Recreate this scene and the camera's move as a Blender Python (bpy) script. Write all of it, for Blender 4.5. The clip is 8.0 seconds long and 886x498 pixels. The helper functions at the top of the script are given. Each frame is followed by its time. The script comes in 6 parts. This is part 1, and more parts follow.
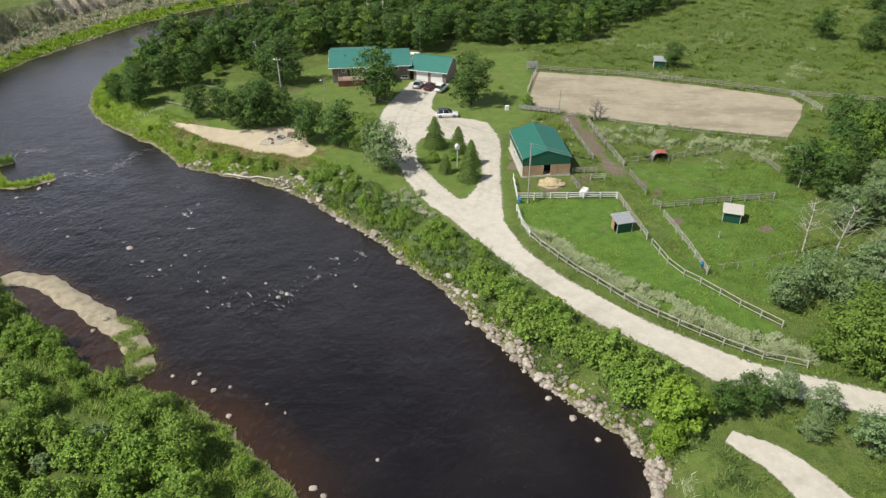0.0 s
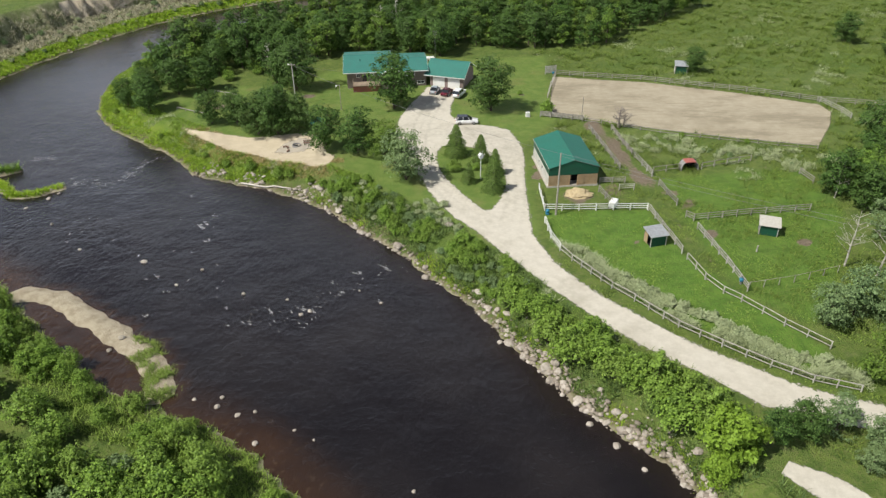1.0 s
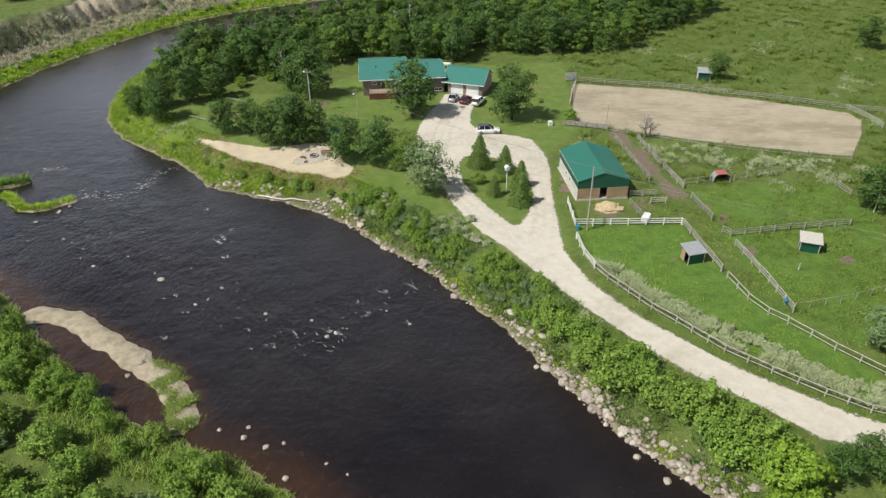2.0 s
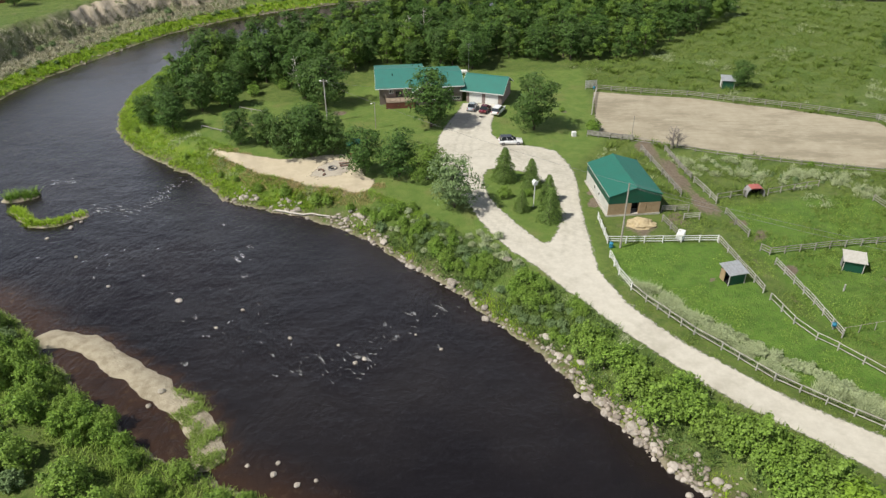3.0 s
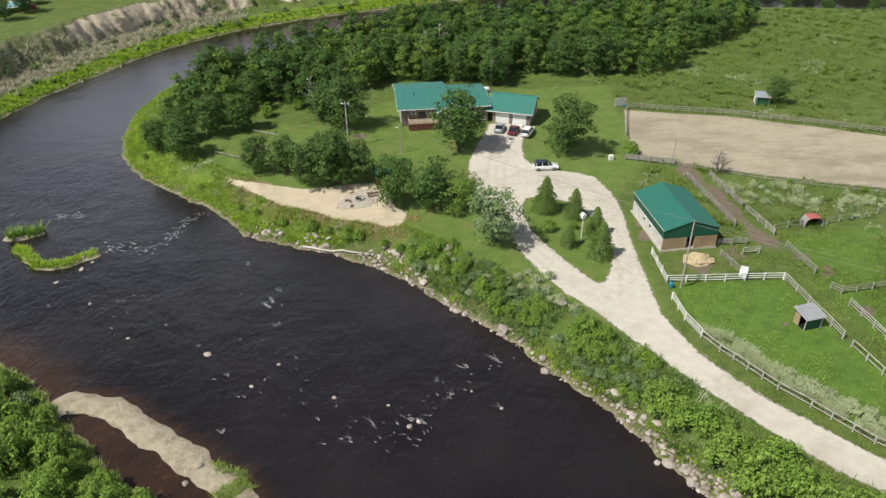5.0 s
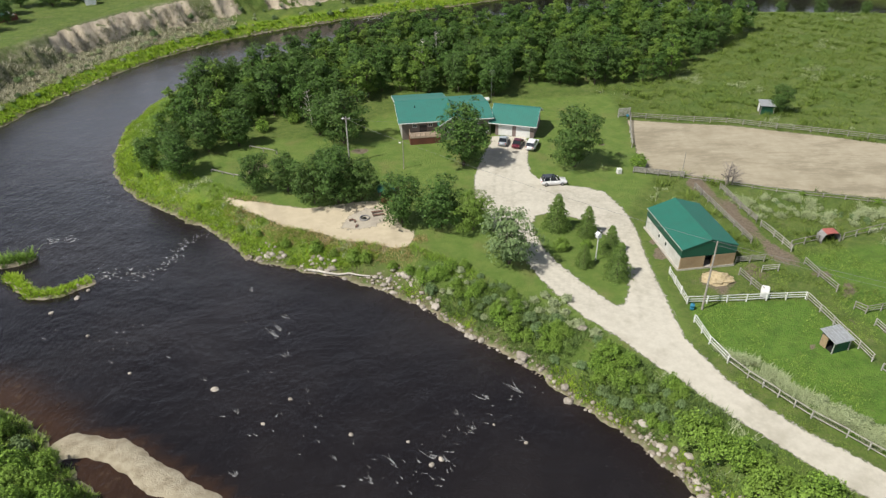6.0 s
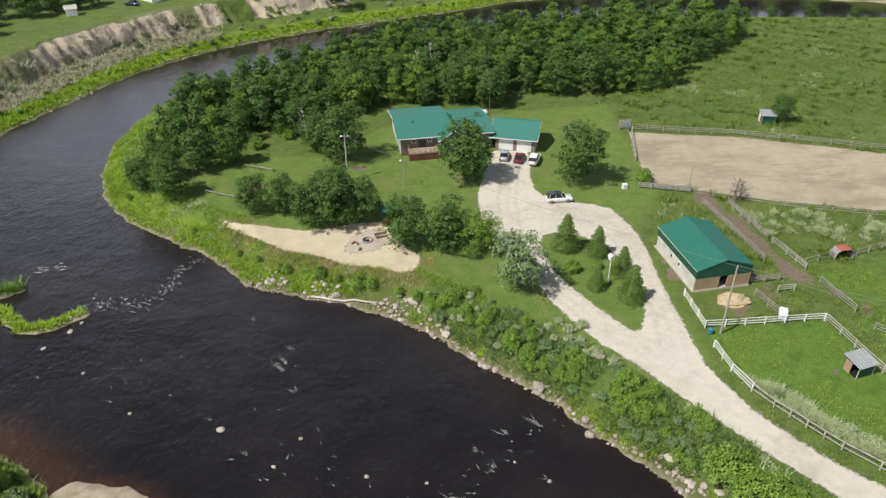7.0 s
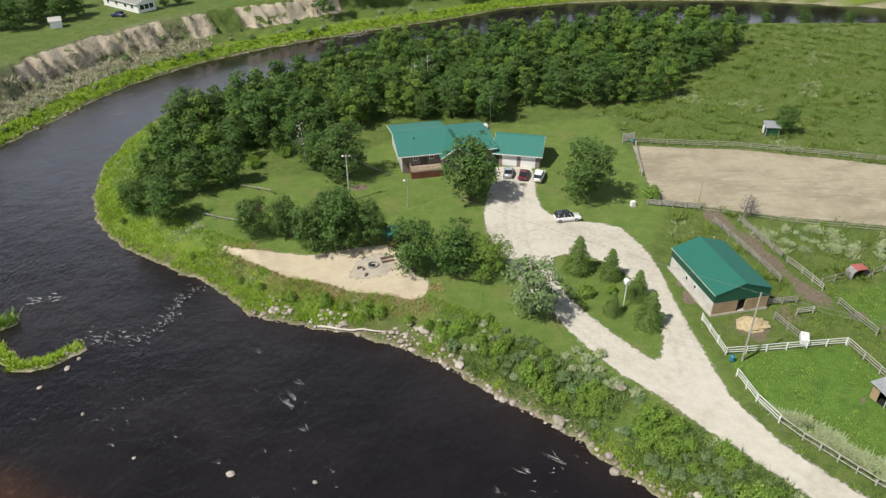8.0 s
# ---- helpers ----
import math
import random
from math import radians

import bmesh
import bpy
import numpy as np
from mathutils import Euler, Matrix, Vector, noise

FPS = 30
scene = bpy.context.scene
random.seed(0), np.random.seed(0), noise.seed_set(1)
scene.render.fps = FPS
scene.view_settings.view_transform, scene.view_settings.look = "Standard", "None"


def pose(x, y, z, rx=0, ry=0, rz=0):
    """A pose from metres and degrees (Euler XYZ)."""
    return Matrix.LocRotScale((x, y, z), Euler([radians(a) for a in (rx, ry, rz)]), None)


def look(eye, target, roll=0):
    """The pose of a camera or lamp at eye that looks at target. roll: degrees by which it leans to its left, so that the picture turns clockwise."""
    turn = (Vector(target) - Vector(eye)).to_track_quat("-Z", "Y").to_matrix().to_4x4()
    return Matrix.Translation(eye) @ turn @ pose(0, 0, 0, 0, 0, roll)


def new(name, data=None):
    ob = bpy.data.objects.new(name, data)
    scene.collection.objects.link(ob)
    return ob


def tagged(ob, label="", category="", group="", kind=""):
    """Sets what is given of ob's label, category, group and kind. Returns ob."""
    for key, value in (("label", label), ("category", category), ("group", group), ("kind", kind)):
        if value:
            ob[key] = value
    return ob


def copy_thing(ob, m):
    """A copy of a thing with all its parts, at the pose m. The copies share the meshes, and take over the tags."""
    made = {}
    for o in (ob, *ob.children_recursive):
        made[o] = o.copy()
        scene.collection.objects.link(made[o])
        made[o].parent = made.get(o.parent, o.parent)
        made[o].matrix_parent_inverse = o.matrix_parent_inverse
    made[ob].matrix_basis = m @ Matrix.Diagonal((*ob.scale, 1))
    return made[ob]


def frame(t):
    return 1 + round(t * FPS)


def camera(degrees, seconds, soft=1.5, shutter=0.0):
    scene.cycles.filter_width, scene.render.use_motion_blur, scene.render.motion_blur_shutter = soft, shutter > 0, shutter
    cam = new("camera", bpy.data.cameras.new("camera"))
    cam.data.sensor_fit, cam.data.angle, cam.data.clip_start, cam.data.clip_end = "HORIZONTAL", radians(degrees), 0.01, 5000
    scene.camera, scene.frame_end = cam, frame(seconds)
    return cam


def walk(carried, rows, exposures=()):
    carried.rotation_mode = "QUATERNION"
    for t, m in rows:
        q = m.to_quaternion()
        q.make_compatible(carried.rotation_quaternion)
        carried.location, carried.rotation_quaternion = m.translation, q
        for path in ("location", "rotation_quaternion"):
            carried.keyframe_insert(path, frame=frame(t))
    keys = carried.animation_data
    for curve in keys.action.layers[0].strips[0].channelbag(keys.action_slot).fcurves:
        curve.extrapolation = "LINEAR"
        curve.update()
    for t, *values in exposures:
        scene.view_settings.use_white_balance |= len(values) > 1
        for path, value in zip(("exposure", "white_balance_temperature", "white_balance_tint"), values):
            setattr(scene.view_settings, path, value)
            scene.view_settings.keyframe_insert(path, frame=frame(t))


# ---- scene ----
cam = camera(63.3, 8.0, soft=1.35)
METRES, EYE, TILT, LEAN, TURN = 50.93, 57.6, 1.4, 0.0, 0.0
ROWS = [
    (0.0, 0.0, 0.0, 0.0, -0.4, -33.96, 0.6),
    (0.5, -0.04, 0.043, -0.0061, -0.43, -33.93, 0.57),
    (1.0, -0.0811, 0.087, -0.01, -0.46, -33.91, 0.54),
    (1.5, -0.1236, 0.1337, -0.012, -0.51, -33.9, 0.51),
    (3.0, -0.2525, 0.2778, -0.0104, -0.71, -33.9, 0.43),
    (3.5, -0.2949, 0.3274, -0.0084, -0.85, -33.91, 0.41),
    (4.0, -0.3377, 0.3763, -0.0074, -1.11, -33.89, 0.39),
    (4.5, -0.3793, 0.4255, -0.0038, -1.52, -33.9, 0.37),
    (6.0, -0.4961, 0.5714, 0.0161, -3.69, -33.91, 0.31),
    (6.5, -0.5308, 0.6207, 0.0272, -4.55, -33.94, 0.29),
    (7.0, -0.5634, 0.6696, 0.0387, -5.39, -33.94, 0.27),
    (7.5, -0.5946, 0.7191, 0.0519, -6.16, -33.96, 0.27),
    (8.0, -0.6247, 0.7692, 0.066, -6.83, -33.97, 0.25),
]
walk(cam, [(t, pose(0, 0, EYE, TILT, LEAN, TURN) @ pose(METRES * x, METRES * y, METRES * z, 90 + pitch, roll, yaw)) for t, x, y, z, yaw, pitch, roll in ROWS], [(0.0, 0.0), (8.0, 0.0)])

# ---- light ----
world = bpy.data.worlds.new("sky")
scene.world = world
world.use_nodes = True
_bg = world.node_tree.nodes["Background"]
_sky = world.node_tree.nodes.new("ShaderNodeTexSky")
_sky.sky_type = "NISHITA"
_sky.sun_disc = False
_sky.sun_elevation = radians(53)
_sky.sun_rotation = radians(245)
_wt = world.node_tree
_co, _cn, _cr, _cm = (_wt.nodes.new(k) for k in ("ShaderNodeTexCoord", "ShaderNodeTexNoise", "ShaderNodeMapRange", "ShaderNodeMix"))
_cn.inputs["Scale"].default_value = 2.6
_cn.inputs["Detail"].default_value = 6.0
_cr.interpolation_type = "SMOOTHSTEP"
_cr.inputs["From Min"].default_value = 0.47
_cr.inputs["From Max"].default_value = 0.66
_cm.data_type = "RGBA"
_cm.inputs[7].default_value = (27.0, 29.5, 35.0, 1)  # fair-weather clouds
_wt.links.new(_co.outputs["Generated"], _cn.inputs["Vector"])
_cz, _ck, _ca = (_wt.nodes.new(k) for k in ("ShaderNodeSeparateXYZ", "ShaderNodeMath", "ShaderNodeMath"))
_ck.operation, _ca.operation = "MULTIPLY", "ADD"
_ck.inputs[1].default_value = -0.75  # cloud cover thickens towards the horizon
_ca.inputs[1].default_value = 0.40
_cs = _wt.nodes.new("ShaderNodeMath")
_wt.links.new(_co.outputs["Generated"], _cz.inputs[0])
_wt.links.new(_cz.outputs["Z"], _ck.inputs[0])
_wt.links.new(_ck.outputs[0], _ca.inputs[0])
_wt.links.new(_ca.outputs[0], _cs.inputs[0])
_wt.links.new(_cn.outputs["Fac"], _cs.inputs[1])
_wt.links.new(_cs.outputs[0], _cr.inputs["Value"])
_wt.links.new(_cr.outputs[0], _cm.inputs[0])
_wt.links.new(_sky.outputs[0], _cm.inputs[6])
_wt.links.new(_cm.outputs[2], _bg.inputs[0])
_bg.inputs[1].default_value = 0.033
sun = new("sun", bpy.data.lights.new("sun", "SUN"))
sun.data.energy = 5.0
sun.data.angle = radians(0.6)
sun.data.color = (1.0, 0.96, 0.88)
sun.matrix_world = look((-90, -42, 130), (-90 + 0.545, -42 + 0.256, 130 - 0.8))

# ---- material helpers ----


class Nodes:
    """Small wrapper that wires a node material."""

    def __init__(self, name, rough=0.8, metal=0.0):
        self.mat = bpy.data.materials.new(name)
        self.mat.use_nodes = True
        self.t = self.mat.node_tree
        self.b = self.t.nodes["Principled BSDF"]
        self.out = self.t.nodes["Material Output"]
        self.b.inputs["Roughness"].default_value = rough
        self.b.inputs["Metallic"].default_value = metal
        self.b.inputs["Specular IOR Level"].default_value = 0.3
        self.geo = self.n("ShaderNodeNewGeometry")

    def n(self, kind):
        return self.t.nodes.new(kind)

    def link(self, a, b):
        self.t.links.new(a, b)

    def noise(self, scale, detail=3.0, rough=0.55, coord="world", stretch=None):
        x = self.n("ShaderNodeTexNoise")
        x.inputs["Scale"].default_value = scale
        x.inputs["Detail"].default_value = detail
        x.inputs["Roughness"].default_value = rough
        src = self.geo.outputs["Position"]
        if coord == "object":
            src = self.n("ShaderNodeTexCoord").outputs["Object"]
        if stretch:
            m = self.n("ShaderNodeMapping")
            m.inputs["Scale"].default_value = stretch[:3]
            if len(stretch) > 3:
                m.inputs["Rotation"].default_value = (0, 0, radians(stretch[3]))
            self.link(src, m.inputs[0])
            src = m.outputs[0]
        self.link(src, x.inputs["Vector"])
        return x.outputs["Fac"]

    def ramp(self, fac, lo, hi):
        x = self.n("ShaderNodeMapRange")
        x.interpolation_type = "SMOOTHSTEP"
        x.inputs["From Min"].default_value = lo
        x.inputs["From Max"].default_value = hi
        self.link(fac, x.inputs["Value"])
        return x.outputs[0]

    def mix(self, fac, a, b):
        x = self.n("ShaderNodeMix")
        x.data_type = "RGBA"
        for sock, v in ((x.inputs[0], fac), (x.inputs[6], a), (x.inputs[7], b)):
            if isinstance(v, bpy.types.NodeSocket):
                self.link(v, sock)
            elif isinstance(v, (int, float)):
                sock.default_value = v
            else:
                sock.default_value = (*v, 1)
        return x.outputs[2]

    def math(self, op, a, b=0.0):
        x = self.n("ShaderNodeMath")
        x.operation = op
        for sock, v in ((x.inputs[0], a), (x.inputs[1], b)):
            if isinstance(v, bpy.types.NodeSocket):
                self.link(v, sock)
            else:
                sock.default_value = v
        return x.outputs[0]

    def attr(self, name):
        x = self.n("ShaderNodeAttribute")
        x.attribute_name = name
        return x.outputs["Fac"]

    def color(self, c):
        if isinstance(c, bpy.types.NodeSocket):
            self.link(c, self.b.inputs["Base Color"])
        else:
            self.b.inputs["Base Color"].default_value = (*c, 1)

    def bump(self, h, strength=0.4, dist=0.1):
        x = self.n("ShaderNodeBump")
        x.inputs["Strength"].default_value = strength
        x.inputs["Distance"].default_value = dist
        self.link(h, x.inputs["Height"])
        self.link(x.outputs[0], self.b.inputs["Normal"])

    def random(self):
        return self.n("ShaderNodeObjectInfo").outputs["Random"]

    def island(self):
        return self.geo.outputs["Random Per Island"]


def plain(name, c, c2=None, rough=0.7, metal=0.0, scale=3.0, bump=0.15, dist=0.02):
    """A worn surface: two tones mixed by coarse and fine noise, some relief."""
    m = Nodes(name, rough, metal)
    c2 = c2 or tuple(v * 0.75 for v in c)
    f = m.ramp(m.noise(scale, 5), 0.35, 0.68)
    m.color(m.mix(f, c, c2))
    m.bump(m.noise(scale * 6, 3), bump, dist)
    return m.mat


def leafy(name, lo, hi, warm, trans=0.17):
    """Leaves: tone per leaf, per plant and by height of light patches, with light let through."""
    m = Nodes(name, 0.55)
    base = m.mix(m.ramp(m.island(), 0.0, 1.0), tuple(v * 0.8 for v in lo), tuple(v * 1.12 for v in hi))
    base = m.mix(m.math("MULTIPLY", m.random(), 0.55), base, warm)
    base = m.mix(m.ramp(m.noise(0.5, 2), 0.35, 0.75), base, m.mix(0.5, base, hi))
    m.color(base)
    m.b.inputs["Specular IOR Level"].default_value = 0.15
    t = m.n("ShaderNodeBsdfTranslucent")
    m.link(base, t.inputs[0])
    s = m.n("ShaderNodeMixShader")
    s.inputs[0].default_value = trans
    m.link(m.b.outputs[0], s.inputs[1])
    m.link(t.outputs[0], s.inputs[2])
    m.link(s.outputs[0], m.out.inputs[0])
    return m.mat


OAK = leafy("oak_leaves", (0.026, 0.060, 0.015), (0.105, 0.195, 0.043), (0.082, 0.126, 0.034))
POPLAR = leafy("grove_leaves", (0.024, 0.058, 0.013), (0.098, 0.190, 0.038), (0.100, 0.160, 0.040))
MAPLE = leafy("maple_leaves", (0.068, 0.133, 0.021), (0.168, 0.275, 0.044), (0.151, 0.215, 0.044))
WILLOW = leafy("willow_leaves", (0.062, 0.130, 0.021), (0.235, 0.375, 0.058), (0.19, 0.265, 0.056))
LIME = leafy("lime_leaves", (0.11, 0.20, 0.02), (0.22, 0.345, 0.04), (0.18, 0.28, 0.034))
SILVER = leafy("silver_leaves", (0.26, 0.325, 0.165), (0.49, 0.545, 0.32), (0.37, 0.42, 0.22), 0.25)
GREYGREEN = leafy("greygreen_leaves", (0.072, 0.135, 0.052), (0.225, 0.325, 0.14), (0.18, 0.235, 0.09))
SPRUCE = leafy("spruce_needles", (0.06, 0.118, 0.030), (0.225, 0.345, 0.080), (0.19, 0.27, 0.07), 0.2)
REED = leafy("grass_blades", (0.111, 0.196, 0.027), (0.253, 0.357, 0.067), (0.269, 0.306, 0.104))
BRIGHT = leafy("bright_sedge", (0.16, 0.28, 0.014), (0.30, 0.46, 0.03), (0.26, 0.36, 0.03))
BANKWEED = leafy("bank_weed_leaves", (0.055, 0.105, 0.028), (0.17, 0.25, 0.065), (0.16, 0.19, 0.07))
MEADOW = leafy("meadow_blades", (0.085, 0.145, 0.025), (0.175, 0.245, 0.046), (0.18, 0.215, 0.056))
DRYGRASS = leafy("dry_grass", (0.30, 0.25, 0.10), (0.48, 0.38, 0.18), (0.34, 0.30, 0.12), 0.3)
SCRUB = leafy("dry_scrub", (0.26, 0.26, 0.16), (0.52, 0.49, 0.36), (0.34, 0.32, 0.2))
BARK = plain("bark", (0.11, 0.085, 0.06), (0.05, 0.04, 0.03), 0.9, scale=2.0, bump=0.6)
BIRCH = plain("birch_bark", (0.62, 0.59, 0.52), (0.25, 0.22, 0.19), 0.8, scale=2.5)
TWIG = plain("dead_twigs", (0.33, 0.29, 0.26), (0.2, 0.17, 0.15), 0.9)

# ---- the land ----
EAST = [(30, -300), (25, -40), (22, 20), (21.2, 47.6), (21.2, 52), (19.6, 56.1), (16.3, 59.1), (13.3, 62.7), (10.6, 65.8), (8.5, 69.5), (6.2, 72.9),
        (4.2, 76.5), (2.6, 79.5), (0.4, 83.2), (-2.1, 86.9), (-5.4, 90.6), (-8.2, 94.6), (-12, 99.2), (-16.3, 103.3), (-19.4, 107), (-22.5, 110.4),
        (-26.8, 114.2), (-31.2, 117.2), (-35.8, 119.5), (-40.7, 121.7), (-46, 123.7), (-50.8, 125.8), (-53.6, 130.4), (-58.5, 135.2), (-65, 140.2),
        (-71.5, 145.6), (-77, 151.4), (-81.6, 159.5), (-84.4, 169), (-85.6, 180), (-84.2, 193), (-79, 207), (-70, 219), (-58, 229), (-43, 238),
        (-26, 246), (-6, 252), (18, 256), (50, 259), (92, 259), (120, 255), (136, 252.5), (200, 244), (600, 190)]
FAR = [(600, 225), (200, 262), (150, 274), (139, 279.5), (104, 292), (70, 297), (45, 297), (21, 293), (-2, 281.6), (-20, 275.2), (-31, 270.3), (-45, 264.9),
       (-66, 253.7), (-79, 244.1), (-85.5, 237.8), (-92.5, 229.8), (-98.6, 219.9), (-103, 209.6), (-107.5, 201), (-111.5, 192), (-115, 180), (-120, 160), (-121, 135)]
WEST = [(-111, 113), (-92, 102), (-76, 96), (-69, 91), (-64, 85.5), (-57, 79), (-51.5, 74.5), (-46, 69.5), (-40.5, 66), (-35.5, 64), (-30.7, 62.3), (-27.4, 60), (-24.1, 57.2),
        (-20.9, 54), (-17.8, 50.8), (-15.3, 48), (-11, 40), (-6, 20), (-4, -40), (-2, -300)]
WATER_Z = -3.0


def densify(pts, step):
    out = []
    for (x0, y0), (x1, y1) in zip(pts, pts[1:]):
        k = max(1, int(math.hypot(x1 - x0, y1 - y0) / step))
        out += [(x0 + (x1 - x0) * i / k, y0 + (y1 - y0) * i / k) for i in range(k)]
    return out + [pts[-1]]


def to_line(px, py, pts):
    """Distance of many points to a polyline."""
    best = np.full(px.shape, 1e9)
    for (x0, y0), (x1, y1) in zip(pts, pts[1:]):
        dx, dy = x1 - x0, y1 - y0
        k = np.clip(((px - x0) * dx + (py - y0) * dy) / (dx * dx + dy * dy + 1e-9), 0, 1)
        best = np.minimum(best, np.hypot(px - x0 - k * dx, py - y0 - k * dy))
    return best


def inside(px, py, pts):
    hit = np.zeros(px.shape, bool)
    for (x0, y0), (x1, y1) in zip(pts, pts[1:] + pts[:1]):
        cross = (y0 > py) != (y1 > py)
        hit ^= cross & (px < (x1 - x0) * (py - y0) / ((y1 - y0) or 1e-9) + x0)
    return hit


def smooth(v):
    v = np.clip(v, 0, 1)
    return v * v * (3 - 2 * v)


def wob(x, y, s, seed=0.0):
    """Cheap smooth noise in -1..1."""
    x, y = x / s + seed * 1.7, y / s - seed * 2.3
    return (np.sin(x * 1.3 + 1.7 * np.sin(y * 0.9 + seed)) + np.sin(y * 1.7 + 1.3 * np.sin(x * 1.1 - seed)) + np.sin(x * 2.9 - y * 2.1 + seed) * 0.6
            + np.sin(x * 4.7 + y * 5.3) * 0.3) / 2.9


BAR = [(-64, 88.4), (-59, 87), (-54, 83.6), (-48, 79.3), (-43, 75.4), (-39.5, 71.5), (-38, 67.5)]
ISLET_A = [(-88.5, 127), (-84.8, 128.2)]
ISLET_B = [(-86, 123.2), (-83, 120.8), (-80.5, 118), (-76.5, 118.4), (-73.6, 121)]
RIVER = EAST + FAR + WEST


def land(px, py):
    """Height of the land and the distance to the water's edge."""
    px, py = np.asarray(px, float), np.asarray(py, float)
    inn = inside(px, py, RIVER)
    de, df, dw = to_line(px, py, EAST), to_line(px, py, FAR), to_line(px, py, WEST)
    jag = 0.5 * wob(px, py, 2.2, 3) + 0.35 * wob(px, py, 0.9, 5)
    d = np.where(inn, -1, 1) * np.minimum(np.minimum(de, df), dw) + jag
    bed = WATER_Z - 0.25 * np.clip(-d, 0, 1) - 0.9 * smooth(-d / 9)
    east = WATER_Z + 0.35 * smooth(d / 0.6) + 2.65 * smooth((d - 0.2) / 7.0)
    west = WATER_Z + 0.3 * smooth(d / 0.6) + 1.6 * smooth(d / 7)
    along = 0.64 * px + 0.77 * py
    gully = (1.5 * np.abs(np.sin(along * 0.47 + 2.4 * np.sin(along * 0.19) + 0.7 * wob(px, py, 5, 9))) * (0.5 + 0.5 * np.sin(along * 0.31 + 1)) + 0.8 * np.abs(np.sin(along * 1.13 + 1.9 * np.sin(along * 0.37)))
             + 0.6 * wob(px, py, 1.7, 4))
    toe = 10.8 + 1.6 * wob(px, py, 18, 2)
    far = WATER_Z + 0.3 * smooth(d / 0.6) + 1.5 * smooth(d / 5) + 1.5 * smooth((d - 4) / 9) + 6.4 * smooth((d - toe - gully) / 5.0)
    away = np.where((df < de) & (df < dw), far, np.where(dw < de, west, east))
    z = np.where(d > 0, away, bed)
    for line, wide, top in ((BAR, 2.0, -2.6), (ISLET_A, 1.5, -2.6), (ISLET_B, 1.4, -2.65)):
        b = to_line(px, py, line) + 0.5 * wob(px, py, 1.7, 7)
        z = np.maximum(z, np.where(b < wide * 2, top - (top + 4.0) * 0 - 1.1 * smooth((b - wide * 0.2) / (wide * 1.6)), -9))
    rough = smooth((d - 6) / 10) * (0.12 * wob(px, py, 14, 1) + 0.05 * wob(px, py, 3.1, 4))
    dip = -0.75 * smooth((14 - np.hypot(px + 40, (py - 132) * 1.3)) / 10) * (d > 0)
    return z + rough + dip, d


def h(x, y):
    return float(land(np.array([x]), np.array([y]))[0][0])


def mesh_ob(name, verts, faces, mats, parent=None, index=None, smooth_faces=False):
    me = bpy.data.meshes.new(name)
    v, f = np.asarray(verts, dtype=np.float32).reshape(-1, 3), np.asarray(faces, dtype=np.int32)
    n, k = f.shape
    me.vertices.add(len(v))
    me.vertices.foreach_set("co", v.ravel())
    me.loops.add(n * k)
    me.loops.foreach_set("vertex_index", f.ravel())
    me.polygons.add(n)
    me.polygons.foreach_set("loop_start", np.arange(0, n * k, k, dtype=np.int32))
    me.update(calc_edges=True)
    for m in (mats if isinstance(mats, (list, tuple)) else [mats]):
        me.materials.append(m)
    if index is not None:
        me.polygons.foreach_set("material_index", index)
    if smooth_faces:
        me.polygons.foreach_set("use_smooth", [True] * len(me.polygons))
    me.update()
    ob = new(name, me)
    if parent is not None:
        ob.parent = parent
    return ob


def paint(ob, **values):
    for key, v in values.items():
        a = ob.data.attributes.new(key, "FLOAT", "POINT")
        a.data.foreach_set("value", np.asarray(v, dtype=np.float32).ravel())


def axis(lo, a, b, hi, step):
    mid = list(np.arange(a, b + step / 2, step))
    left, right = [], []
    v, s = a, step
    while v > lo:
        s *= 1.5
        v -= s
        left.append(max(v, lo))
    v, s = mid[-1], step
    while v < hi:
        s *= 1.5
        v += s
        right.append(min(v, hi))
    return np.array(left[::-1] + mid + right)


def grid_faces(nx, ny):
    i = np.arange(nx - 1)[None, :] + nx * np.arange(ny - 1)[:, None]
    return np.stack([i, i + 1, i + 1 + nx, i + nx], -1).reshape(-1, 4)


LOOP = [(-4.2, 130.8), (-1.8, 131.6), (2.4, 130.0), (4.8, 127.6), (6.4, 123.7), (7.5, 119.5), (7.4, 114.8), (6.0, 109.4), (4.2, 105.4), (2.6, 105.2), (0.0, 109.6), (-2.4, 114.1), (-4.5, 119.7), (-5.3, 124.1), (-5.2, 127.8)]
ROAD_MAIN = [(70.5, 47.5), (58.6, 52), (48.8, 56.7), (44, 58.9), (40.3, 60.4), (33, 63.6), (28.3, 67.8), (24.9, 70.8), (20.2, 75), (15.6, 80.6), (11.6, 86.6), (8.9, 91.8), (5.8, 97.8), (2.6, 103.2), (-1.4, 108.6), (-4.6, 115), (-7, 121.6), (-8.9, 128.5),
             (-8.4, 135.5), (-7.8, 142), (-6.4, 148.5), (-4.9, 154), (-3.8, 160)]
ROAD_LOOP = [(6.2, 99.5), (7.8, 106), (8.6, 112), (8.9, 118), (8.8, 123), (8.4, 129), (5.6, 135.2), (0.5, 137), (-5, 137.5)]
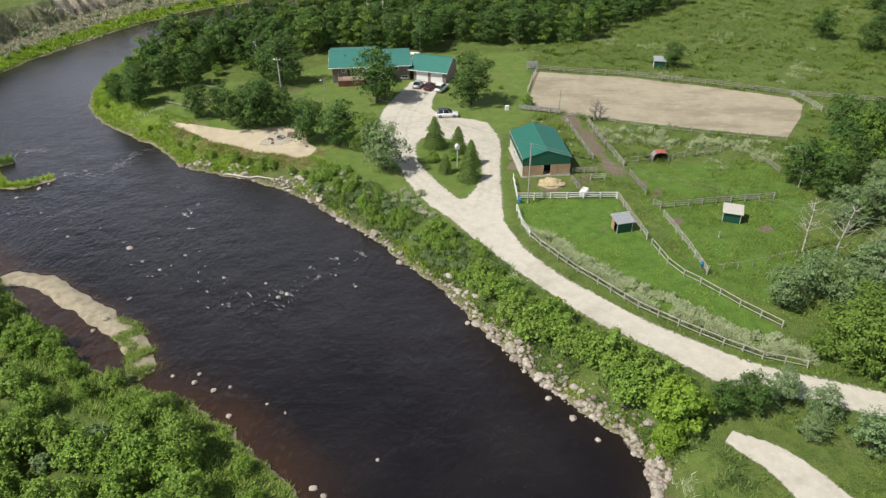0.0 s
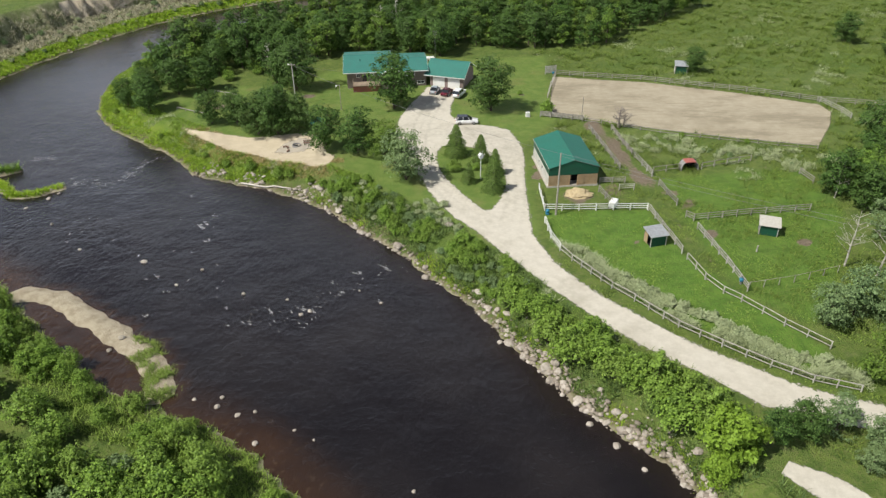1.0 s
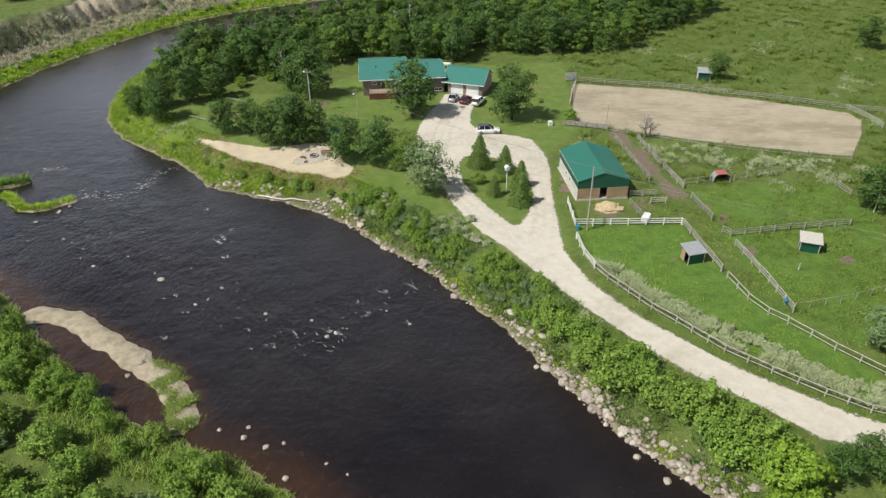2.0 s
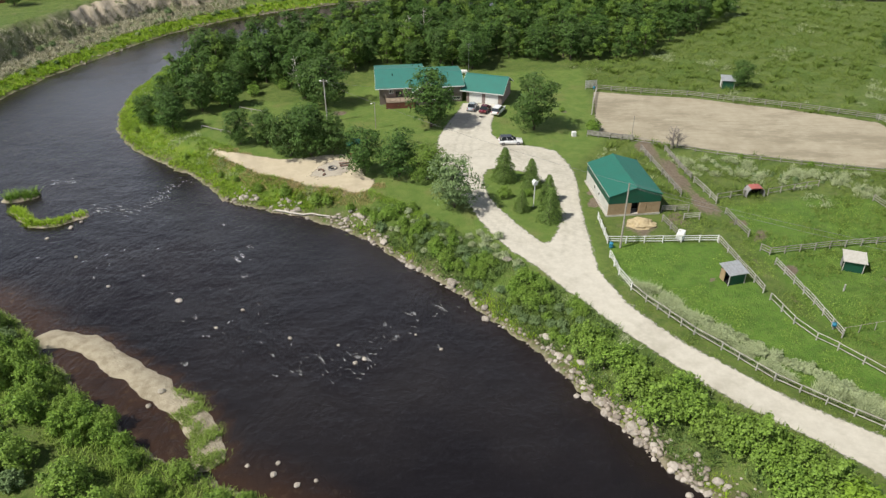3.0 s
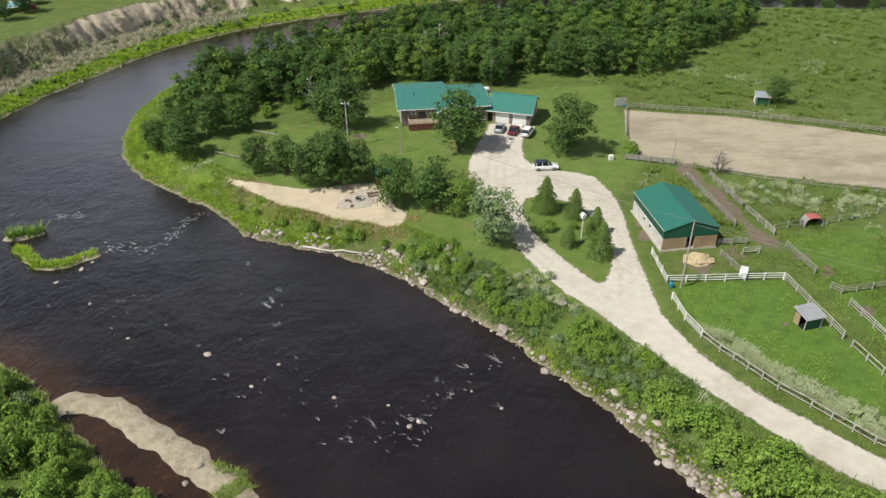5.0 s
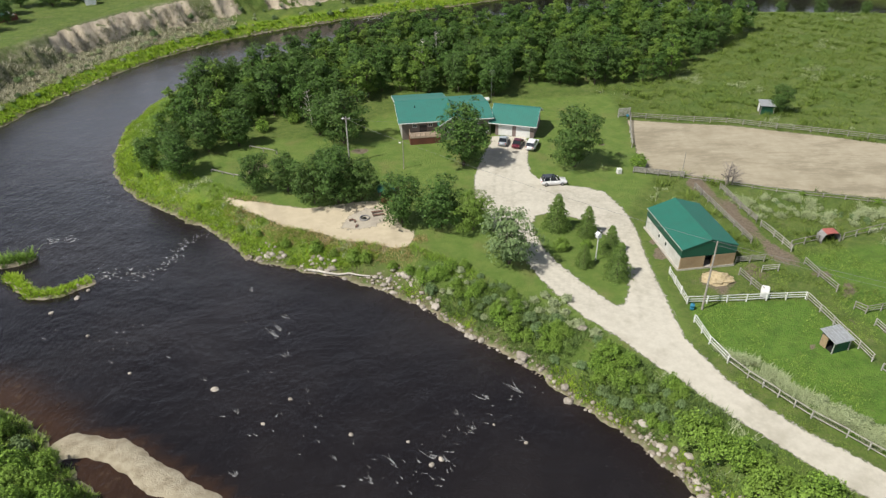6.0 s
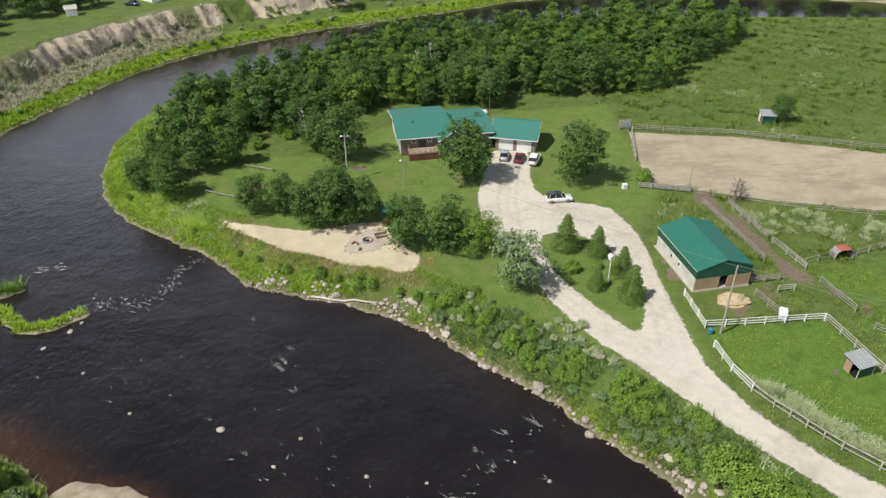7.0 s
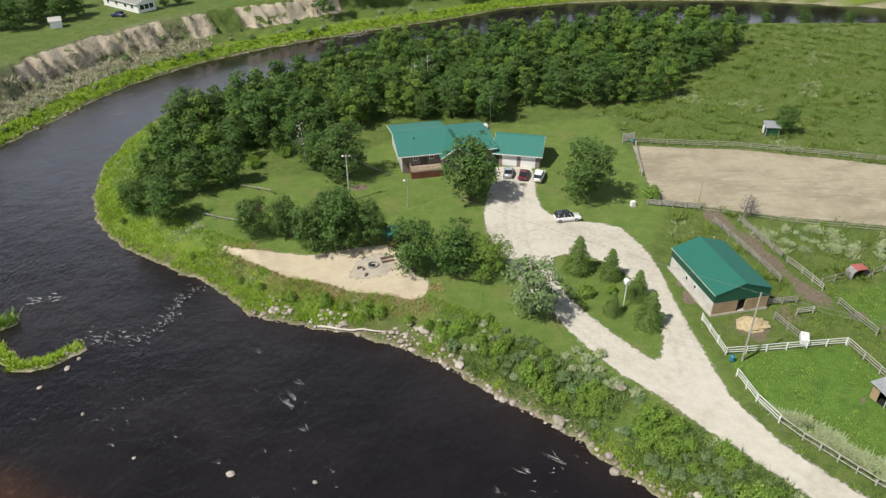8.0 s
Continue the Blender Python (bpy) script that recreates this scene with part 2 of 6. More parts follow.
ROAD_EDGE = [(70.5, 49.4), (58.6, 54), (49.2, 58.6), (44.3, 60.7), (39.5, 62.4), (35.4, 64.4), (32.9, 66.6), (30.2, 68.7), (27.5, 70.7), (24.8, 73.2), (22, 76.3), (18.4, 79.9), (16.2, 82.6), (14, 85.8), (11.7, 90), (10.4, 94.4), (9.4, 98),
             (9.5, 102.6), (9.7, 106.6), (9.8, 110.7), (10.1, 115.8), (10.4, 119.8), (10.9, 124.6), (11, 129.7), (10.2, 134), (9.2, 137.8), (6.3, 139.8), (2.6, 140.6), (-1.1, 143.2), (-2.4, 146), (-2.2, 151.3), (-1.0, 157.3), (-0.6, 162.4), (-6.9, 163),
             (-7.4, 160), (-10.3, 152.4), (-12.3, 144.4), (-12.8, 137), (-11.3, 129.4), (-9.3, 122.3), (-7.1, 117.1), (-6, 112.8), (-4.2, 108.4), (-1.9, 103.7), (0.7, 100.4), (2.8, 97), (4.6, 93.6), (6.9, 90.4), (8.5, 87.6), (10.4, 84.8), (12.7, 81.6),
             (15.2, 78), (18.2, 74.3), (21, 71.3), (23.7, 68.8), (26, 67), (28.4, 64.4), (31.2, 61.6), (38, 59), (43.3, 57.2), (48, 54.8), (58, 50), (69.8, 45.6)]
TRACK = [(41, 36, 2.6), (36.8, 43.5, 2.3), (35, 47.4, 2.0), (33.4, 49.8, 1.7), (31.6, 51.3, 1.3), (29.8, 52.9, 0.8)]
ARENA = [(22.6, 169.3), (42.8, 164.5), (60.3, 157.2), (76.6, 149.7), (77.2, 145.5), (74, 139), (67.4, 129.2), (52.8, 133), (31.7, 140.3), (18.8, 146.4), (20.6, 157)]
BEACH = [(-57, 141.6), (-52.6, 139.4), (-46.2, 137.6), (-41.8, 137), (-38.2, 137.4), (-33.7, 138), (-29.6, 137.4), (-27.6, 134.5), (-26.6, 130.8), (-25.8, 128.3), (-24.4, 127.2), (-24.1, 125.1), (-25.2, 122.8), (-26.6, 122.4), (-29.1, 123.6), (-32.3, 124.9),
         (-35.6, 126.4), (-37.3, 127.8), (-39, 129.3), (-42.5, 130.5), (-45.1, 131.6), (-46.9, 133.2), (-49.6, 135.2), (-51.5, 136.5), (-54.4, 139)]
LAWNS = [[(-62, 143), (-48, 134.5), (-30, 122.5), (-20, 118), (-10, 106.5), (2, 94), (14, 80), (22, 70), (24, 73), (10, 92), (12, 100), (12, 130), (22, 145), (22, 170), (24, 186), (0, 184), (-30, 178),
          (-40, 165), (-58, 168), (-70, 155)], LOOP]
PADDOCK = [(12, 105), (29, 105), (31, 92), (42, 71), (41, 64), (22, 80), (12, 96)]

xs, ys = axis(-3500, -128, 104, 3500, 0.8), axis(-1500, 24, 300, 4500, 0.8)
gx, gy = np.meshgrid(xs, ys)
gz, gd = land(gx, gy)
def road_gap(px, py):
    """Distance inside the gravel: positive on the road, negative off it."""
    out = to_line(px, py, ROAD_EDGE + ROAD_EDGE[:1]) * np.where(inside(px, py, ROAD_EDGE), 1, -1)
    isl = to_line(px, py, LOOP + LOOP[:1]) * np.where(inside(px, py, LOOP), -1, 1)
    return np.minimum(out, isl)


road_d = -road_gap(gx, gy)
lawn = np.zeros(gx.shape)
for poly in LAWNS:
    lawn = np.maximum(lawn, np.where(inside(gx, gy, poly), smooth(to_line(gx, gy, poly + poly[:1]) / 2.0), 0))
lane = to_line(gx, gy, [(26.5, 141), (28.5, 131), (30, 121), (31.5, 113), (31.8, 104), (33.8, 96), (35.5, 84)])
bare = np.maximum(smooth((2.6 - lane + 1.2 * wob(gx, gy, 2.3, 2)) / 2.2) * (0.75 + 0.25 * wob(gx, gy, 4, 1)) * smooth((gy - 108) / 8), smooth((0.9 - lane + 0.8 * wob(gx, gy, 2.3, 2)) / 1.5) * 0.6)
for bx, by, br in ((36.5, 97, 2.6), (36.2, 106.5, 3.0), (49.5, 95, 1.6), (34.5, 111, 2.4), (25, 112, 3.4), (19, 110.2, 4.6), (13.2, 117, 1.6), (12.9, 121, 1.3), (24.8, 95, 1.7), (13.3, 119, 1.5), (-33, 158, 3.0), (-53, 153, 4.0), (14, 158, 2.2), (-30, 123.2, 4), (-38, 126.5, 3)):
    bare = np.maximum(bare, smooth((br - np.hypot(gx - bx, gy - by) + 1.1 * wob(gx, gy, 1.5, bx)) / br))
verge = smooth((1.5 - road_d + 0.5 * wob(gx, gy, 1.3, 4)) / 2.4)
PASTURE = [(36, 81), (34, 90), (33, 104), (33, 117), (60, 121), (61, 104), (52, 86), (43, 74)]
paddock = np.where(inside(gx, gy, PADDOCK), 0.9, np.where(inside(gx, gy, PASTURE), smooth(to_line(gx, gy, PASTURE + PASTURE[:1]) / 2) * 0.75, 0.0))
farside = ((to_line(gx, gy, FAR) < to_line(gx, gy, EAST)) & (gd > 0)).astype(float)

run = 0.64 * gx + 0.77 * gy
scarp = farside * np.maximum.reduce([smooth((b_ - np.abs(run - a_)) / 5) for a_, b_ in ((119, 25), (151, 6), (179, 18))])

m = Nodes("meadow_soil_and_grass", 0.95)
fine, mid, big = m.noise(2.6, 6, 0.7), m.noise(0.45, 5, 0.65), m.noise(0.07, 3)
wild = m.mix(m.ramp(mid, 0.3, 0.7), (0.075, 0.132, 0.021), (0.145, 0.205, 0.038))
wild = m.mix(m.ramp(fine, 0.35, 0.75), wild, (0.16, 0.175, 0.06))
wild = m.mix(m.math("MULTIPLY", m.ramp(big, 0.45, 0.7), 0.6), wild, (0.075, 0.14, 0.02))
wild = m.mix(m.math("MULTIPLY", m.ramp(m.noise(0.22, 6, 0.75), 0.56, 0.68), 0.55), wild, (0.19, 0.185, 0.09))
mown = m.mix(m.ramp(mid, 0.3, 0.7), (0.106, 0.178, 0.032), (0.160, 0.222, 0.050))
mown = m.mix(m.math("MULTIPLY", m.ramp(m.noise(0.16, 4), 0.5, 0.75), 0.7), mown, (0.19, 0.19, 0.065))
mown = m.mix(m.math("MULTIPLY", m.ramp(m.noise(1.3, 5, 0.75), 0.5, 0.72), 0.45), mown, (0.085, 0.125, 0.022))
mown = m.mix(m.math("MULTIPLY", m.ramp(fine, 0.52, 0.75), 0.4), mown, (0.22, 0.25, 0.085))
pad = m.mix(m.ramp(mid, 0.3, 0.7), (0.085, 0.18, 0.021), (0.13, 0.235, 0.033))
pad = m.mix(m.ramp(fine, 0.5, 0.75), pad, (0.17, 0.205, 0.055))
pad = m.mix(m.math("MULTIPLY", m.ramp(m.noise(0.5, 6, 0.75), 0.48, 0.62), 0.6), pad, (0.06, 0.115, 0.016))
pad = m.mix(m.math("MULTIPLY", m.ramp(m.noise(1.4, 6, 0.8), 0.52, 0.66), 0.5), pad, (0.055, 0.10, 0.016))
wild = m.mix(m.math("MULTIPLY", m.ramp(m.noise(0.33, 6, 0.75), 0.47, 0.6), 0.45), wild, (0.055, 0.105, 0.017))
wild = m.mix(m.math("MULTIPLY", m.ramp(m.noise(1.1, 6, 0.8), 0.5, 0.64), 0.55), wild, (0.045, 0.088, 0.013))
c = m.mix(m.attr("mown"), wild, mown)
c = m.mix(m.attr("paddock"), c, pad)
soil = m.mix(m.ramp(fine, 0.3, 0.7), (0.13, 0.10, 0.075), (0.24, 0.195, 0.14))
sep = m.n("ShaderNodeSeparateXYZ")
m.link(m.geo.outputs["Normal"], sep.inputs[0])
steep = m.math("MULTIPLY", m.ramp(sep.outputs["Z"], 0.86, 0.72), m.math("MULTIPLY", m.attr("scarp"), m.ramp(m.noise(0.16, 5, 0.65), 0.36, 0.48)))
cliff = m.mix(m.ramp(m.noise(0.8, 5, 0.7, stretch=(1, 1, 0.3)), 0.3, 0.7), (0.62, 0.53, 0.41), (0.44, 0.37, 0.27))
c = m.mix(m.ramp(m.math("ADD", m.attr("bare"), m.math("MULTIPLY", m.math("SUBTRACT", fine, 0.5), 0.9)), 0.35, 0.7), c, soil)
gravelly = m.mix(fine, (0.36, 0.33, 0.23), (0.2, 0.205, 0.085))
c = m.mix(m.ramp(m.math("ADD", m.attr("verge"), m.math("MULTIPLY", m.math("SUBTRACT", fine, 0.5), 2.0)), 0.6, 1.15), c, gravelly)
shore = m.mix(m.ramp(m.noise(1.3, 5), 0.4, 0.65), (0.13, 0.115, 0.06), (0.085, 0.135, 0.025))
c = m.mix(m.attr("shore"), c, shore)
rich = m.mix(m.ramp(m.noise(0.5, 5, 0.7), 0.35, 0.65), (0.10, 0.19, 0.016), (0.20, 0.25, 0.035))
rich = m.mix(m.math("MULTIPLY", m.ramp(m.noise(1.7, 5, 0.7), 0.5, 0.7), 0.6), rich, (0.07, 0.13, 0.018))
c = m.mix(m.attr("lush"), c, rich)
heath = m.mix(m.ramp(m.noise(0.7, 6, 0.75), 0.35, 0.65), (0.30, 0.275, 0.185), (0.14, 0.17, 0.065))
c = m.mix(m.attr("heath"), c, heath)
c = m.mix(m.ramp(steep, 0.2, 0.8), c, cliff)
bedc = m.mix(m.ramp(m.noise(0.9, 4), 0.35, 0.7), (0.44, 0.385, 0.285), (0.30, 0.255, 0.18))
c = m.mix(m.attr("bed"), c, bedc)
m.color(c)
m.bump(m.math("ADD", fine, m.math("MULTIPLY", m.noise(9, 3), 0.5)), 0.9, 0.25)
GROUND = m.mat

ground = tagged(mesh_ob("ground", np.stack([gx, gy, gz], -1).reshape(-1, 3), grid_faces(len(xs), len(ys)), GROUND, smooth_faces=True),
                "grassy river plain with meadow, mown lawn and bare patches", "ground", kind="structure")
paint(ground, mown=lawn, bare=bare, verge=verge, paddock=paddock, scarp=scarp,
      lush=np.maximum(farside * smooth((7.5 - gd + 1.5 * wob(gx, gy, 3, 4)) / 2) * smooth((gd - 0.7) / 0.6), (gy > 121) * (to_line(gx, gy, EAST) < 9) * smooth((6.5 - gd + 1.2 * wob(gx, gy, 3, 4)) / 2.5) * smooth((gd - 1.2) / 1.0) * (0.8 + 0.2 * wob(gx, gy, 2, 1))),
      heath=farside * smooth((gd - 5.5 + 1.5 * wob(gx, gy, 3, 4)) / 3) * smooth((19 - gd) / 4) * smooth((-74 - gx) / 20) * 0.9, shore=smooth((4.2 - gd) / 4.0) * (gd > -1), bed=smooth((0.3 - gd) / 0.6))

# ---- the river ----
m = Nodes("dark_river_water", 0.10)
m.b.inputs["IOR"].default_value = 1.33
m.b.inputs["Specular IOR Level"].default_value = 1.0
deep = m.mix(m.ramp(m.noise(0.05, 3), 0.35, 0.7), (0.0112, 0.0095, 0.0105), (0.020, 0.0172, 0.0175))
stones = m.mix(m.ramp(m.noise(1.1, 4), 0.55, 0.75), (0.075, 0.036, 0.016), (0.14, 0.085, 0.045))
fleck = m.math("MULTIPLY", m.ramp(m.noise(1.5, 7, 0.8, stretch=(1.0, 2.2, 1, -45)), 0.60, 0.78), m.ramp(m.noise(0.09, 4, 0.6), 0.42, 0.62))
wet = m.mix(m.attr("shallow"), deep, stones)
m.color(m.mix(m.math("MULTIPLY", fleck, 0.55), wet, (0.24, 0.235, 0.23)))
rip = m.math("ADD", m.math("MULTIPLY", m.noise(1.6, 4, 0.6, stretch=(1, 0.55, 1, 35)), 1.0), m.math("MULTIPLY", m.noise(6, 3, 0.6), 0.35))
m.bump(m.math("MULTIPLY", m.math("ADD", rip, m.math("MULTIPLY", m.noise(0.25, 3), 2.0)), m.math("SUBTRACT", 1.0, m.attr("calm"))), 0.55, 0.16)
WATER = m.mat
wx, wy = axis(-400, -124, 40, 700, 1.6), axis(-320, 24, 304, 420, 1.6)
ax_, ay_ = np.meshgrid(wx, wy)
lz, ld = land(ax_, ay_)
keep = (lz < WATER_Z + 0.9) & (ld < 6)
faces = grid_faces(len(wx), len(wy))
faces = faces[keep.ravel()[faces].any(axis=1)]
near_bar = np.minimum(to_line(ax_, ay_, WEST), to_line(ax_, ay_, BAR) + 2)
shal = np.maximum(smooth((lz + 3.75) / 0.7) * np.where(near_bar < 12, 0.5, 0.1), smooth((7 - to_line(ax_, ay_, WEST + [])) / 7) * (ay_ < 125) * (0.42 + 0.3 * wob(ax_, ay_, 6, 2)))
water = tagged(mesh_ob("water", np.stack([ax_, ay_, np.full(ax_.shape, WATER_Z)], -1).reshape(-1, 3), faces, WATER, smooth_faces=True),
               "dark tea-brown river with small riffles", "river", kind="structure")
paint(water, shallow=np.clip(shal, 0, 1), calm=np.clip(0.45 * smooth((ay_ - 140) / 40) + 0.45 * smooth((ay_ - 225) / 30), 0, 1))


# ---- road, track, riding arena, beach ----
def surface(name, c1, c2, c3, scale=0.5, edge=0.5, drag=None):
    m = Nodes(name, 0.95)
    f = m.noise(scale, 6, 0.7)
    c = m.mix(m.ramp(f, 0.3, 0.7), c1, c2)
    c = m.mix(m.math("MULTIPLY", m.ramp(m.noise(scale * 0.22, 4, 0.7), 0.48, 0.7), 0.65), c, c3)
    c = m.mix(m.math("MULTIPLY", m.ramp(m.noise(9, 4, 0.8), 0.5, 0.8), 0.35), c, c3)
    if drag:
        lines = m.noise(1.1, 6, 0.75, stretch=(0.12, 1.0, 1, drag))
        c = m.mix(m.math("MULTIPLY", m.ramp(lines, 0.45, 0.65), 0.32), c, c3)
        c = m.mix(m.math("MULTIPLY", m.ramp(m.noise(0.16, 6, 0.75, stretch=(0.35, 1.0, 1, drag)), 0.46, 0.62), 0.7), c, tuple(v * 0.85 for v in c3))
    rut = m.math("MULTIPLY", m.attr("worn"), m.math("MULTIPLY", m.ramp(m.noise(1.6, 6, 0.8), 0.3, 0.65), 0.55))
    c = m.mix(rut, c, tuple(v * 0.82 for v in c3))
    m.color(c)
    m.bump(m.math("ADD", m.noise(7, 4, 0.7), f), 0.5, 0.06)
    tr = m.n("ShaderNodeBsdfTransparent")
    s = m.n("ShaderNodeMixShader")
    a = m.math("ADD", m.attr("edge"), m.math("MULTIPLY", m.math("SUBTRACT", m.noise(1.4, 5, 0.75), 0.5), edge * 2))
    m.link(m.ramp(a, 0.12, 0.4), s.inputs[0])
    m.link(tr.outputs[0], s.inputs[1])
    m.link(m.b.outputs[0], s.inputs[2])
    m.link(s.outputs[0], m.out.inputs[0])
    return m.mat


GRAVEL = surface("pale_gravel", (0.585, 0.55, 0.47), (0.51, 0.475, 0.40), (0.38, 0.35, 0.28), 0.8, 0.55)
ARENA_SAND = surface("arena_sand", (0.42, 0.37, 0.275), (0.355, 0.31, 0.225), (0.27, 0.232, 0.16), 0.35, 0.4, 22)
BEACH_SAND = surface("beach_sand", (0.56, 0.485, 0.35), (0.48, 0.41, 0.295), (0.38, 0.32, 0.23), 0.5, 0.4)


def strip(name, rows, mat, lift, label, cat):
    """A gravel strip along a line of (x, y, half width)."""
    pts = []
    for a, b, c_, d_ in zip([rows[0]] + rows, rows, rows[1:], rows[2:] + [rows[-1]]):
        a, b, c_, d_ = map(np.array, (a, b, c_, d_))
        for k in np.arange(0, 1, 0.2):
            pts.append(0.5 * ((2 * b) + (c_ - a) * k + (2 * a - 5 * b + 4 * c_ - d_) * k * k + (3 * b - a - 3 * c_ + d_) * k ** 3))
    pts = np.array(pts + [np.array(rows[-1])])
    t = np.gradient(pts[:, :2], axis=0)
    t /= np.linalg.norm(t, axis=1)[:, None]
    side = np.stack([t[:, 1], -t[:, 0]], -1)
    cross = np.linspace(-1, 1, 13)
    wide = pts[:, 2:3] + 0.45
    P_ = pts[:, None, :2] + side[:, None, :] * (cross[None, :] * wide)[..., None]
    z = land(P_[..., 0], P_[..., 1])[0] + lift
    v = np.concatenate([P_, z[..., None]], -1).reshape(-1, 3)
    ob = mesh_ob(name, v, grid_faces(13, len(pts)), mat, smooth_faces=True)
    e = np.clip((1 - np.abs(cross))[None, :] * wide / 1.0, 0, 1) * np.ones((len(pts), 1))
    a_ = np.abs(cross)[None, :] * wide
    worn = np.maximum(np.exp(-(a_ / 0.45) ** 2), 0.9 * np.exp(-((a_ - 1.75) / 0.35) ** 2)) * np.clip((pts[:, 1:2] - 96) / 14 + 0.45, 0.35, 1)
    paint(ob, edge=e, worn=worn)
    return tagged(ob, label, cat, kind="structure")


def patch(name, poly, mat, lift, label, cat, step=0.8):
    p = np.array(poly)
    x = np.arange(p[:, 0].min() - 1, p[:, 0].max() + 1, step)
    y = np.arange(p[:, 1].min() - 1, p[:, 1].max() + 1, step)
    X, Y = np.meshgrid(x, y)
    d = to_line(X, Y, poly + poly[:1]) * np.where(inside(X, Y, poly), 1, -1)
    f = grid_faces(len(x), len(y))
    f = f[(d.ravel()[f] > -0.4).any(axis=1)]
    ob = mesh_ob(name, np.stack([X, Y, land(X, Y)[0] + lift], -1).reshape(-1, 3), f, mat, smooth_faces=True)
    paint(ob, edge=np.clip((d + 0.4) / 1.2, 0, 1))
    return tagged(ob, label, cat, kind="structure")


def road_sheet():
    """Road, drive, forecourt and turning loop: one gravel sheet round the grass island."""
    x, y = np.arange(-15, 71, 0.5), np.arange(44, 164, 0.5)
    X, Y = np.meshgrid(x, y)
    d = road_gap(X, Y)
    f = grid_faces(len(x), len(y))
    f = f[(d.ravel()[f] > -0.7).any(axis=1)]
    ob = mesh_ob("road", np.stack([X, Y, land(X, Y)[0] + 0.07], -1).reshape(-1, 3), f, GRAVEL, smooth_faces=True)
    worn = np.zeros(X.shape)
    for line in (ROAD_MAIN, ROAD_LOOP):
        a = to_line(X, Y, line)
        worn = np.maximum(worn, np.maximum(0.7 * np.exp(-(a / 0.4) ** 2), np.exp(-((a - 1.5) / 0.35) ** 2)) * np.clip((Y - 100) / 14 + 0.3, 0.2, 1))
    worn = np.maximum(worn, np.maximum(smooth((7 - np.hypot((X - 4) * 0.7, Y - 137)) / 4), smooth((4 - np.hypot(X - 9.4, (Y - 128) * 0.4)) / 3)) * (0.75 + 0.4 * wob(X, Y, 1.6, 3)))
    paint(ob, edge=np.clip((d + 0.7) / 1.5, 0, 1), worn=worn)
    return tagged(ob, "pale gravel farm road, drive and turning loop", "road", kind="structure")


road_sheet()
strip("track", TRACK, GRAVEL, 0.06, "pale sandy track down to the river", "track")
patch("riding_arena", ARENA, ARENA_SAND, 0.06, "fenced riding arena floor of raked sand", "arena")
patch("beach", BEACH, BEACH_SAND, 0.06, "pale sand clearing beside the fire pit", "sand")

# ---- plants ----
def tube(bm, a, b, r0, r1, sides=6, mat=0):
    a, b = Vector(a), Vector(b)
    d = (b - a)
    q = d.to_track_quat("Z", "Y")
    rings = []
    for p, r in ((a, r0), (b, r1)):
        rings.append([bm.verts.new(p + q @ Vector((r * math.cos(2 * math.pi * i / sides), r * math.sin(2 * math.pi * i / sides), 0))) for i in range(sides)])
    for i in range(sides):
        f = bm.faces.new((rings[0][i], rings[0][(i + 1) % sides], rings[1][(i + 1) % sides], rings[1][i]))
        f.material_index = mat
        f.smooth = True
    return rings


def bm_mesh(name, bm, mats):
    me = bpy.data.meshes.new(name)
    bm.to_mesh(me)
    bm.free()
    for mm in (mats if isinstance(mats, (list, tuple)) else [mats]):
        me.materials.append(mm)
    return me


def leaves(rng, centres, radii, counts, size, axis=(0.0, 0.0), mid=0.0):
    """Leaves over the domes of many small clumps, facing out from the clump and from the plant."""
    V, N = [], []
    for (c, r, k) in zip(centres, radii, counts):
        d = rng.normal(size=(k, 3))
        d[:, 2] = np.where(rng.random(k) < 0.55, np.abs(d[:, 2]), d[:, 2])
        d /= np.linalg.norm(d, axis=1)[:, None]
        rad = (0.45 + 0.75 * rng.random(k) ** 0.8 + 0.7 * (rng.random(k) > 0.8) * rng.random(k))[:, None]
        V.append(np.array(c) + d * rad * np.array(r))
        away = np.array(c) - np.array([axis[0], axis[1], mid])
        away = away / (np.linalg.norm(away) + 1e-6)
        N.append(d * 0.6 + away * 0.6)
    V, N = np.concatenate(V), np.concatenate(N)
    k = len(V)
    N = N + rng.normal(size=(k, 3)) * 0.45 + np.array([0, 0, 0.3])
    N /= np.linalg.norm(N, axis=1)[:, None]
    a = np.cross(N, rng.normal(size=(k, 3)))
    a /= np.linalg.norm(a, axis=1)[:, None]
    b = np.cross(N, a)
    s = size * (0.55 + 0.9 * rng.random(k))[:, None]
    tri = np.stack([V - a * s, V + a * s * 0.7 - b * s * 0.75, V + a * s * 0.7 + b * s * 0.75], 1)
    return tri.reshape(-1, 3), np.arange(3 * k).reshape(k, 3)


def leaf_mesh(name, quads, mat):
    me = bpy.data.meshes.new(name)
    me.from_pydata(quads[0].tolist(), [], quads[1].tolist())
    me.materials.append(mat)
    return me


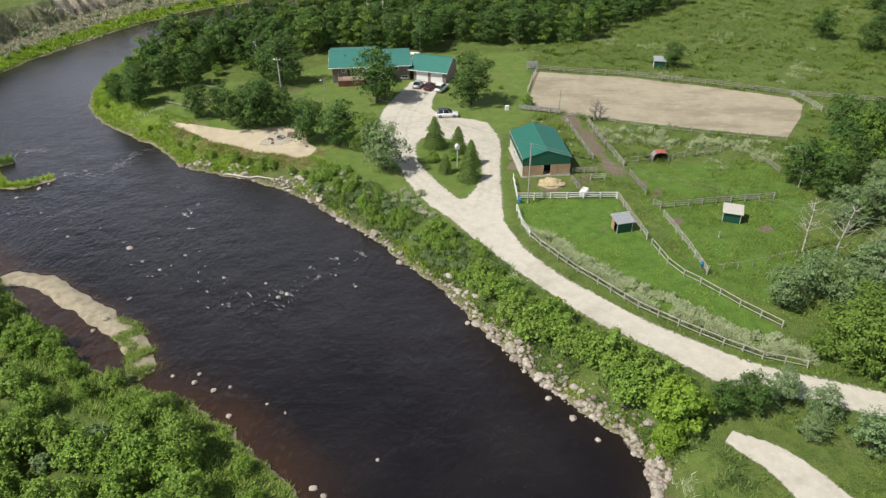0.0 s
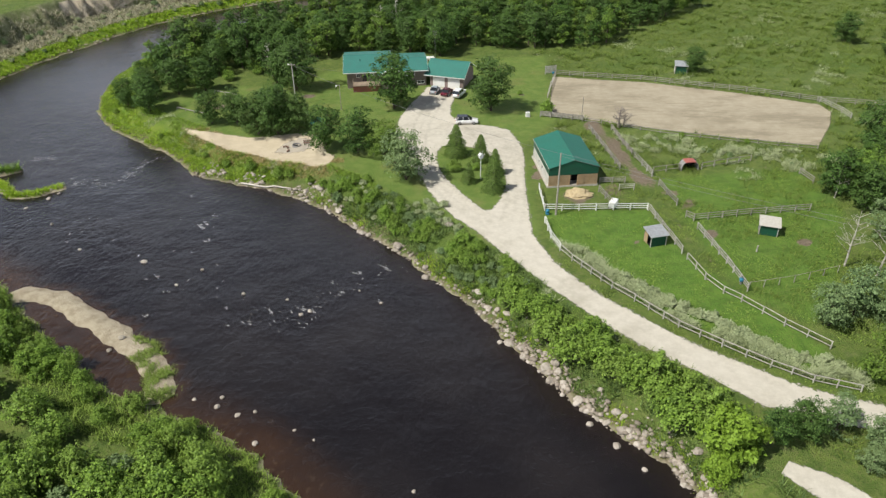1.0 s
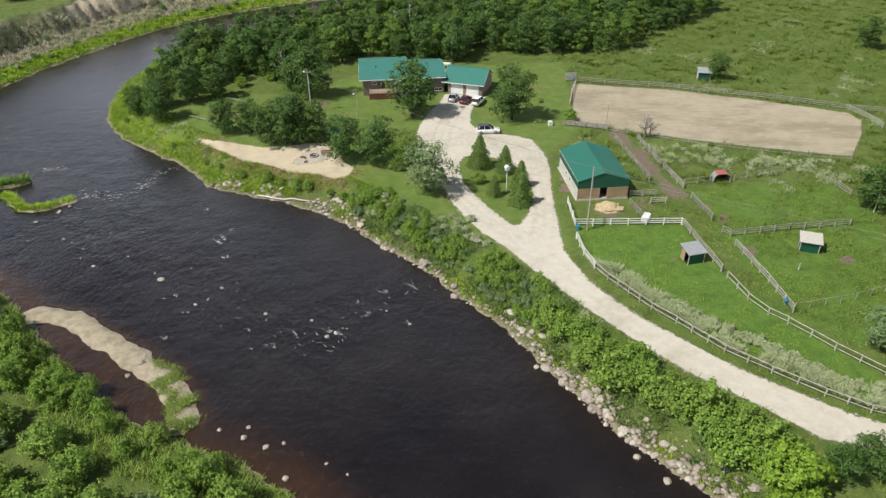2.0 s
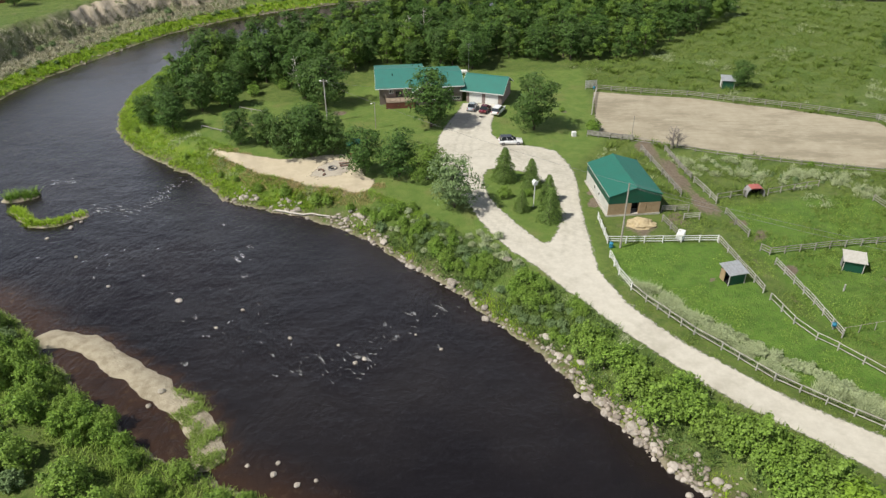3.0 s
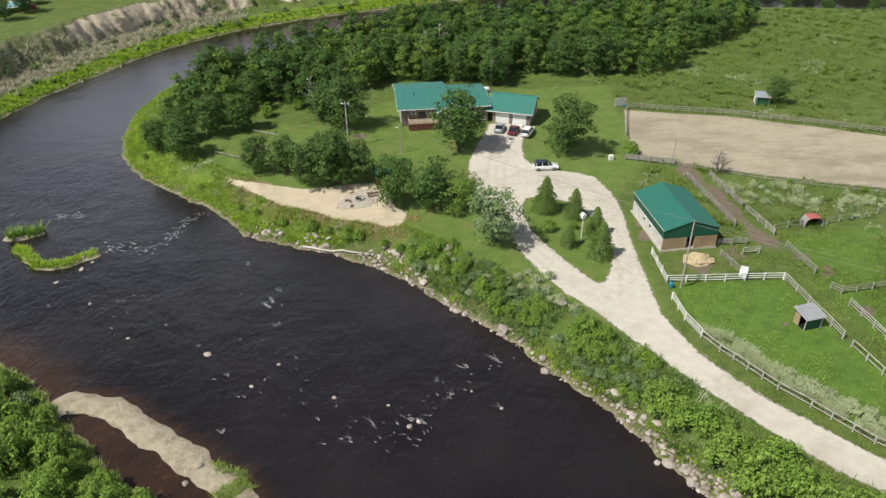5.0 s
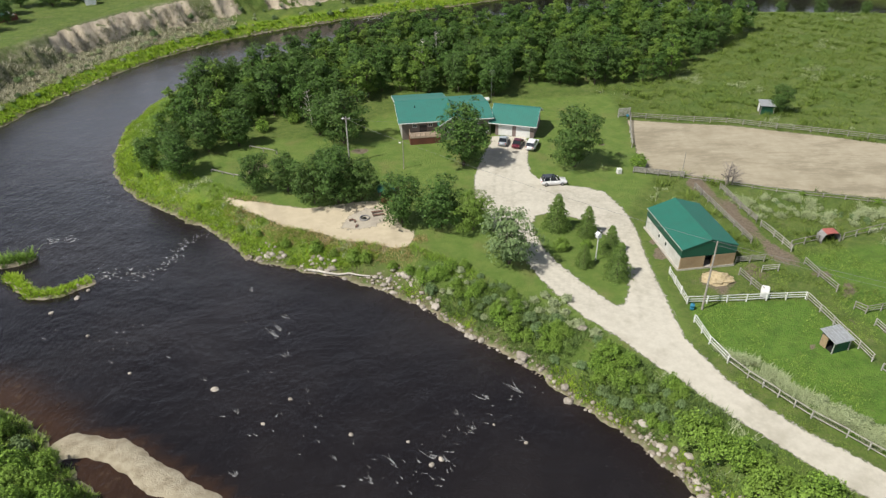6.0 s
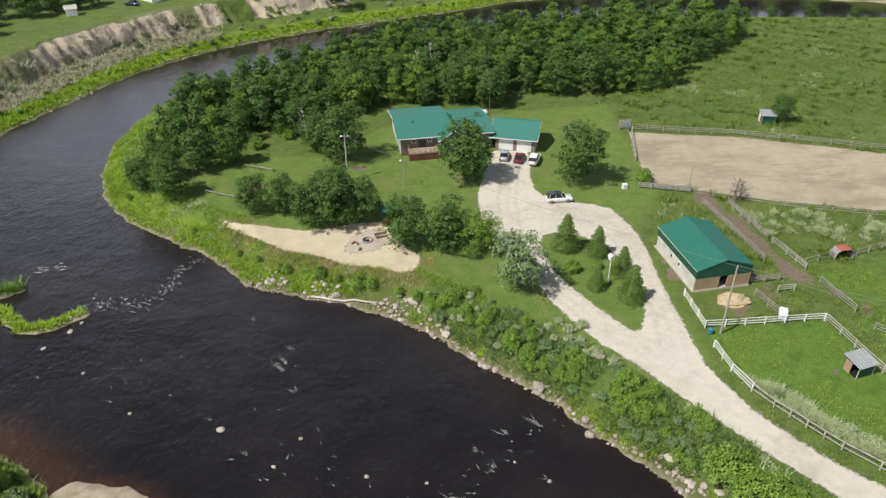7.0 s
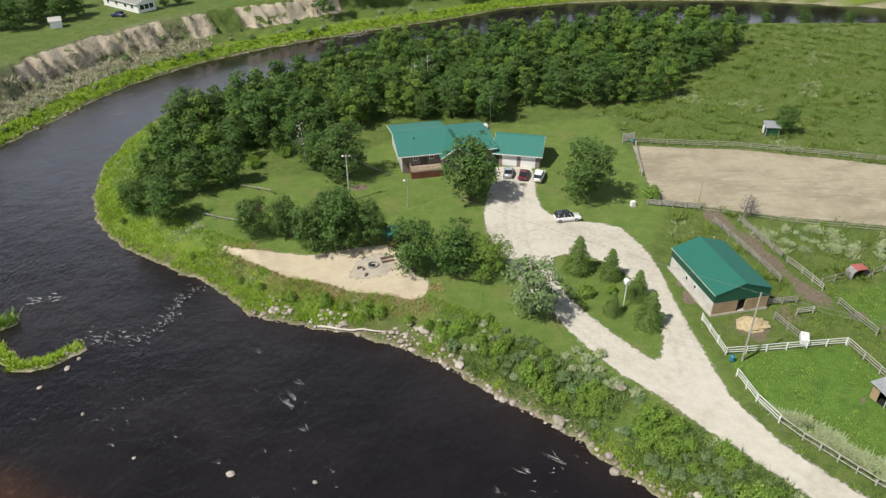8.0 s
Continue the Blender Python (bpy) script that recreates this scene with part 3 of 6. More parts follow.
def broad_tree(name, seed, tall, wide, mat, bark, total, size, label, cat="tree", trunk_share=0.22, lobes=15, gappy=0.0):
    """Tapered trunk, limbs and an uneven crown of leafy sprays with gaps between them."""
    rng = np.random.default_rng(seed)
    root = new(name)
    bm = bmesh.new()
    top = tall * 0.66
    lean = rng.normal(size=2) * 0.03 * tall
    r0 = 0.018 * tall + 0.05
    knots = [Vector((lean[0] * k * k, lean[1] * k * k, top * k - 0.2 * (k == 0))) for k in (0, 0.25, 0.5, 0.75, 1)]
    for i in range(4):
        tube(bm, knots[i], knots[i + 1], r0 * (1 - 0.2 * i), r0 * (0.8 - 0.2 * i))
    # a few large boughs give the outline, each carries its own sprays
    boughs = max(8, lobes // 9)
    C, Rr = [], []
    low = tall * (trunk_share + 0.10)
    for i in range(boughs):
        lev = (i + 0.5) / boughs
        ang = i * 2.4 + rng.normal() * 0.4
        swell = math.sin(math.pi * (0.28 + 0.52 * lev)) ** 0.8
        off = wide * 0.5 * swell * (0.38 + 0.34 * rng.random()) * (0.45 if i == boughs - 1 else 1)
        zc = low + (tall * 0.86 - low) * lev
        c0 = np.array([lean[0] * lev + off * math.cos(ang), lean[1] * lev + off * math.sin(ang), zc])
        br = wide * (0.20 + 0.13 * rng.random()) * (1.0 - 0.1 * lev)
        j = Vector((lean[0] * lev * lev, lean[1] * lev * lev, min(top * 0.95, max(tall * trunk_share, zc - wide * 0.25))))
        tube(bm, j, Vector(c0), r0 * 0.4, r0 * 0.12, 5)
        for q in range(max(4, int(lobes / boughs * (1.15 - 0.3 * lev)))):
            d = rng.normal(size=3)
            d[2] = abs(d[2]) * 0.9 - 0.35
            d /= np.linalg.norm(d)
            c = c0 + d * br * np.array([1, 1, 0.85]) * (0.65 + 0.45 * rng.random())
            rr = wide * (0.04 + 0.045 * rng.random())
            C.append(c)
            Rr.append((rr * (0.9 + 0.5 * rng.random()), rr * (0.9 + 0.5 * rng.random()), rr * (0.55 + 0.35 * rng.random())))
            if q % 2 == 0:
                tube(bm, Vector(c0), Vector(c), r0 * 0.10, r0 * 0.03, 3)
        if gappy < rng.random():
            C.append(c0)
            Rr.append((br * 0.85, br * 0.85, br * 0.7))
    w = np.array([r[0] * r[1] for r in Rr]) ** 0.7
    counts = np.maximum(6, (total * w / w.sum()).astype(int))
    t = new("trunk", bm_mesh("trunk", bm, bark))
    t.parent = root
    cr = new("crown", leaf_mesh("crown", leaves(rng, C, Rr, counts, size, lean, tall * 0.45), mat))
    cr.parent = root
    return tagged(root, label, cat)


def shrub(name, seed, tall, wide, mat, total, size, label, lobes=9, cat="shrub"):
    """Many-stemmed bush: stems that fan out, each with upright sprays of leaves."""
    rng = np.random.default_rng(seed)
    C, Rr = [], []
    root = new(name)
    bm = bmesh.new()
    for i in range(lobes):
        a, k = i * 2.4 + rng.normal() * 0.3, math.sqrt((i + 0.3) / lobes)
        hgt = tall * (0.80 - 0.52 * k * k) * (0.72 + 0.45 * rng.random())
        c = np.array([wide * 0.42 * k * math.cos(a), wide * 0.42 * k * math.sin(a), hgt])
        tube(bm, (c[0] * 0.15, c[1] * 0.15, -0.2), c, 0.05, 0.015, 4)
        rr = wide * (0.10 + 0.04 * rng.random())
        C.append(c * np.array([0.9, 0.9, 0.75]))
        Rr.append((rr * 1.2, rr * 1.2, min(tall * 0.25, rr * 1.3)))
        for q in range(4):
            d = rng.normal(size=3)
            d[2] = abs(d[2])
            d /= np.linalg.norm(d)
            C.append(c + d * rr * 1.1)
            Rr.append((rr * (0.35 + 0.3 * rng.random()), rr * (0.35 + 0.3 * rng.random()), rr * (0.5 + 0.4 * rng.random())))
    w = np.array([r[0] * r[2] for r in Rr]) ** 0.8
    st = new("stem", bm_mesh("stem", bm, BARK))
    st.parent = root
    cr = new("foliage", leaf_mesh("foliage", leaves(rng, C, Rr, np.maximum(5, (total * w / w.sum()).astype(int)), size, (0, 0), tall * 0.1), mat))
    cr.parent = root
    return tagged(root, label, cat)


def conifer(name, seed, tall, wide, mat, label):
    """Spruce: whorls of drooping boughs set with sprays of needles."""
    rng = np.random.default_rng(seed)
    root = new(name)
    bm = bmesh.new()
    tube(bm, (0, 0, -0.1), (0, 0, tall * 0.5), 0.16, 0.09)
    tube(bm, (0, 0, tall * 0.5), (0, 0, tall * 0.98), 0.09, 0.015)
    V, F = [], []
    tiers = int(tall * 3.2)
    for i in range(tiers):
        lev = i / tiers
        z = tall * (0.06 + 0.92 * lev)
        reach = wide * 0.5 * (1 - lev) ** 0.85 * (0.85 + 0.3 * rng.random()) + 0.12
        n = max(5, int(11 * (1 - lev) + 4))
        for j in range(n):
            a = 2 * math.pi * (j + rng.random() * 0.8) / n + i
            r = reach * (0.72 + 0.45 * rng.random())
            d = np.array([math.cos(a), math.sin(a), 0])
            side = np.array([-d[1], d[0], 0])
            tube(bm, (0, 0, z), tuple(d * r * 0.85 + np.array([0, 0, z - 0.18 * r])), 0.025, 0.008, 3)
            for q in np.arange(0.25, 1.01, 0.13):
                for sgn in (-1, 1):
                    p = d * r * q + np.array([0, 0, z - 0.22 * r * q * q]) + rng.normal(size=3) * 0.05
                    ln = 0.16 + 0.20 * reach * (1.1 - q)
                    tip = p + side * sgn * ln + d * ln * 0.6 + np.array([0, 0, -0.08 - 0.1 * rng.random()])
                    wv = np.array([0, 0, 0.09]) + d * 0.09
                    k = len(V)
                    V += [p - wv, tip, p + wv, p * 0.5 + tip * 0.5 + np.array([0, 0, 0.1])]
                    F += [(k, k + 1, k + 3), (k + 1, k + 2, k + 3)]
    t = new("trunk", bm_mesh("trunk", bm, BARK))
    t.parent = root
    me = bpy.data.meshes.new("foliage")
    me.from_pydata([tuple(v) for v in V], [], F)
    me.materials.append(mat)
    c = new("foliage", me)
    c.parent = root
    return tagged(root, label, "spruce")


def place(ob, x, y, turn, size=1.0, sink=0.05):
    """Sets down a copy of a thing on the land."""
    mm = Matrix.Translation((x, y, h(x, y) - sink)) @ Matrix.Rotation(turn, 4, "Z") @ Matrix.Scale(size, 4)
    c = copy_thing(ob, pose(0, 0, 0))
    c.matrix_basis = mm
    return c


def woods(name, spots, mat, label):
    """Far trees beyond counting, joined into one mesh: (pattern, x, y, turn, size)."""
    V, F, k = [], [], 0
    for ob, x, y, turn, size in spots:
        for o in ob.children:
            me = o.data
            if o.name.startswith("trunk"):
                continue
            v = np.empty(len(me.vertices) * 3, dtype=np.float32)
            me.vertices.foreach_get("co", v)
            v = v.reshape(-1, 3) * size
            c_, s_ = math.cos(turn), math.sin(turn)
            V.append(np.stack([v[:, 0] * c_ - v[:, 1] * s_ + x, v[:, 0] * s_ + v[:, 1] * c_ + y, v[:, 2] + h(x, y)], -1))
            F.append(np.arange(len(v)).reshape(-1, 3) + k)
            k += len(v)
    return tagged(mesh_ob(name, np.concatenate(V), np.concatenate(F), mat), label, "trees", kind="stuff")


def bin_(ob):
    """Takes the pattern plant away again after its copies are set."""
    for o in [*ob.children_recursive, ob]:
        bpy.data.objects.remove(o)




def dead_tree(name, seed, tall, mat, label, spread=0.32):
    """A bare tree: leaning trunk with forked white limbs and twigs."""
    r = random.Random(seed)
    root = new(name)
    bm, bt = bmesh.new(), bmesh.new()
    top = Vector((r.uniform(-0.12, 0.12) * tall, r.uniform(-0.1, 0.1) * tall, tall))
    n = 8
    pts = [Vector((top.x * (k / n) ** 1.4 + r.uniform(-0.06, 0.06), top.y * (k / n) ** 1.4, tall * k / n)) for k in range(n + 1)]
    rings = [[bm.verts.new(c + Vector((math.cos(q * 1.0472), math.sin(q * 1.0472), 0)) * (0.15 * (1 - i / n) + 0.02)) for q in range(6)] for i, c in enumerate(pts)]
    for u, w in zip(rings, rings[1:]):
        for q in range(6):
            bm.faces.new((u[q], u[(q + 1) % 6], w[(q + 1) % 6], w[q])).smooth = True
    for i in range(26):
        k = r.uniform(0.35, 0.98)
        p = pts[int(k * n)]
        a = r.uniform(0, 6.3)
        ln = tall * spread * (1.15 - k) * r.uniform(0.6, 1.3)
        q = p + Vector((math.cos(a) * ln, math.sin(a) * ln, ln * r.uniform(0.4, 1.1)))
        tube(bt, p, q, 0.035, 0.015, 4)
        for j in range(5):
            s0 = p.lerp(q, r.uniform(0.3, 1))
            tube(bt, s0, s0 + Vector((r.uniform(-1, 1), r.uniform(-1, 1), r.uniform(0, 1))) * ln * 0.4, 0.016, 0.006, 3)
    for nm, b in (("trunk", bm), ("branchwork", bt)):
        o = new(nm, bm_mesh(nm, b, mat))
        o.parent = root
    return tagged(root, label, "tree")


rng = random.Random(4)
oaks = [broad_tree("oak_tree", 10 + i, 9.2, 7.0, OAK, BARK, 7000, 0.155, "dark green oak standing on the mown lawn", trunk_share=0.02, lobes=130) for i in range(3)]
pops = [broad_tree("grove_tree", 30 + i, 9.4, 5.0, (POPLAR, OAK, POPLAR, MAPLE)[i], BARK, 1900, 0.19, "green broadleaf tree of the riverside grove", trunk_share=0.04, lobes=70) for i in range(4)]
maples = [broad_tree("maple_tree", 44 + i, 8.0, 8.0, MAPLE, BARK, 7000, 0.155, "yellow-green maple beside the gravel road", trunk_share=0.03, lobes=130) for i in range(2)]
ash = [broad_tree("ash_tree", 36 + i, 7.5, 6.2, GREYGREEN, BARK, 4600, 0.145, "thin grey-green tree beside the gravel road", trunk_share=0.03, lobes=110, gappy=0.25) for i in range(2)]
limes = [broad_tree("lime_bush", 40, 4.6, 4.8, LIME, BARK, 5000, 0.15, "bright yellow-green bushy tree above the bank rocks", trunk_share=0.03, lobes=70)]
wils = [shrub("willow_shrub", 50 + i, 3.6, 4.4, WILLOW, 2300, 0.13, "fresh green willow shrub on the river bank", 20) for i in range(4)]
silv = [shrub("silver_shrub", 60 + i, 1.4, 2.3, SILVER, 1300, 0.10, "low silvery wolf willow shrub", 12) for i in range(2)]
greys = [shrub("grey_shrub", 65 + i, 2.0, 3.0, GREYGREEN, 1700, 0.12, "grey-green bush on the river bank", 14) for i in range(2)]
spru = [conifer("spruce", 80 + i, 6.0, 4.8, SPRUCE, "dense young spruce on the grass island") for i in range(2)]
bare_trees = [dead_tree("birch", 90 + i, 9.5, BIRCH, "bare white birch with dead limbs") for i in range(3)]
twigs = [dead_tree("dead_shrub", 95, 2.6, TWIG, "leafless grey shrub beside the arena", 0.6)]

# trees on the lawn: x, y, size
for i, (x, y, s) in enumerate([(-40.6, 138.6, 1.0), (-45.6, 142.6, 0.85), (-36.6, 138.4, 1.12), (-32.6, 138.8, 0.92), (-37.6, 143, 0.95), (-51, 143.4, 0.8), (-66.2, 150.6, 0.92), (-63, 160.4, 0.95), (-72.4, 154.6, 0.72), (-68.4, 158, 0.8), (-57.6, 162.6, 0.9),
                               (-25.8, 130, 1.0), (-19.6, 128.4, 0.98), (-14, 150.4, 1.38), (6.6, 148.4, 1.3), (-36.8, 162.4, 1.3), (-42, 167, 0.9), (-4, 186, 1.0)]):
    place(oaks[i % 3], x, y, i * 1.9, s)
place(maples[0], -14.6, 127, 1.1, 0.82)
place(ash[0], -10.2, 117.0, 0.4, 1.3)
for x, y, s in ((-1.3, 126.4, 1.12), (3.1, 124.2, 0.92), (5.3, 118.6, 0.88), (4.7, 112.3, 1.04), (0.6, 115.5, 0.68)):
    place(spru[int(x) % 2], x, y, x, s)
place(wils[0], -1.8, 120.2, 1.0, 0.62)
place(wils[1], 2.2, 120.6, 1.0, 0.4)
# the right-hand edge of the paddocks
for i, (x, y, s) in enumerate([(61.5, 109.5, 0.95), (64, 104.5, 0.9), (76, 127, 1.05), (81, 124, 1.1), (85, 118, 1.0), (70, 112, 0.9), (90, 128, 1.05), (72, 119, 0.9),
                               (30.2, 56.2, 0.52), (33.2, 57.0, 0.58), (26.5, 57.5, 0.4), (102.7, 193, 0.9), (110, 183, 0.9), (131, 221, 1.2), (121, 197, 0.95), (115, 176, 1.0), (124, 186, 1.0), (56.2, 170.8, 0.72), (120, 170, 1.0)]):
    place(oaks[i % 3], x, y, i * 2.3, s)
for i, (x, y, s) in enumerate([(44.4, 75.2, 0.85), (48.6, 77.4, 0.95), (52.5, 74.6, 1.0), (57, 79, 1.0), (63, 82, 1.1), (68, 88, 1.1), (62, 95, 1.0), (67.5, 97.5, 1.0), (72, 104, 1.0), (37.2, 57.8, 0.62), (40.4, 55.2, 0.6), (43.4, 51, 0.7), (38, 52.4, 0.5), (46.8, 48, 0.7)]):
    place(ash[i % 2], x, y, i * 1.7, s)
for i, (x, y, s) in enumerate([(52.7, 88.4, 1.0), (55.8, 85.6, 1.08), (61, 84.5, 1.0), (60.6, 108.3, 0.7), (66, 79, 1.0), (57, 76, 0.8), (-44, 172, 0.9), (-20, 200, 1.05), (-16, 206, 1.05)]):
    place(bare_trees[i % 3], x, y, i * 1.1, s)
for i, (x, y, s) in enumerate([(47.6, 64.2, 1.05), (52.5, 61.5, 1.1), (51.8, 68, 1.0), (58, 60, 1.1), (60, 66, 1.1), (66, 110, 1.0), (78, 121, 1.1)]):
    place(maples[i % 2], x, y, i * 1.4, s)
place(limes[0], 25.4, 55.4, 0.3, 1.3)
place(limes[0], 23.4, 53.4, 2.3, 0.8)
for x, y, s in ((31.4, 138.6, 1.75), (32.6, 139, 1.2)):
    place(twigs[0], x, y, x, s)
for x, y, s in ((18.2, 147.2, 0.8), (42.9, 134.2, 0.28), (54.2, 130.4, 0.3), (13.6, 158, 0.3)):
    place(wils[2], x, y, x, s)
# the grove behind the house
GROVE = [(-74, 165), (-66, 164), (-60, 172), (-52, 176), (-44, 172), (-40, 178), (-30, 190), (-3, 187), (6, 194), (25, 190), (38, 193), (57, 213), (77, 234), (75, 243), (40, 246), (5, 240), (-25, 232), (-45, 222), (-58, 208), (-69, 194), (-74.5, 178)]
spots, tries = [], 0
while len(spots) < 400 and tries < 30000:
    tries += 1
    x, y = rng.uniform(-82, 80), rng.uniform(160, 248)
    if inside(np.array([x]), np.array([y]), GROVE)[0] and all((x - a) ** 2 + (y - b) ** 2 > 7.0 for a, b in spots):
        spots.append((x, y))
spots.sort(key=lambda q: q[1])
for i, (x, y) in enumerate(spots[:270]):
    place(oaks[i % 3] if rng.random() < 0.1 and y < 200 else pops[i % 4], x, y, rng.uniform(0, 6.3), rng.uniform(0.6, 1.1))
rest = [(x, y) for x, y in spots[270:]]
for n_, tone in ((0, "dark green trees at the back of the riverside grove"), (3, "fresh green trees at the back of the riverside grove")):
    woods("back_grove", [(pops[n_], x, y, rng.uniform(0, 6.3), rng.uniform(0.7, 1.15)) for i, (x, y) in enumerate(rest) if (i % 2 == 0) == (n_ == 0)], (POPLAR, MAPLE)[n_ // 3], tone)
for x, y in ((-76, 160), (-74, 168), (-60, 166), (-76, 173), (-54, 170), (-48, 174), (-75, 182), (-50, 178)):
    place(wils[1], x, y, x, rng.uniform(0.7, 1.1))
# willow thicket on the near western bank
spots = []
while len(spots) < 175:
    x, y = rng.uniform(-92, -14), rng.uniform(36, 94)
    z, d = land(np.array([x]), np.array([y]))
    dw = to_line(np.array([x]), np.array([y]), WEST)[0]
    low = 2.2 if x > -34 else 0.8
    if d[0] > low and dw < 34 and all((x - a) ** 2 + (y - b) ** 2 > 4.2 for a, b in spots):
        spots.append((x, y))
for i, (x, y) in enumerate(spots):
    dw = to_line(np.array([x]), np.array([y]), WEST)[0]
    big = 0.8 if dw > 6 else 0.5
    pick = greys if rng.random() < 0.04 else wils
    place(pick[i % len(pick)], x, y, rng.uniform(0, 6.3), rng.uniform(big, big + 0.45))
# shrubs along the eastern bank
spots = []
draw = np.random.default_rng(77)
bx, by = draw.uniform(-26, 27, 6000), draw.uniform(55, 117, 6000)
bd, bg = land(bx, by)[1], road_gap(bx, by)
ok = (bd > 2.4) & (bd < 10) & (to_line(bx, by, EAST) < 11) & (bg < np.where(by < 83, -3.6, -2.8)) & np.where(by < 83, bd > 3.4, (bd < 7.8) & (wob(bx, by, 4.0, 6) > -0.4))
for x, y, g in zip(bx[ok].tolist(), by[ok].tolist(), bg[ok].tolist()):
    thick = y < 83
    s = rng.uniform(0.95, 1.35) if thick and g < -4.2 else rng.uniform(0.28, 0.62)
    if all((x - a) ** 2 + (y - b) ** 2 > ((s + c_) * (1.05 if thick else 1.25)) ** 2 for a, b, c_ in spots):
        spots.append((x, y, s))
        u_ = rng.random()
        pick = wils if thick or u_ > 0.5 else (greys if u_ > 0.12 else silv)
        place(pick[rng.randrange(len(pick))], x, y, rng.uniform(0, 6.3), s * (1.0 if thick else 1.15))
for x, y, s in ((-39.4, 125.3, 0.6), (-33.4, 121.8, 0.62), (-31.6, 121.2, 0.5), (-21.5, 115, 0.55), (-18.5, 112.5, 0.5), (5.0, 89.6, 0.55), (5.8, 88.2, 0.45), (0.6, 96, 0.35), (-13, 107, 0.4), (-44.5, 127.3, 0.4), (-27.5, 119, 0.4), (-25, 117.5, 0.42), (-23.2, 116.6, 0.36), (-36.5, 123.6, 0.34), (-49, 130, 0.3), (-16, 110.5, 0.5), (-10.6, 105.8, 0.5), (-61, 140.5, 0.3), (-75, 153.5, 0.35), (-52.5, 133, 0.32)):
    place(wils[3], x, y, x, s)
for x, y in ((-3.7, 107.2), (-4.4, 104.4), (-6.5, 108.2), (-5.6, 106.4), (-3.4, 101.6), (-8.2, 107.3), (-1.6, 99.6)):
    place(silv[0], x, y, x, rng.uniform(0.6, 0.95))
# silver shrubs inside the road fence, by the arena and on the far bank
for i, (x, y) in enumerate(densify([(14.2, 92.6), (18.4, 86.6), (24.8, 80.4), (28.6, 76.8), (32.6, 72.6), (36.5, 69.4), (41, 67)], 0.62)):
    place(silv[i % 2], x + rng.uniform(-0.2, 1.1), y + rng.uniform(-0.1, 1.2), rng.uniform(0, 6), rng.uniform(0.5, 0.9) if i > 14 else rng.uniform(0.2, 0.5))
for i in range(60):
    k = rng.random()
    place((silv if i % 3 else greys)[i % 2], 34 + 30 * k + rng.uniform(-2, 2), 131 - 9.5 * k + rng.uniform(-2.6, 3.4), rng.uniform(0, 6), rng.uniform(0.25, 0.6) * (1 if i % 3 else 0.7))
far_pts = densify(FAR[8:-1], 2.2)
for i, (x, y) in enumerate(far_pts):
    for k in range(1 if x > -60 or i % 2 else 2):
        r_ = rng.uniform(3.5, 13)
        X, Y = x - r_ * 0.75 + rng.uniform(-1.5, 1.5), y + r_ * 0.66
        place((silv if rng.random() < 0.75 else greys)[i % 2], X, Y, rng.uniform(0, 6), rng.uniform(0.35, 0.9))
for i, (x, y, s) in enumerate([(-126, 262, 1.0), (-122, 268, 1.1), (-116, 270, 1.0), (-130, 270, 1.1), (-135, 262, 1.1), (-124, 276, 1.1), (-113, 275, 0.8), (-136, 252, 1), (-131, 244, 0.8), (-133, 236, 0.8), (-90, 283, 0.7), (-86, 285, 0.6), (-140, 275, 1.2), (-118, 284, 1.0),
                               (-76, 288, 0.8), (-60, 292, 0.7), (-40, 300, 0.9), (100, 262, 0.5), (112, 259, 0.6), (126, 257, 0.55), (-108, 290, 1.1), (-98, 294, 1.1)]):
    place(oaks[i % 3], x, y - (10 if x < -80 else 0), i, s)
shore_trees = []
for i in range(62):
    x = -45 + 4.6 * i + rng.uniform(-2, 2)
    base = float(np.interp(x, [-45, -2, 45, 104, 139, 200, 270], [272, 287, 302, 298, 287, 270, 264]))
    shore_trees.append((pops[0], x, base + rng.uniform(4, 12), rng.uniform(0, 6.3), rng.uniform(1.1, 1.7)))
woods("far_woods", shore_trees, POPLAR, "dark woods lining the far bank of the river bend")
for ob in oaks + pops + maples + ash + limes + wils + silv + greys + spru + bare_trees + twigs:
    bin_(ob)


# ---- low growth: uncountable blades, weeds and sedge ----
def blades(name, X, Y, mat, tall, wide, per, label, spread=0.25, seed=1, cat="grass"):
    """Tufts of pointed blades on the land, one joined mesh."""
    r = np.random.default_rng(seed)
    X, Y = np.repeat(X, per) + r.normal(size=len(X) * per) * spread, np.repeat(Y, per) + r.normal(size=len(Y) * per) * spread
    n = len(X)
    Z = land(X, Y)[0] - 0.03
    a = r.random(n) * 6.283
    t = tall * (0.5 + 0.9 * r.random(n))
    lean = t * (0.7 + 0.9 * r.random(n))
    b = a + 1.571
    w = wide * (0.6 + 0.8 * r.random(n))
    A = np.stack([X - np.cos(b) * w, Y - np.sin(b) * w, Z], -1)
    B = np.stack([X + np.cos(b) * w, Y + np.sin(b) * w, Z], -1)
    M_ = np.stack([X + np.cos(a) * lean * 0.35 + np.cos(b) * w * 1.1, Y + np.sin(a) * lean * 0.35 + np.sin(b) * w * 1.1, Z + t * 0.65], -1)
    C = np.stack([X + np.cos(a) * lean, Y + np.sin(a) * lean, Z + t], -1)
    V = np.stack([A, B, C + (M_ - C) * 0.12], 1).reshape(-1, 3)
    F = np.arange(3 * n).reshape(n, 3)
    return tagged(mesh_ob(name, V, F, mat), label, cat, kind="stuff")


def scatter(n, x0, x1, y0, y1, ok, seed):
    r = np.random.default_rng(seed)
    X, Y = r.uniform(x0, x1, n), r.uniform(y0, y1, n)
    k = ok(X, Y)
    return X[k], Y[k]


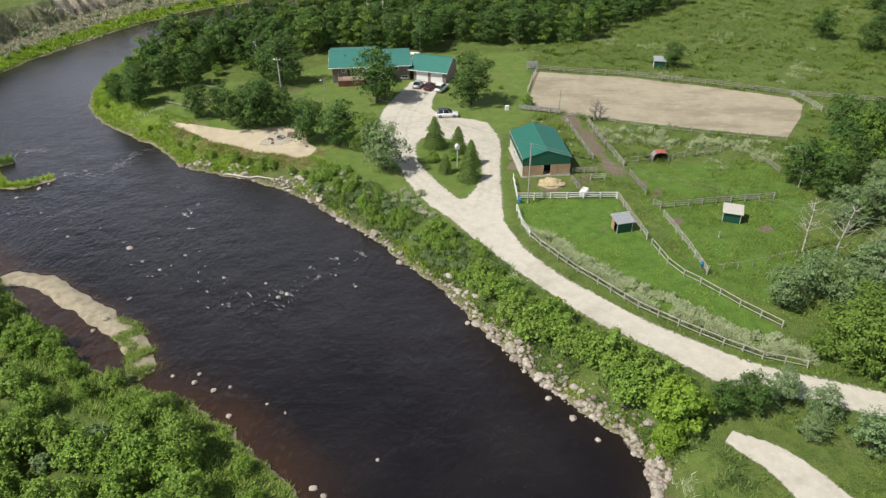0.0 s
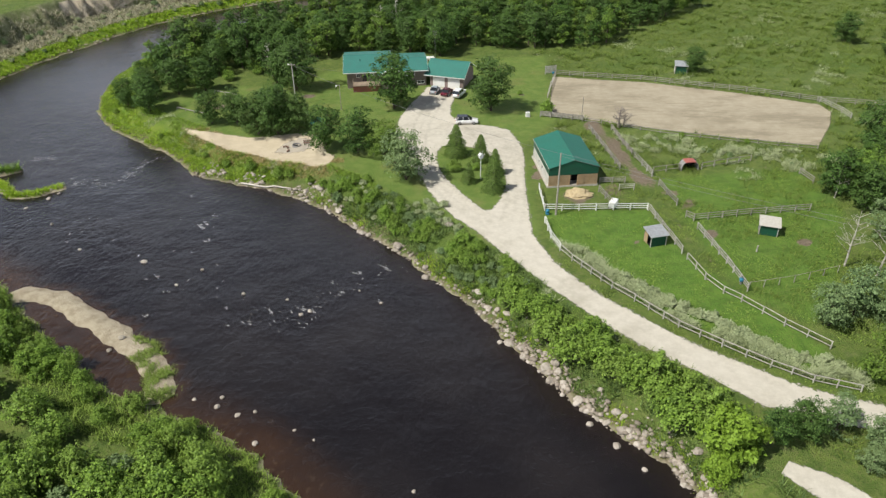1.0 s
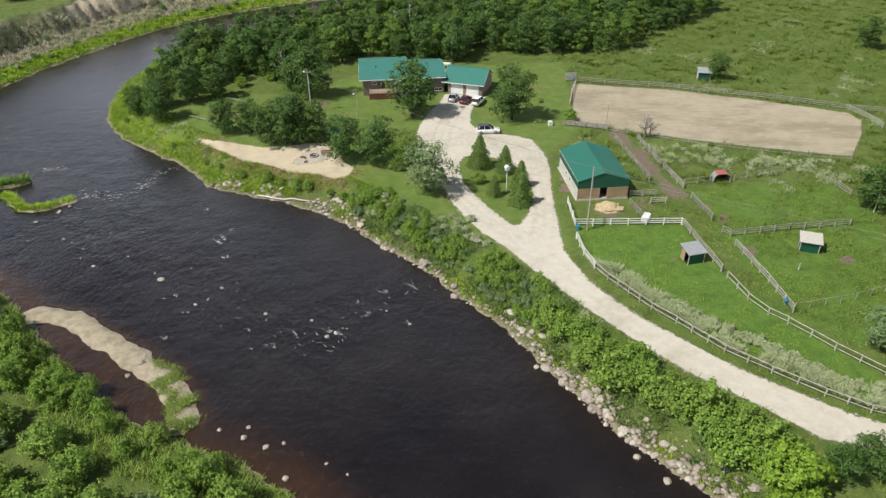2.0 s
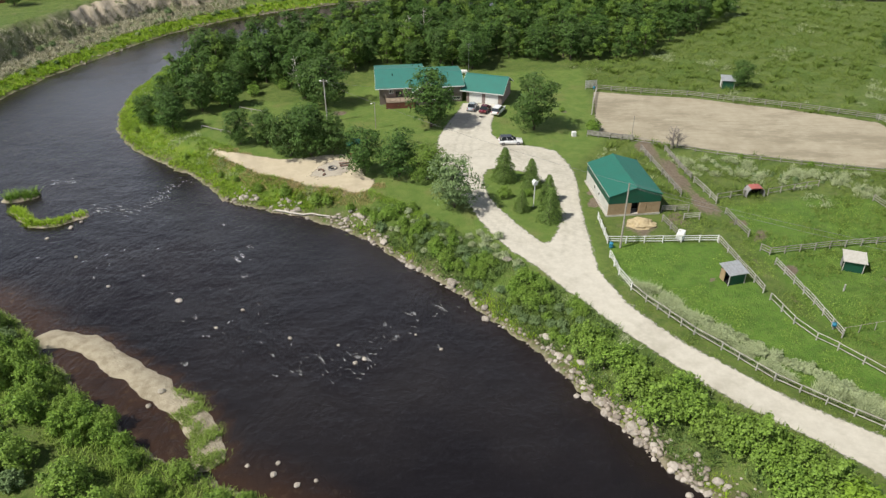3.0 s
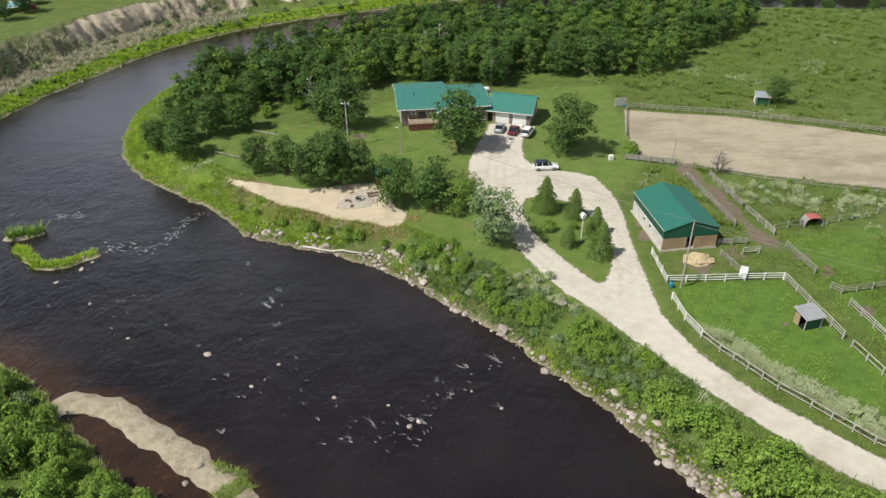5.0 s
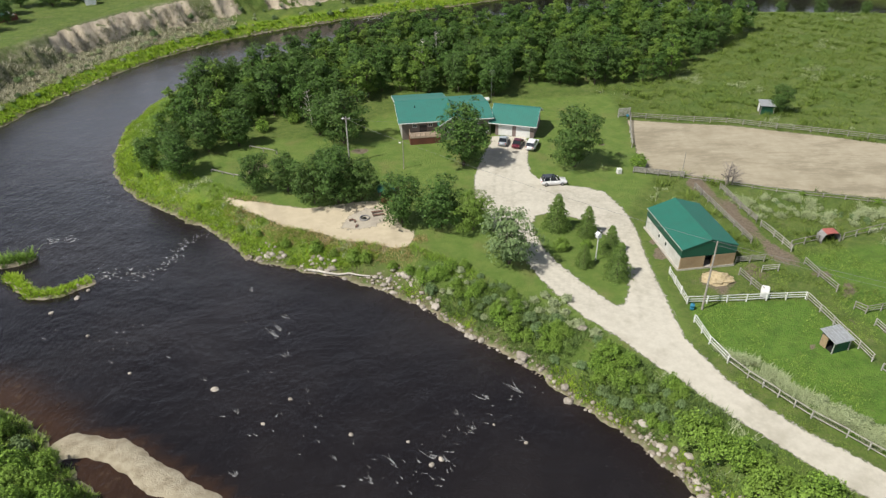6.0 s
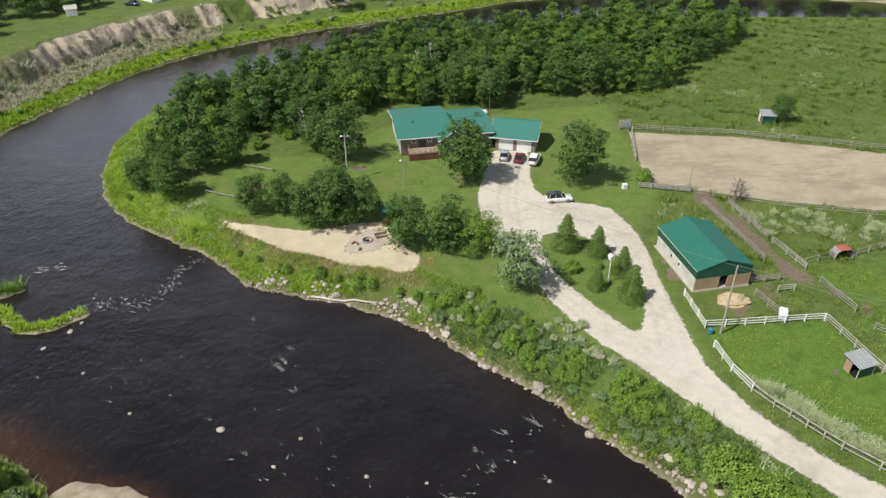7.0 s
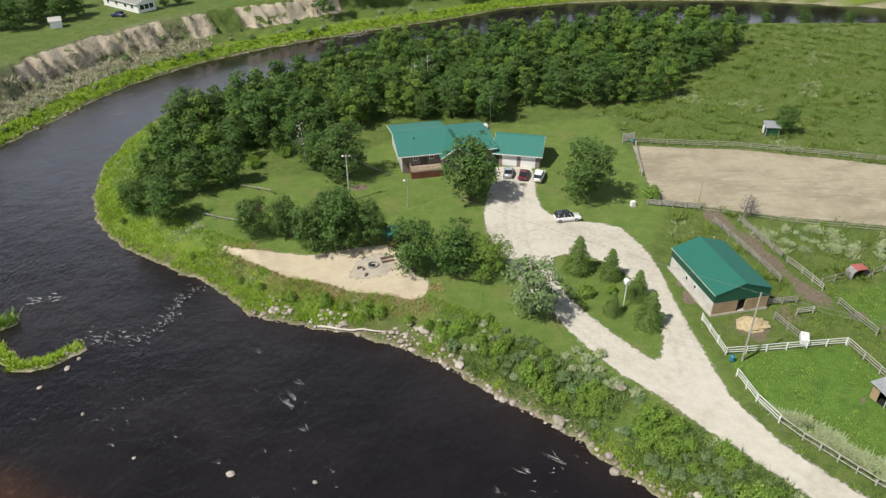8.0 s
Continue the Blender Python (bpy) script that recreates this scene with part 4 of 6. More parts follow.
def clear(X, Y):
    """Off the road, the sand and the arena."""
    k = (road_gap(X, Y) < -0.35) & (to_line(X, Y, [p[:2] for p in TRACK]) > 2.4)
    k &= (to_line(X, Y, [(26.5, 141), (28.5, 131), (30, 121), (31.5, 113)]) > 1.9) & (np.hypot(X - 19, Y - 110.2) > 4.2) & ~inside(X, Y, [(12.5, 112.5), (24, 113), (23.2, 126.5), (11.8, 126)])
    return k & ~inside(X, Y, ARENA) & ~inside(X, Y, BEACH)


def bank_ok(lo, hi, y0=0, y1=400):
    def ok(X, Y):
        d = land(X, Y)[1]
        de = to_line(X, Y, EAST)
        return (d > lo) & (d < hi) & (de < hi + 2) & (Y > y0) & (Y < y1) & clear(X, Y)
    return ok


X, Y = scatter(150000, -90, 32, 46, 212, bank_ok(1.0, 8.5), 11)
k = (Y < 112) & (wob(X, Y, 3, 6) > np.where(Y < 84, 0.15, -0.4))
blades("bank_weeds", X[k], Y[k], BANKWEED, 0.65, 0.06, 6, "tall green weeds covering the river bank", seed=2, cat="weeds")
k = (Y >= 110) & (wob(X, Y, 4.2, 6) + 0.5 * wob(X, Y, 1.6, 2) > -0.15)
blades("bank_grass", X[k], Y[k], LIME, 0.42, 0.05, 6, "short rough grass on the upper river bank", seed=12)
X, Y = scatter(110000, -90, 32, 46, 212, bank_ok(0.2, 5.0), 12)
d = land(X, Y)[1]
k = np.where(Y > 121, wob(X, Y, 4, 3) > -0.55 + 0.3 * np.maximum(d - 3.0, 0), (wob(X, Y, 5, 3) > 0.0) & (d < 2.4))
blades("bank_sedge", X[k], Y[k], BRIGHT, 0.42, 0.05, 6, "bright lime-green sedge along the waterline", seed=3, cat="sedge")
X, Y = scatter(9000, -56, -20, 117, 141, lambda X, Y: (land(X, Y)[1] > 3.0) & ~inside(X, Y, BEACH) & (to_line(X, Y, BEACH[12:]) < 3.6 + wob(X, Y, 2, 2)) & (wob(X, Y, 2.6, 5) > -0.35), 31)
blades("bank_dry_grass", X, Y, DRYGRASS, 0.3, 0.045, 6, "dry golden grass below the sand clearing", seed=14)
X, Y = scatter(60000, -90, 32, 46, 200, bank_ok(2.0, 9.0), 13)
k = wob(X, Y, 3, 8) + 0.4 * wob(X, Y, 1.1, 3) > 0.52
blades("bank_silverweed", X[k], Y[k], SILVER, 0.5, 0.05, 7, "pale silvery weeds among the bank growth", seed=4, cat="weeds")


def west_ok(X, Y):
    d, dw = land(X, Y)[1], to_line(X, Y, WEST)
    return (d > 0.2) & (dw < 7) & (Y < 98)


X, Y = scatter(30000, -95, -8, 34, 98, west_ok, 14)
blades("western_sedge", X, Y, REED, 0.5, 0.05, 7, "fresh green sedge fringing the willow thicket", seed=5, cat="sedge")
X, Y = scatter(60000, -135, 45, 170, 305, lambda X, Y: (land(X, Y)[1] > 0.3) & (to_line(X, Y, FAR) < 15), 15)
d = land(X, Y)[1]
k = d < 5.0
blades("far_sedge", X[k], Y[k], BRIGHT, 0.45, 0.12, 6, "lime-green grass strip under the far bank", seed=6, cat="grass")
k = (d >= 5.0) & (X < -76 + 8 * wob(X, Y, 6, 2))
blades("far_scrub", X[k], Y[k], SCRUB, 0.8, 0.09, 6, "dry grey-beige scrub below the sandy cliff", seed=7, cat="scrub")


def field_ok(X, Y):
    k = clear(X, Y) & (land(X, Y)[1] > 8) & (to_line(X, Y, EAST) > 8)
    for poly in LAWNS + [GROVE, PADDOCK]:
        k &= ~inside(X, Y, poly)
    return k & (X > 10 + 0.05 * Y) & (wob(X, Y, 2.0, 11) > -0.3)


X, Y = scatter(90000, 12, 135, 44, 262, field_ok, 16)
k = wob(X, Y, 6, 1) + 0.6 * wob(X, Y, 2.3, 2) > -0.25 - 0.5 * (Y > 175)
blades("meadow_grass", X[k], Y[k], MEADOW, 0.45, 0.05, 4, "rough meadow grass in uneven clumps", seed=8)
k = (wob(X, Y, 1.9, 3) + 0.8 * wob(X, Y, 0.9, 7) + 0.5 * wob(X, Y, 9, 2) > 0.55) & (Y > 118)
blades("meadow_clumps", X[k], Y[k], MEADOW, 0.95, 0.06, 7, "taller dark clumps in the rough meadow", seed=15)
k = (wob(X, Y, 7, 5) + 0.5 * wob(X, Y, 2.0, 4) > 0.62) & (Y > 115)
blades("pale_meadow_weeds", X[k], Y[k], SILVER, 0.45, 0.045, 6, "pale flowering weeds in the meadow", seed=9, cat="weeds")
X, Y = scatter(26000, 30, 68, 116, 136, lambda X, Y: clear(X, Y) & (np.abs(Y - 131 + (X - 34) * 0.317) < 4.5 + wob(X, Y, 3, 1) * 2) & (wob(X, Y, 2.0, 3) + 0.7 * wob(X, Y, 0.8, 6) > 0.38), 18)
blades("arena_weeds", X, Y, SILVER, 0.55, 0.045, 5, "pale silvery weeds below the riding arena", seed=11, cat="weeds")
X, Y = scatter(40000, 12, 44, 62, 96, lambda X, Y: (np.abs(to_line(X, Y, [(13.2, 93.2), (16.6, 87.0), (21.2, 80.6), (25.5, 75.2), (29.7, 71.4), (34.1, 67.6), (42.5, 63.2)]) - 2.0) < 1.3 + 0.5 * wob(X, Y, 2, 1)) & clear(X, Y), 19)
k = (road_gap(X, Y) < -2.6) & (wob(X, Y, 0.9, 6) + 0.5 * wob(X, Y, 2.6, 2) > -0.15)
blades("fence_weeds", X[k], Y[k], SILVER, 0.6, 0.05, 8, "silvery weeds grown up inside the road fence", seed=13, cat="weeds")
X, Y = scatter(16000, 12, 60, 62, 118, lambda X, Y: clear(X, Y) & (wob(X, Y, 3.4, 6) > 0.1), 17)
blades("paddock_grass", X, Y, REED, 0.2, 0.035, 6, "grazed paddock grass with taller tufts", seed=10)
for line, nm, sd in ((ISLET_A, "islet_reeds", 21), (ISLET_B, "islet_sedge", 22)):
    X, Y = scatter(4000, -92, -70, 112, 132, lambda X, Y: to_line(X, Y, line) < (0.85 if nm == "islet_reeds" else 0.95) + 0.4 * wob(X, Y, 1.2, 2), sd)
    blades(nm, X, Y, WILLOW if nm == "islet_reeds" else BRIGHT, 1.1 if nm == "islet_reeds" else 0.5, 0.08, 6, "green sedge growing on a river islet", seed=sd, cat="sedge")
X, Y = scatter(5000, -48, -34, 64, 82, lambda X, Y: (to_line(X, Y, [(-42.5, 76.8), (-39, 72.5), (-37, 68)]) < 2.4 + wob(X, Y, 1.6, 2)) & (wob(X, Y, 1.4, 1) > -0.15), 23)
blades("bar_weeds", X, Y, REED, 0.35, 0.05, 6, "yellow-green weeds on the gravel bar", seed=24, cat="weeds")

# ---- building helpers ----
def box(bm, x0, x1, y0, y1, z0, z1, mat=0):
    """An upright box between two corners."""
    vs = [bm.verts.new((x, y, z)) for z in (z0, z1) for x, y in ((x0, y0), (x1, y0), (x1, y1), (x0, y1))]
    for f in ((3, 2, 1, 0), (4, 5, 6, 7), (0, 1, 5, 4), (1, 2, 6, 5), (2, 3, 7, 6), (3, 0, 4, 7)):
        bm.faces.new([vs[i] for i in f]).material_index = mat
    return vs


def prism(bm, outline, a, b, axis="y"):
    """A solid from an outline of (u, z) pulled along x or y from a to b."""
    ring = []
    for t in (a, b):
        ring.append([bm.verts.new((u, t, z) if axis == "y" else (t, u, z)) for u, z in outline])
    n = len(outline)
    bm.faces.new(ring[0])
    bm.faces.new(ring[1][::-1])
    for i in range(n):
        bm.faces.new((ring[0][i], ring[1][i], ring[1][(i + 1) % n], ring[0][(i + 1) % n]))
    bmesh.ops.recalc_face_normals(bm, faces=bm.faces)


def bevelled(bm, w=0.02, seg=1):
    bmesh.ops.bevel(bm, geom=bm.edges[:] + bm.verts[:], offset=w, segments=seg, affect="EDGES", clamp_overlap=True)
    return bm


def part(name, bm, mat, parent, label=""):
    o = new(name, bm_mesh(name, bm, mat))
    o.parent = parent
    if label:
        tagged(o, label)
    return o


def boxed(name, parent, mat, x0, x1, y0, y1, z0, z1, bev=0.0, label=""):
    bm = bmesh.new()
    box(bm, x0, x1, y0, y1, z0, z1)
    if bev:
        bevelled(bm, bev)
    return part(name, bm, mat, parent, label)


def thing(name, x, y, turn, label, cat, z=None, group="", kind=""):
    o = tagged(new(name), label, cat, group, kind)
    o.matrix_basis = pose(x, y, h(x, y) if z is None else z, 0, 0, turn)
    return o


def striped(name, c, c2, gap, along, rough=0.45, metal=0.0, strength=0.6):
    """Sheet metal or siding with ribs every gap metres along one object axis."""
    m = Nodes(name, rough, metal)
    tc = m.n("ShaderNodeTexCoord")
    sp = m.n("ShaderNodeSeparateXYZ")
    m.link(tc.outputs["Object"], sp.inputs[0])
    saw = m.math("FRACT", m.math("MULTIPLY", sp.outputs["XYZ".index(along)], 1 / gap))
    rib = m.ramp(saw, 0.82, 0.95)
    f = m.math("MULTIPLY", m.ramp(m.noise(0.7, 5, 0.7), 0.35, 0.7), 0.8)
    col = m.mix(f, c, c2)
    m.color(m.mix(m.math("MULTIPLY", rib, 0.35), col, tuple(v * 0.55 for v in c)))
    m.bump(rib, strength, 0.03)
    return m.mat


ROOF = striped("green_metal_roof", (0.046, 0.195, 0.160), (0.050, 0.172, 0.142), 0.45, "X", 0.5)
ROOF_Y = striped("green_metal_roof_barn", (0.022, 0.150, 0.110), (0.028, 0.130, 0.098), 0.45, "Y", 0.6)
DKGREEN = striped("dark_green_sheet", (0.012, 0.085, 0.05), (0.018, 0.07, 0.045), 0.3, "X", 0.5)
SIDING = striped("brown_siding", (0.20, 0.165, 0.145), (0.15, 0.125, 0.11), 0.18, "Z", 0.7)
PALE = striped("pale_siding", (0.55, 0.53, 0.49), (0.45, 0.43, 0.39), 0.18, "Z", 0.6)
WHITE_SHEET = striped("white_sheet", (0.60, 0.59, 0.55), (0.45, 0.43, 0.38), 0.3, "Y", 0.55)
PLANKS = striped("tan_planks", (0.40, 0.29, 0.17), (0.30, 0.21, 0.12), 0.2, "Z", 0.85)
REDBOARD = striped("redwood_boards", (0.16, 0.06, 0.04), (0.11, 0.045, 0.03), 0.14, "X", 0.8)
WHITE = plain("white_paint", (0.80, 0.80, 0.78), (0.66, 0.65, 0.61), 0.5)
DOORWHITE = plain("garage_white", (0.80, 0.80, 0.78), (0.74, 0.74, 0.72), 0.45, bump=0.05)
GREYWOOD = plain("weathered_rails", (0.36, 0.34, 0.30), (0.22, 0.20, 0.175), 0.9, scale=2)
PALEWOOD = plain("pale_rails", (0.50, 0.48, 0.43), (0.33, 0.31, 0.275), 0.85, scale=2)
DARKWOOD = plain("dark_posts", (0.16, 0.12, 0.09), (0.10, 0.08, 0.06), 0.9)
DECKWOOD = plain("deck_boards", (0.44, 0.34, 0.26), (0.36, 0.28, 0.21), 0.8)
TIN = plain("galvanised_roof", (0.56, 0.58, 0.60), (0.46, 0.47, 0.48), 0.4, 0.5)
PALETIN = plain("whitish_roof", (0.52, 0.50, 0.455), (0.44, 0.42, 0.37), 0.6)
# Near-black: own colour of pipe and ashes, indoor shade on inside sheets.
BLACK = plain("black_and_indoor_shade", (0.02, 0.018, 0.016), (0.012, 0.012, 0.012), 0.9)
CONCRETE = plain("concrete", (0.48, 0.45, 0.40), (0.38, 0.35, 0.30), 0.9)
BRICK = plain("mauve_brick", (0.27, 0.21, 0.19), (0.2, 0.155, 0.14), 0.85, scale=6)
RUST = plain("rust_red", (0.42, 0.13, 0.11), (0.30, 0.10, 0.08), 0.7)
GREYSHEET = plain("grey_sheet", (0.30, 0.29, 0.28), (0.22, 0.21, 0.20), 0.7)
BLUE = plain("blue_plastic", (0.03, 0.22, 0.34), (0.03, 0.17, 0.27), 0.4)
STRAW = plain("straw_sawdust", (0.55, 0.45, 0.28), (0.42, 0.33, 0.19), 0.95, scale=3, bump=0.8, dist=0.1)
POLEWOOD = plain("pole_wood", (0.40, 0.37, 0.32), (0.28, 0.25, 0.21), 0.9)
WIRE = plain("wire", (0.22, 0.22, 0.22), (0.15, 0.15, 0.15), 0.5)
SANDLOG = plain("bleached_log", (0.58, 0.54, 0.47), (0.42, 0.38, 0.32), 0.9)
m = Nodes("window_glass", 0.05)
m.color((0.02, 0.025, 0.03))
m.b.inputs["Specular IOR Level"].default_value = 0.6
GLASS = m.mat
RUBBER = plain("tyre_rubber", (0.02, 0.02, 0.02), (0.03, 0.03, 0.03), 0.85)
ALLOY = plain("alloy_rim", (0.45, 0.45, 0.47), (0.3, 0.3, 0.32), 0.35, 0.9)


def window(parent, x0, x1, z0, z1, y, name="window"):
    """White frame, proud of the wall at y, round a dark pane."""
    bm = bmesh.new()
    w = 0.09
    for a in ((x0, x1, z0, z0 + w), (x0, x1, z1 - w, z1), (x0, x0 + w, z0 + w, z1 - w), (x1 - w, x1, z0 + w, z1 - w), ((x0 + x1) / 2 - 0.03, (x0 + x1) / 2 + 0.03, z0 + w, z1 - w)):
        box(bm, a[0], a[1], y - 0.06, y + 0.02, a[2], a[3])
    o = part(name, bm, WHITE, parent, "white window frame")
    boxed("pane", o, GLASS, x0 + w, x1 - w, y - 0.03, y - 0.01, z0 + w, z1 - w)
    return o


def gable_roof(parent, mat, x0, x1, ya, yb, yr, ze, zr, thick=0.12):
    """Two sloped sheets along x with a ridge at yr, each a part, plus fascia and ridge cap."""
    for a, nm in ((ya, "roof_slope"), (yb, "roof_slope")):
        bm = bmesh.new()
        prism(bm, [(a, ze), (yr, zr), (yr, zr + thick), (a, ze + thick)], x0, x1, "x")
        part(nm, bm, mat, parent)
    bm = bmesh.new()
    prism(bm, [(yr - 0.22, zr + thick - 0.02), (yr, zr + thick + 0.06), (yr + 0.22, zr + thick - 0.02)], x0, x1, "x")
    part("ridge_cap", bm, mat, parent)
    for x in (x0 - 0.03, x1 - 0.02):
        for a in (ya, yb):
            bm = bmesh.new()
            prism(bm, [(a, ze - 0.12), (yr, zr - 0.12), (yr, zr + thick - 0.02), (a, ze + thick - 0.02)], x, x + 0.05, "x")
            part("barge_board", bm, WHITE, parent, "white barge board")
    boxed("gutter", parent, WHITE, x0, x1, ya - 0.1, ya - 0.005, ze - 0.08, ze + 0.08, label="white eave gutter")


def gable_walls(parent, mat_front, mat_side, w, d, ze, zr, yr, t=0.2):
    bm = bmesh.new()
    box(bm, 0, w, 0, t, 0, ze)
    part("front_wall", bm, mat_front, parent)
    bm = bmesh.new()
    box(bm, 0, w, d - t, d, 0, ze)
    part("back_wall", bm, mat_front, parent)
    for x in (0, w - t):
        bm = bmesh.new()
        prism(bm, [(t, 0), (d - t, 0), (d - t, ze), (yr, zr - 0.03), (t, ze)], x, x + t, "x")
        part("side_wall", bm, mat_side, parent)


# ---- house with deck, and the attached garage ----
house = thing("house", -25.2, 163.0, 5, "brown bungalow with a green metal roof and raised deck", "house", 0.0)
gable_walls(house, SIDING, PALE, 10.2, 14.2, 3.75, 5.25, 7.3)
bm = bmesh.new()
prism(bm, [(0, 0), (11.9, 0), (11.9, 3.7), (5.6, 4.72), (0, 3.7)], 10.203, 18.0, "x")
part("east_wing", bm, SIDING, house)
gable_roof(house, ROOF, -0.8, 10.3, -0.7, 15.0, 7.3, 3.72, 5.3)
gable_roof(house, ROOF, 10.35, 18.5, -0.66, 12.6, 5.6, 3.68, 4.75)
for a in ((2.1, 3.0), (5.2, 6.1), (13.6, 15.4)):
    window(house, a[0], a[1], 2.5, 3.3, 0.0)
window(house, 15.9, 17.6, 0.5, 1.2, 0.0)
boxed("patio_door", house, GLASS, 3.5, 4.9, -0.04, 0.0, 1.55, 2.9, label="dark glass deck door")
# entrance gable
bm = bmesh.new()
prism(bm, [(7.6, 0), (13.0, 0), (13.0, 3.5), (10.3, 5.1), (7.6, 3.5)], -1.6, -0.003, "y")
part("entrance_gable", bm, SIDING, house)
for a, b in ((7.0, 10.3), (13.6, 10.3)):
    bm = bmesh.new()
    prism(bm, [(a, 3.25), (b, 5.25), (b, 5.38), (a, 3.38)], -2.2, 7.2, "y")
    part("gable_roof_slope", bm, ROOF_Y, house)
    bm = bmesh.new()
    prism(bm, [(a, 3.1), (b, 5.1), (b, 5.38), (a, 3.38)], -2.26, -2.2, "y")
    part("barge_board", bm, WHITE, house, "white gable edge")
window(house, 8.2, 9.6, 1.7, 2.9, -1.6)
boxed("front_door", house, WHITE, 11.2, 12.1, -1.68, -1.6, 0.9, 2.9, label="white front door")
boxed("chimney_pipe", house, BLACK, 3.0, 3.16, 4.4, 4.56, 4.2, 5.3)
# deck
bm = bmesh.new()
for i in range(19):
    box(bm, 1.3, 7.4, -2.9 + i * 0.152, -2.9 + i * 0.152 + 0.14, 1.42, 1.5)
part("deck_floor", bm, DECKWOOD, house, "weathered wooden deck boards")
boxed("deck_skirt", house, REDBOARD, 1.3, 7.4, -2.84, -2.76, 0, 1.4, label="red-brown board skirting")
boxed("deck_skirt", house, REDBOARD, 1.3, 1.38, -2.75, -0.01, 0, 1.4, label="red-brown board skirting")
boxed("deck_skirt", house, REDBOARD, 7.32, 7.4, -2.75, -0.01, 0, 1.4, label="red-brown board skirting")
for i in range(7):
    boxed("rail_post", house, DECKWOOD, 1.3 + i * 1.0, 1.4 + i * 1.0, -2.9, -2.8, 1.5, 2.45)
for z in (1.7, 2.4):
    boxed("deck_rail", house, DECKWOOD, 1.4, 7.4, -2.88, -2.82, z, z + 0.07)
    boxed("deck_rail", house, DECKWOOD, 1.32, 1.38, -2.75, -0.02, z, z + 0.07)
bm = bmesh.new()
for i in range(40):
    box(bm, 1.45 + i * 0.148, 1.48 + i * 0.148, -2.87, -2.83, 1.78, 2.4)
part("balusters", bm, DECKWOOD, house)

garage = thing("garage", -6.35, 164.2, -19, "garage with two white doors and green metal roof", "garage", 0.0)
gable_walls(garage, BRICK, BRICK, 7.9, 8.0, 2.6, 4.9, 4.1)
gable_roof(garage, ROOF, -1.3, 8.4, -0.55, 8.7, 4.1, 2.6, 4.98)
for x in (0.75, 4.35):
    dr = boxed("garage_door", garage, DOORWHITE, x, x + 2.65, -0.03, 0.0, 0.03, 2.3, label="closed white panel door")
    for i in range(4):
        for j in range(4):
            boxed("panel", dr, DOORWHITE, x + 0.1 + j * 0.63, x + 0.62 + j * 0.63, -0.05, -0.032, 0.12 + i * 0.55, 0.5 + i * 0.55)
    boxed("door_trim", garage, WHITE, x - 0.1, x - 0.005, -0.05, 0.0, 0, 2.4)
    boxed("door_trim", garage, WHITE, x + 2.655, x + 2.75, -0.05, 0.0, 0, 2.4)
tank = thing("propane_tank", -6.6, 182, 0, "white propane tank behind the house", "tank")
bm = bmesh.new()
bmesh.ops.create_uvsphere(bm, u_segments=12, v_segments=8, radius=0.5)
for v in bm.verts:
    v.co = Vector((v.co.x + (0.8 if v.co.x > 0 else -0.8), v.co.y, v.co.z + 0.75))
part("vessel", bm, WHITE, tank)
for x in (-0.7, 0.7):
    boxed("foot", tank, CONCRETE, x - 0.1, x + 0.1, -0.35, 0.35, 0, 0.3)
mast = thing("antenna_mast", -5.2, 180.5, 0, "slim aerial mast behind the house roof", "antenna")
bm = bmesh.new()
tube(bm, (0, 0, 0), (0, 0, 8), 0.05, 0.03)
part("mast", bm, WIRE, mast)
bm = bmesh.new()
for i in range(5):
    tube(bm, (-0.6 + 0.05 * i, 0, 7.9 - 0.2 * i), (0.6 - 0.05 * i, 0, 7.9 - 0.2 * i), 0.02, 0.02, 4)
part("aerial_bars", bm, WIRE, mast)

# ---- barn: a foundation, sheet-clad sides, plank front, green gable and roof ----
barn = thing("barn", 14.1, 113.3, 5.6, "stable barn with green metal roof and plank front", "barn", 0.0)
BW, BL, BE, BR = 8.5, 12.3, 3.5, 4.85
boxed("foundation", barn, CONCRETE, -0.25, BW + 0.1, -0.12, BL + 0.1, -0.1, 0.22)
boxed("west_wall", barn, WHITE_SHEET, 0, 0.18, 0.18, BL - 0.18, 0.22, 2.25, label="whitish ribbed sheet wall")
boxed("west_band", barn, DKGREEN, -0.03, 0.18, 0.0, BL, 2.25, BE, label="dark green upper band")
boxed("east_wall", barn, DKGREEN, BW - 0.18, BW, 0.18, BL - 0.18, 0.22, BE)
boxed("back_wall", barn, DKGREEN, 0, BW, BL - 0.18, BL, 0.22, BE)
for x0, x1 in ((0, 3.75), (4.95, BW)):
    o = boxed("plank_wall", barn, PLANKS, x0, x1, 0.02, 0.18, 0.22, 2.2, label="tan plank wall")
    for i in range(10):
        boxed("plank", o, PLANKS, x0 + 0.02, x1 - 0.02, -0.012, 0.018, 0.23 + i * 0.197, 0.23 + i * 0.197 + 0.185)
boxed("door_leaf", barn, PLANKS, 5.0, 6.1, -0.09, -0.02, 0.25, 2.15, label="open sliding plank door")
# Added black sheet behind the doorway, its colour standing for the barn's inner shade.
boxed("stall_lining", barn, BLACK, 3.3, 5.4, 1.6, 1.7, 0.22, 2.4)
boxed("floor_slab", barn, CONCRETE, 0.18, BW - 0.18, 0.18, BL - 0.18, 0.0, 0.25)
for y in (0.0, BL - 0.18):
    bm = bmesh.new()
    prism(bm, [(0, 2.2 if y == 0 else BE), (BW, 2.2 if y == 0 else BE), (BW, BE), (BW / 2, BR), (0, BE)], y - 0.03, y + 0.15, "y")
    part("gable_wall", bm, DKGREEN, barn, "dark green ribbed gable")
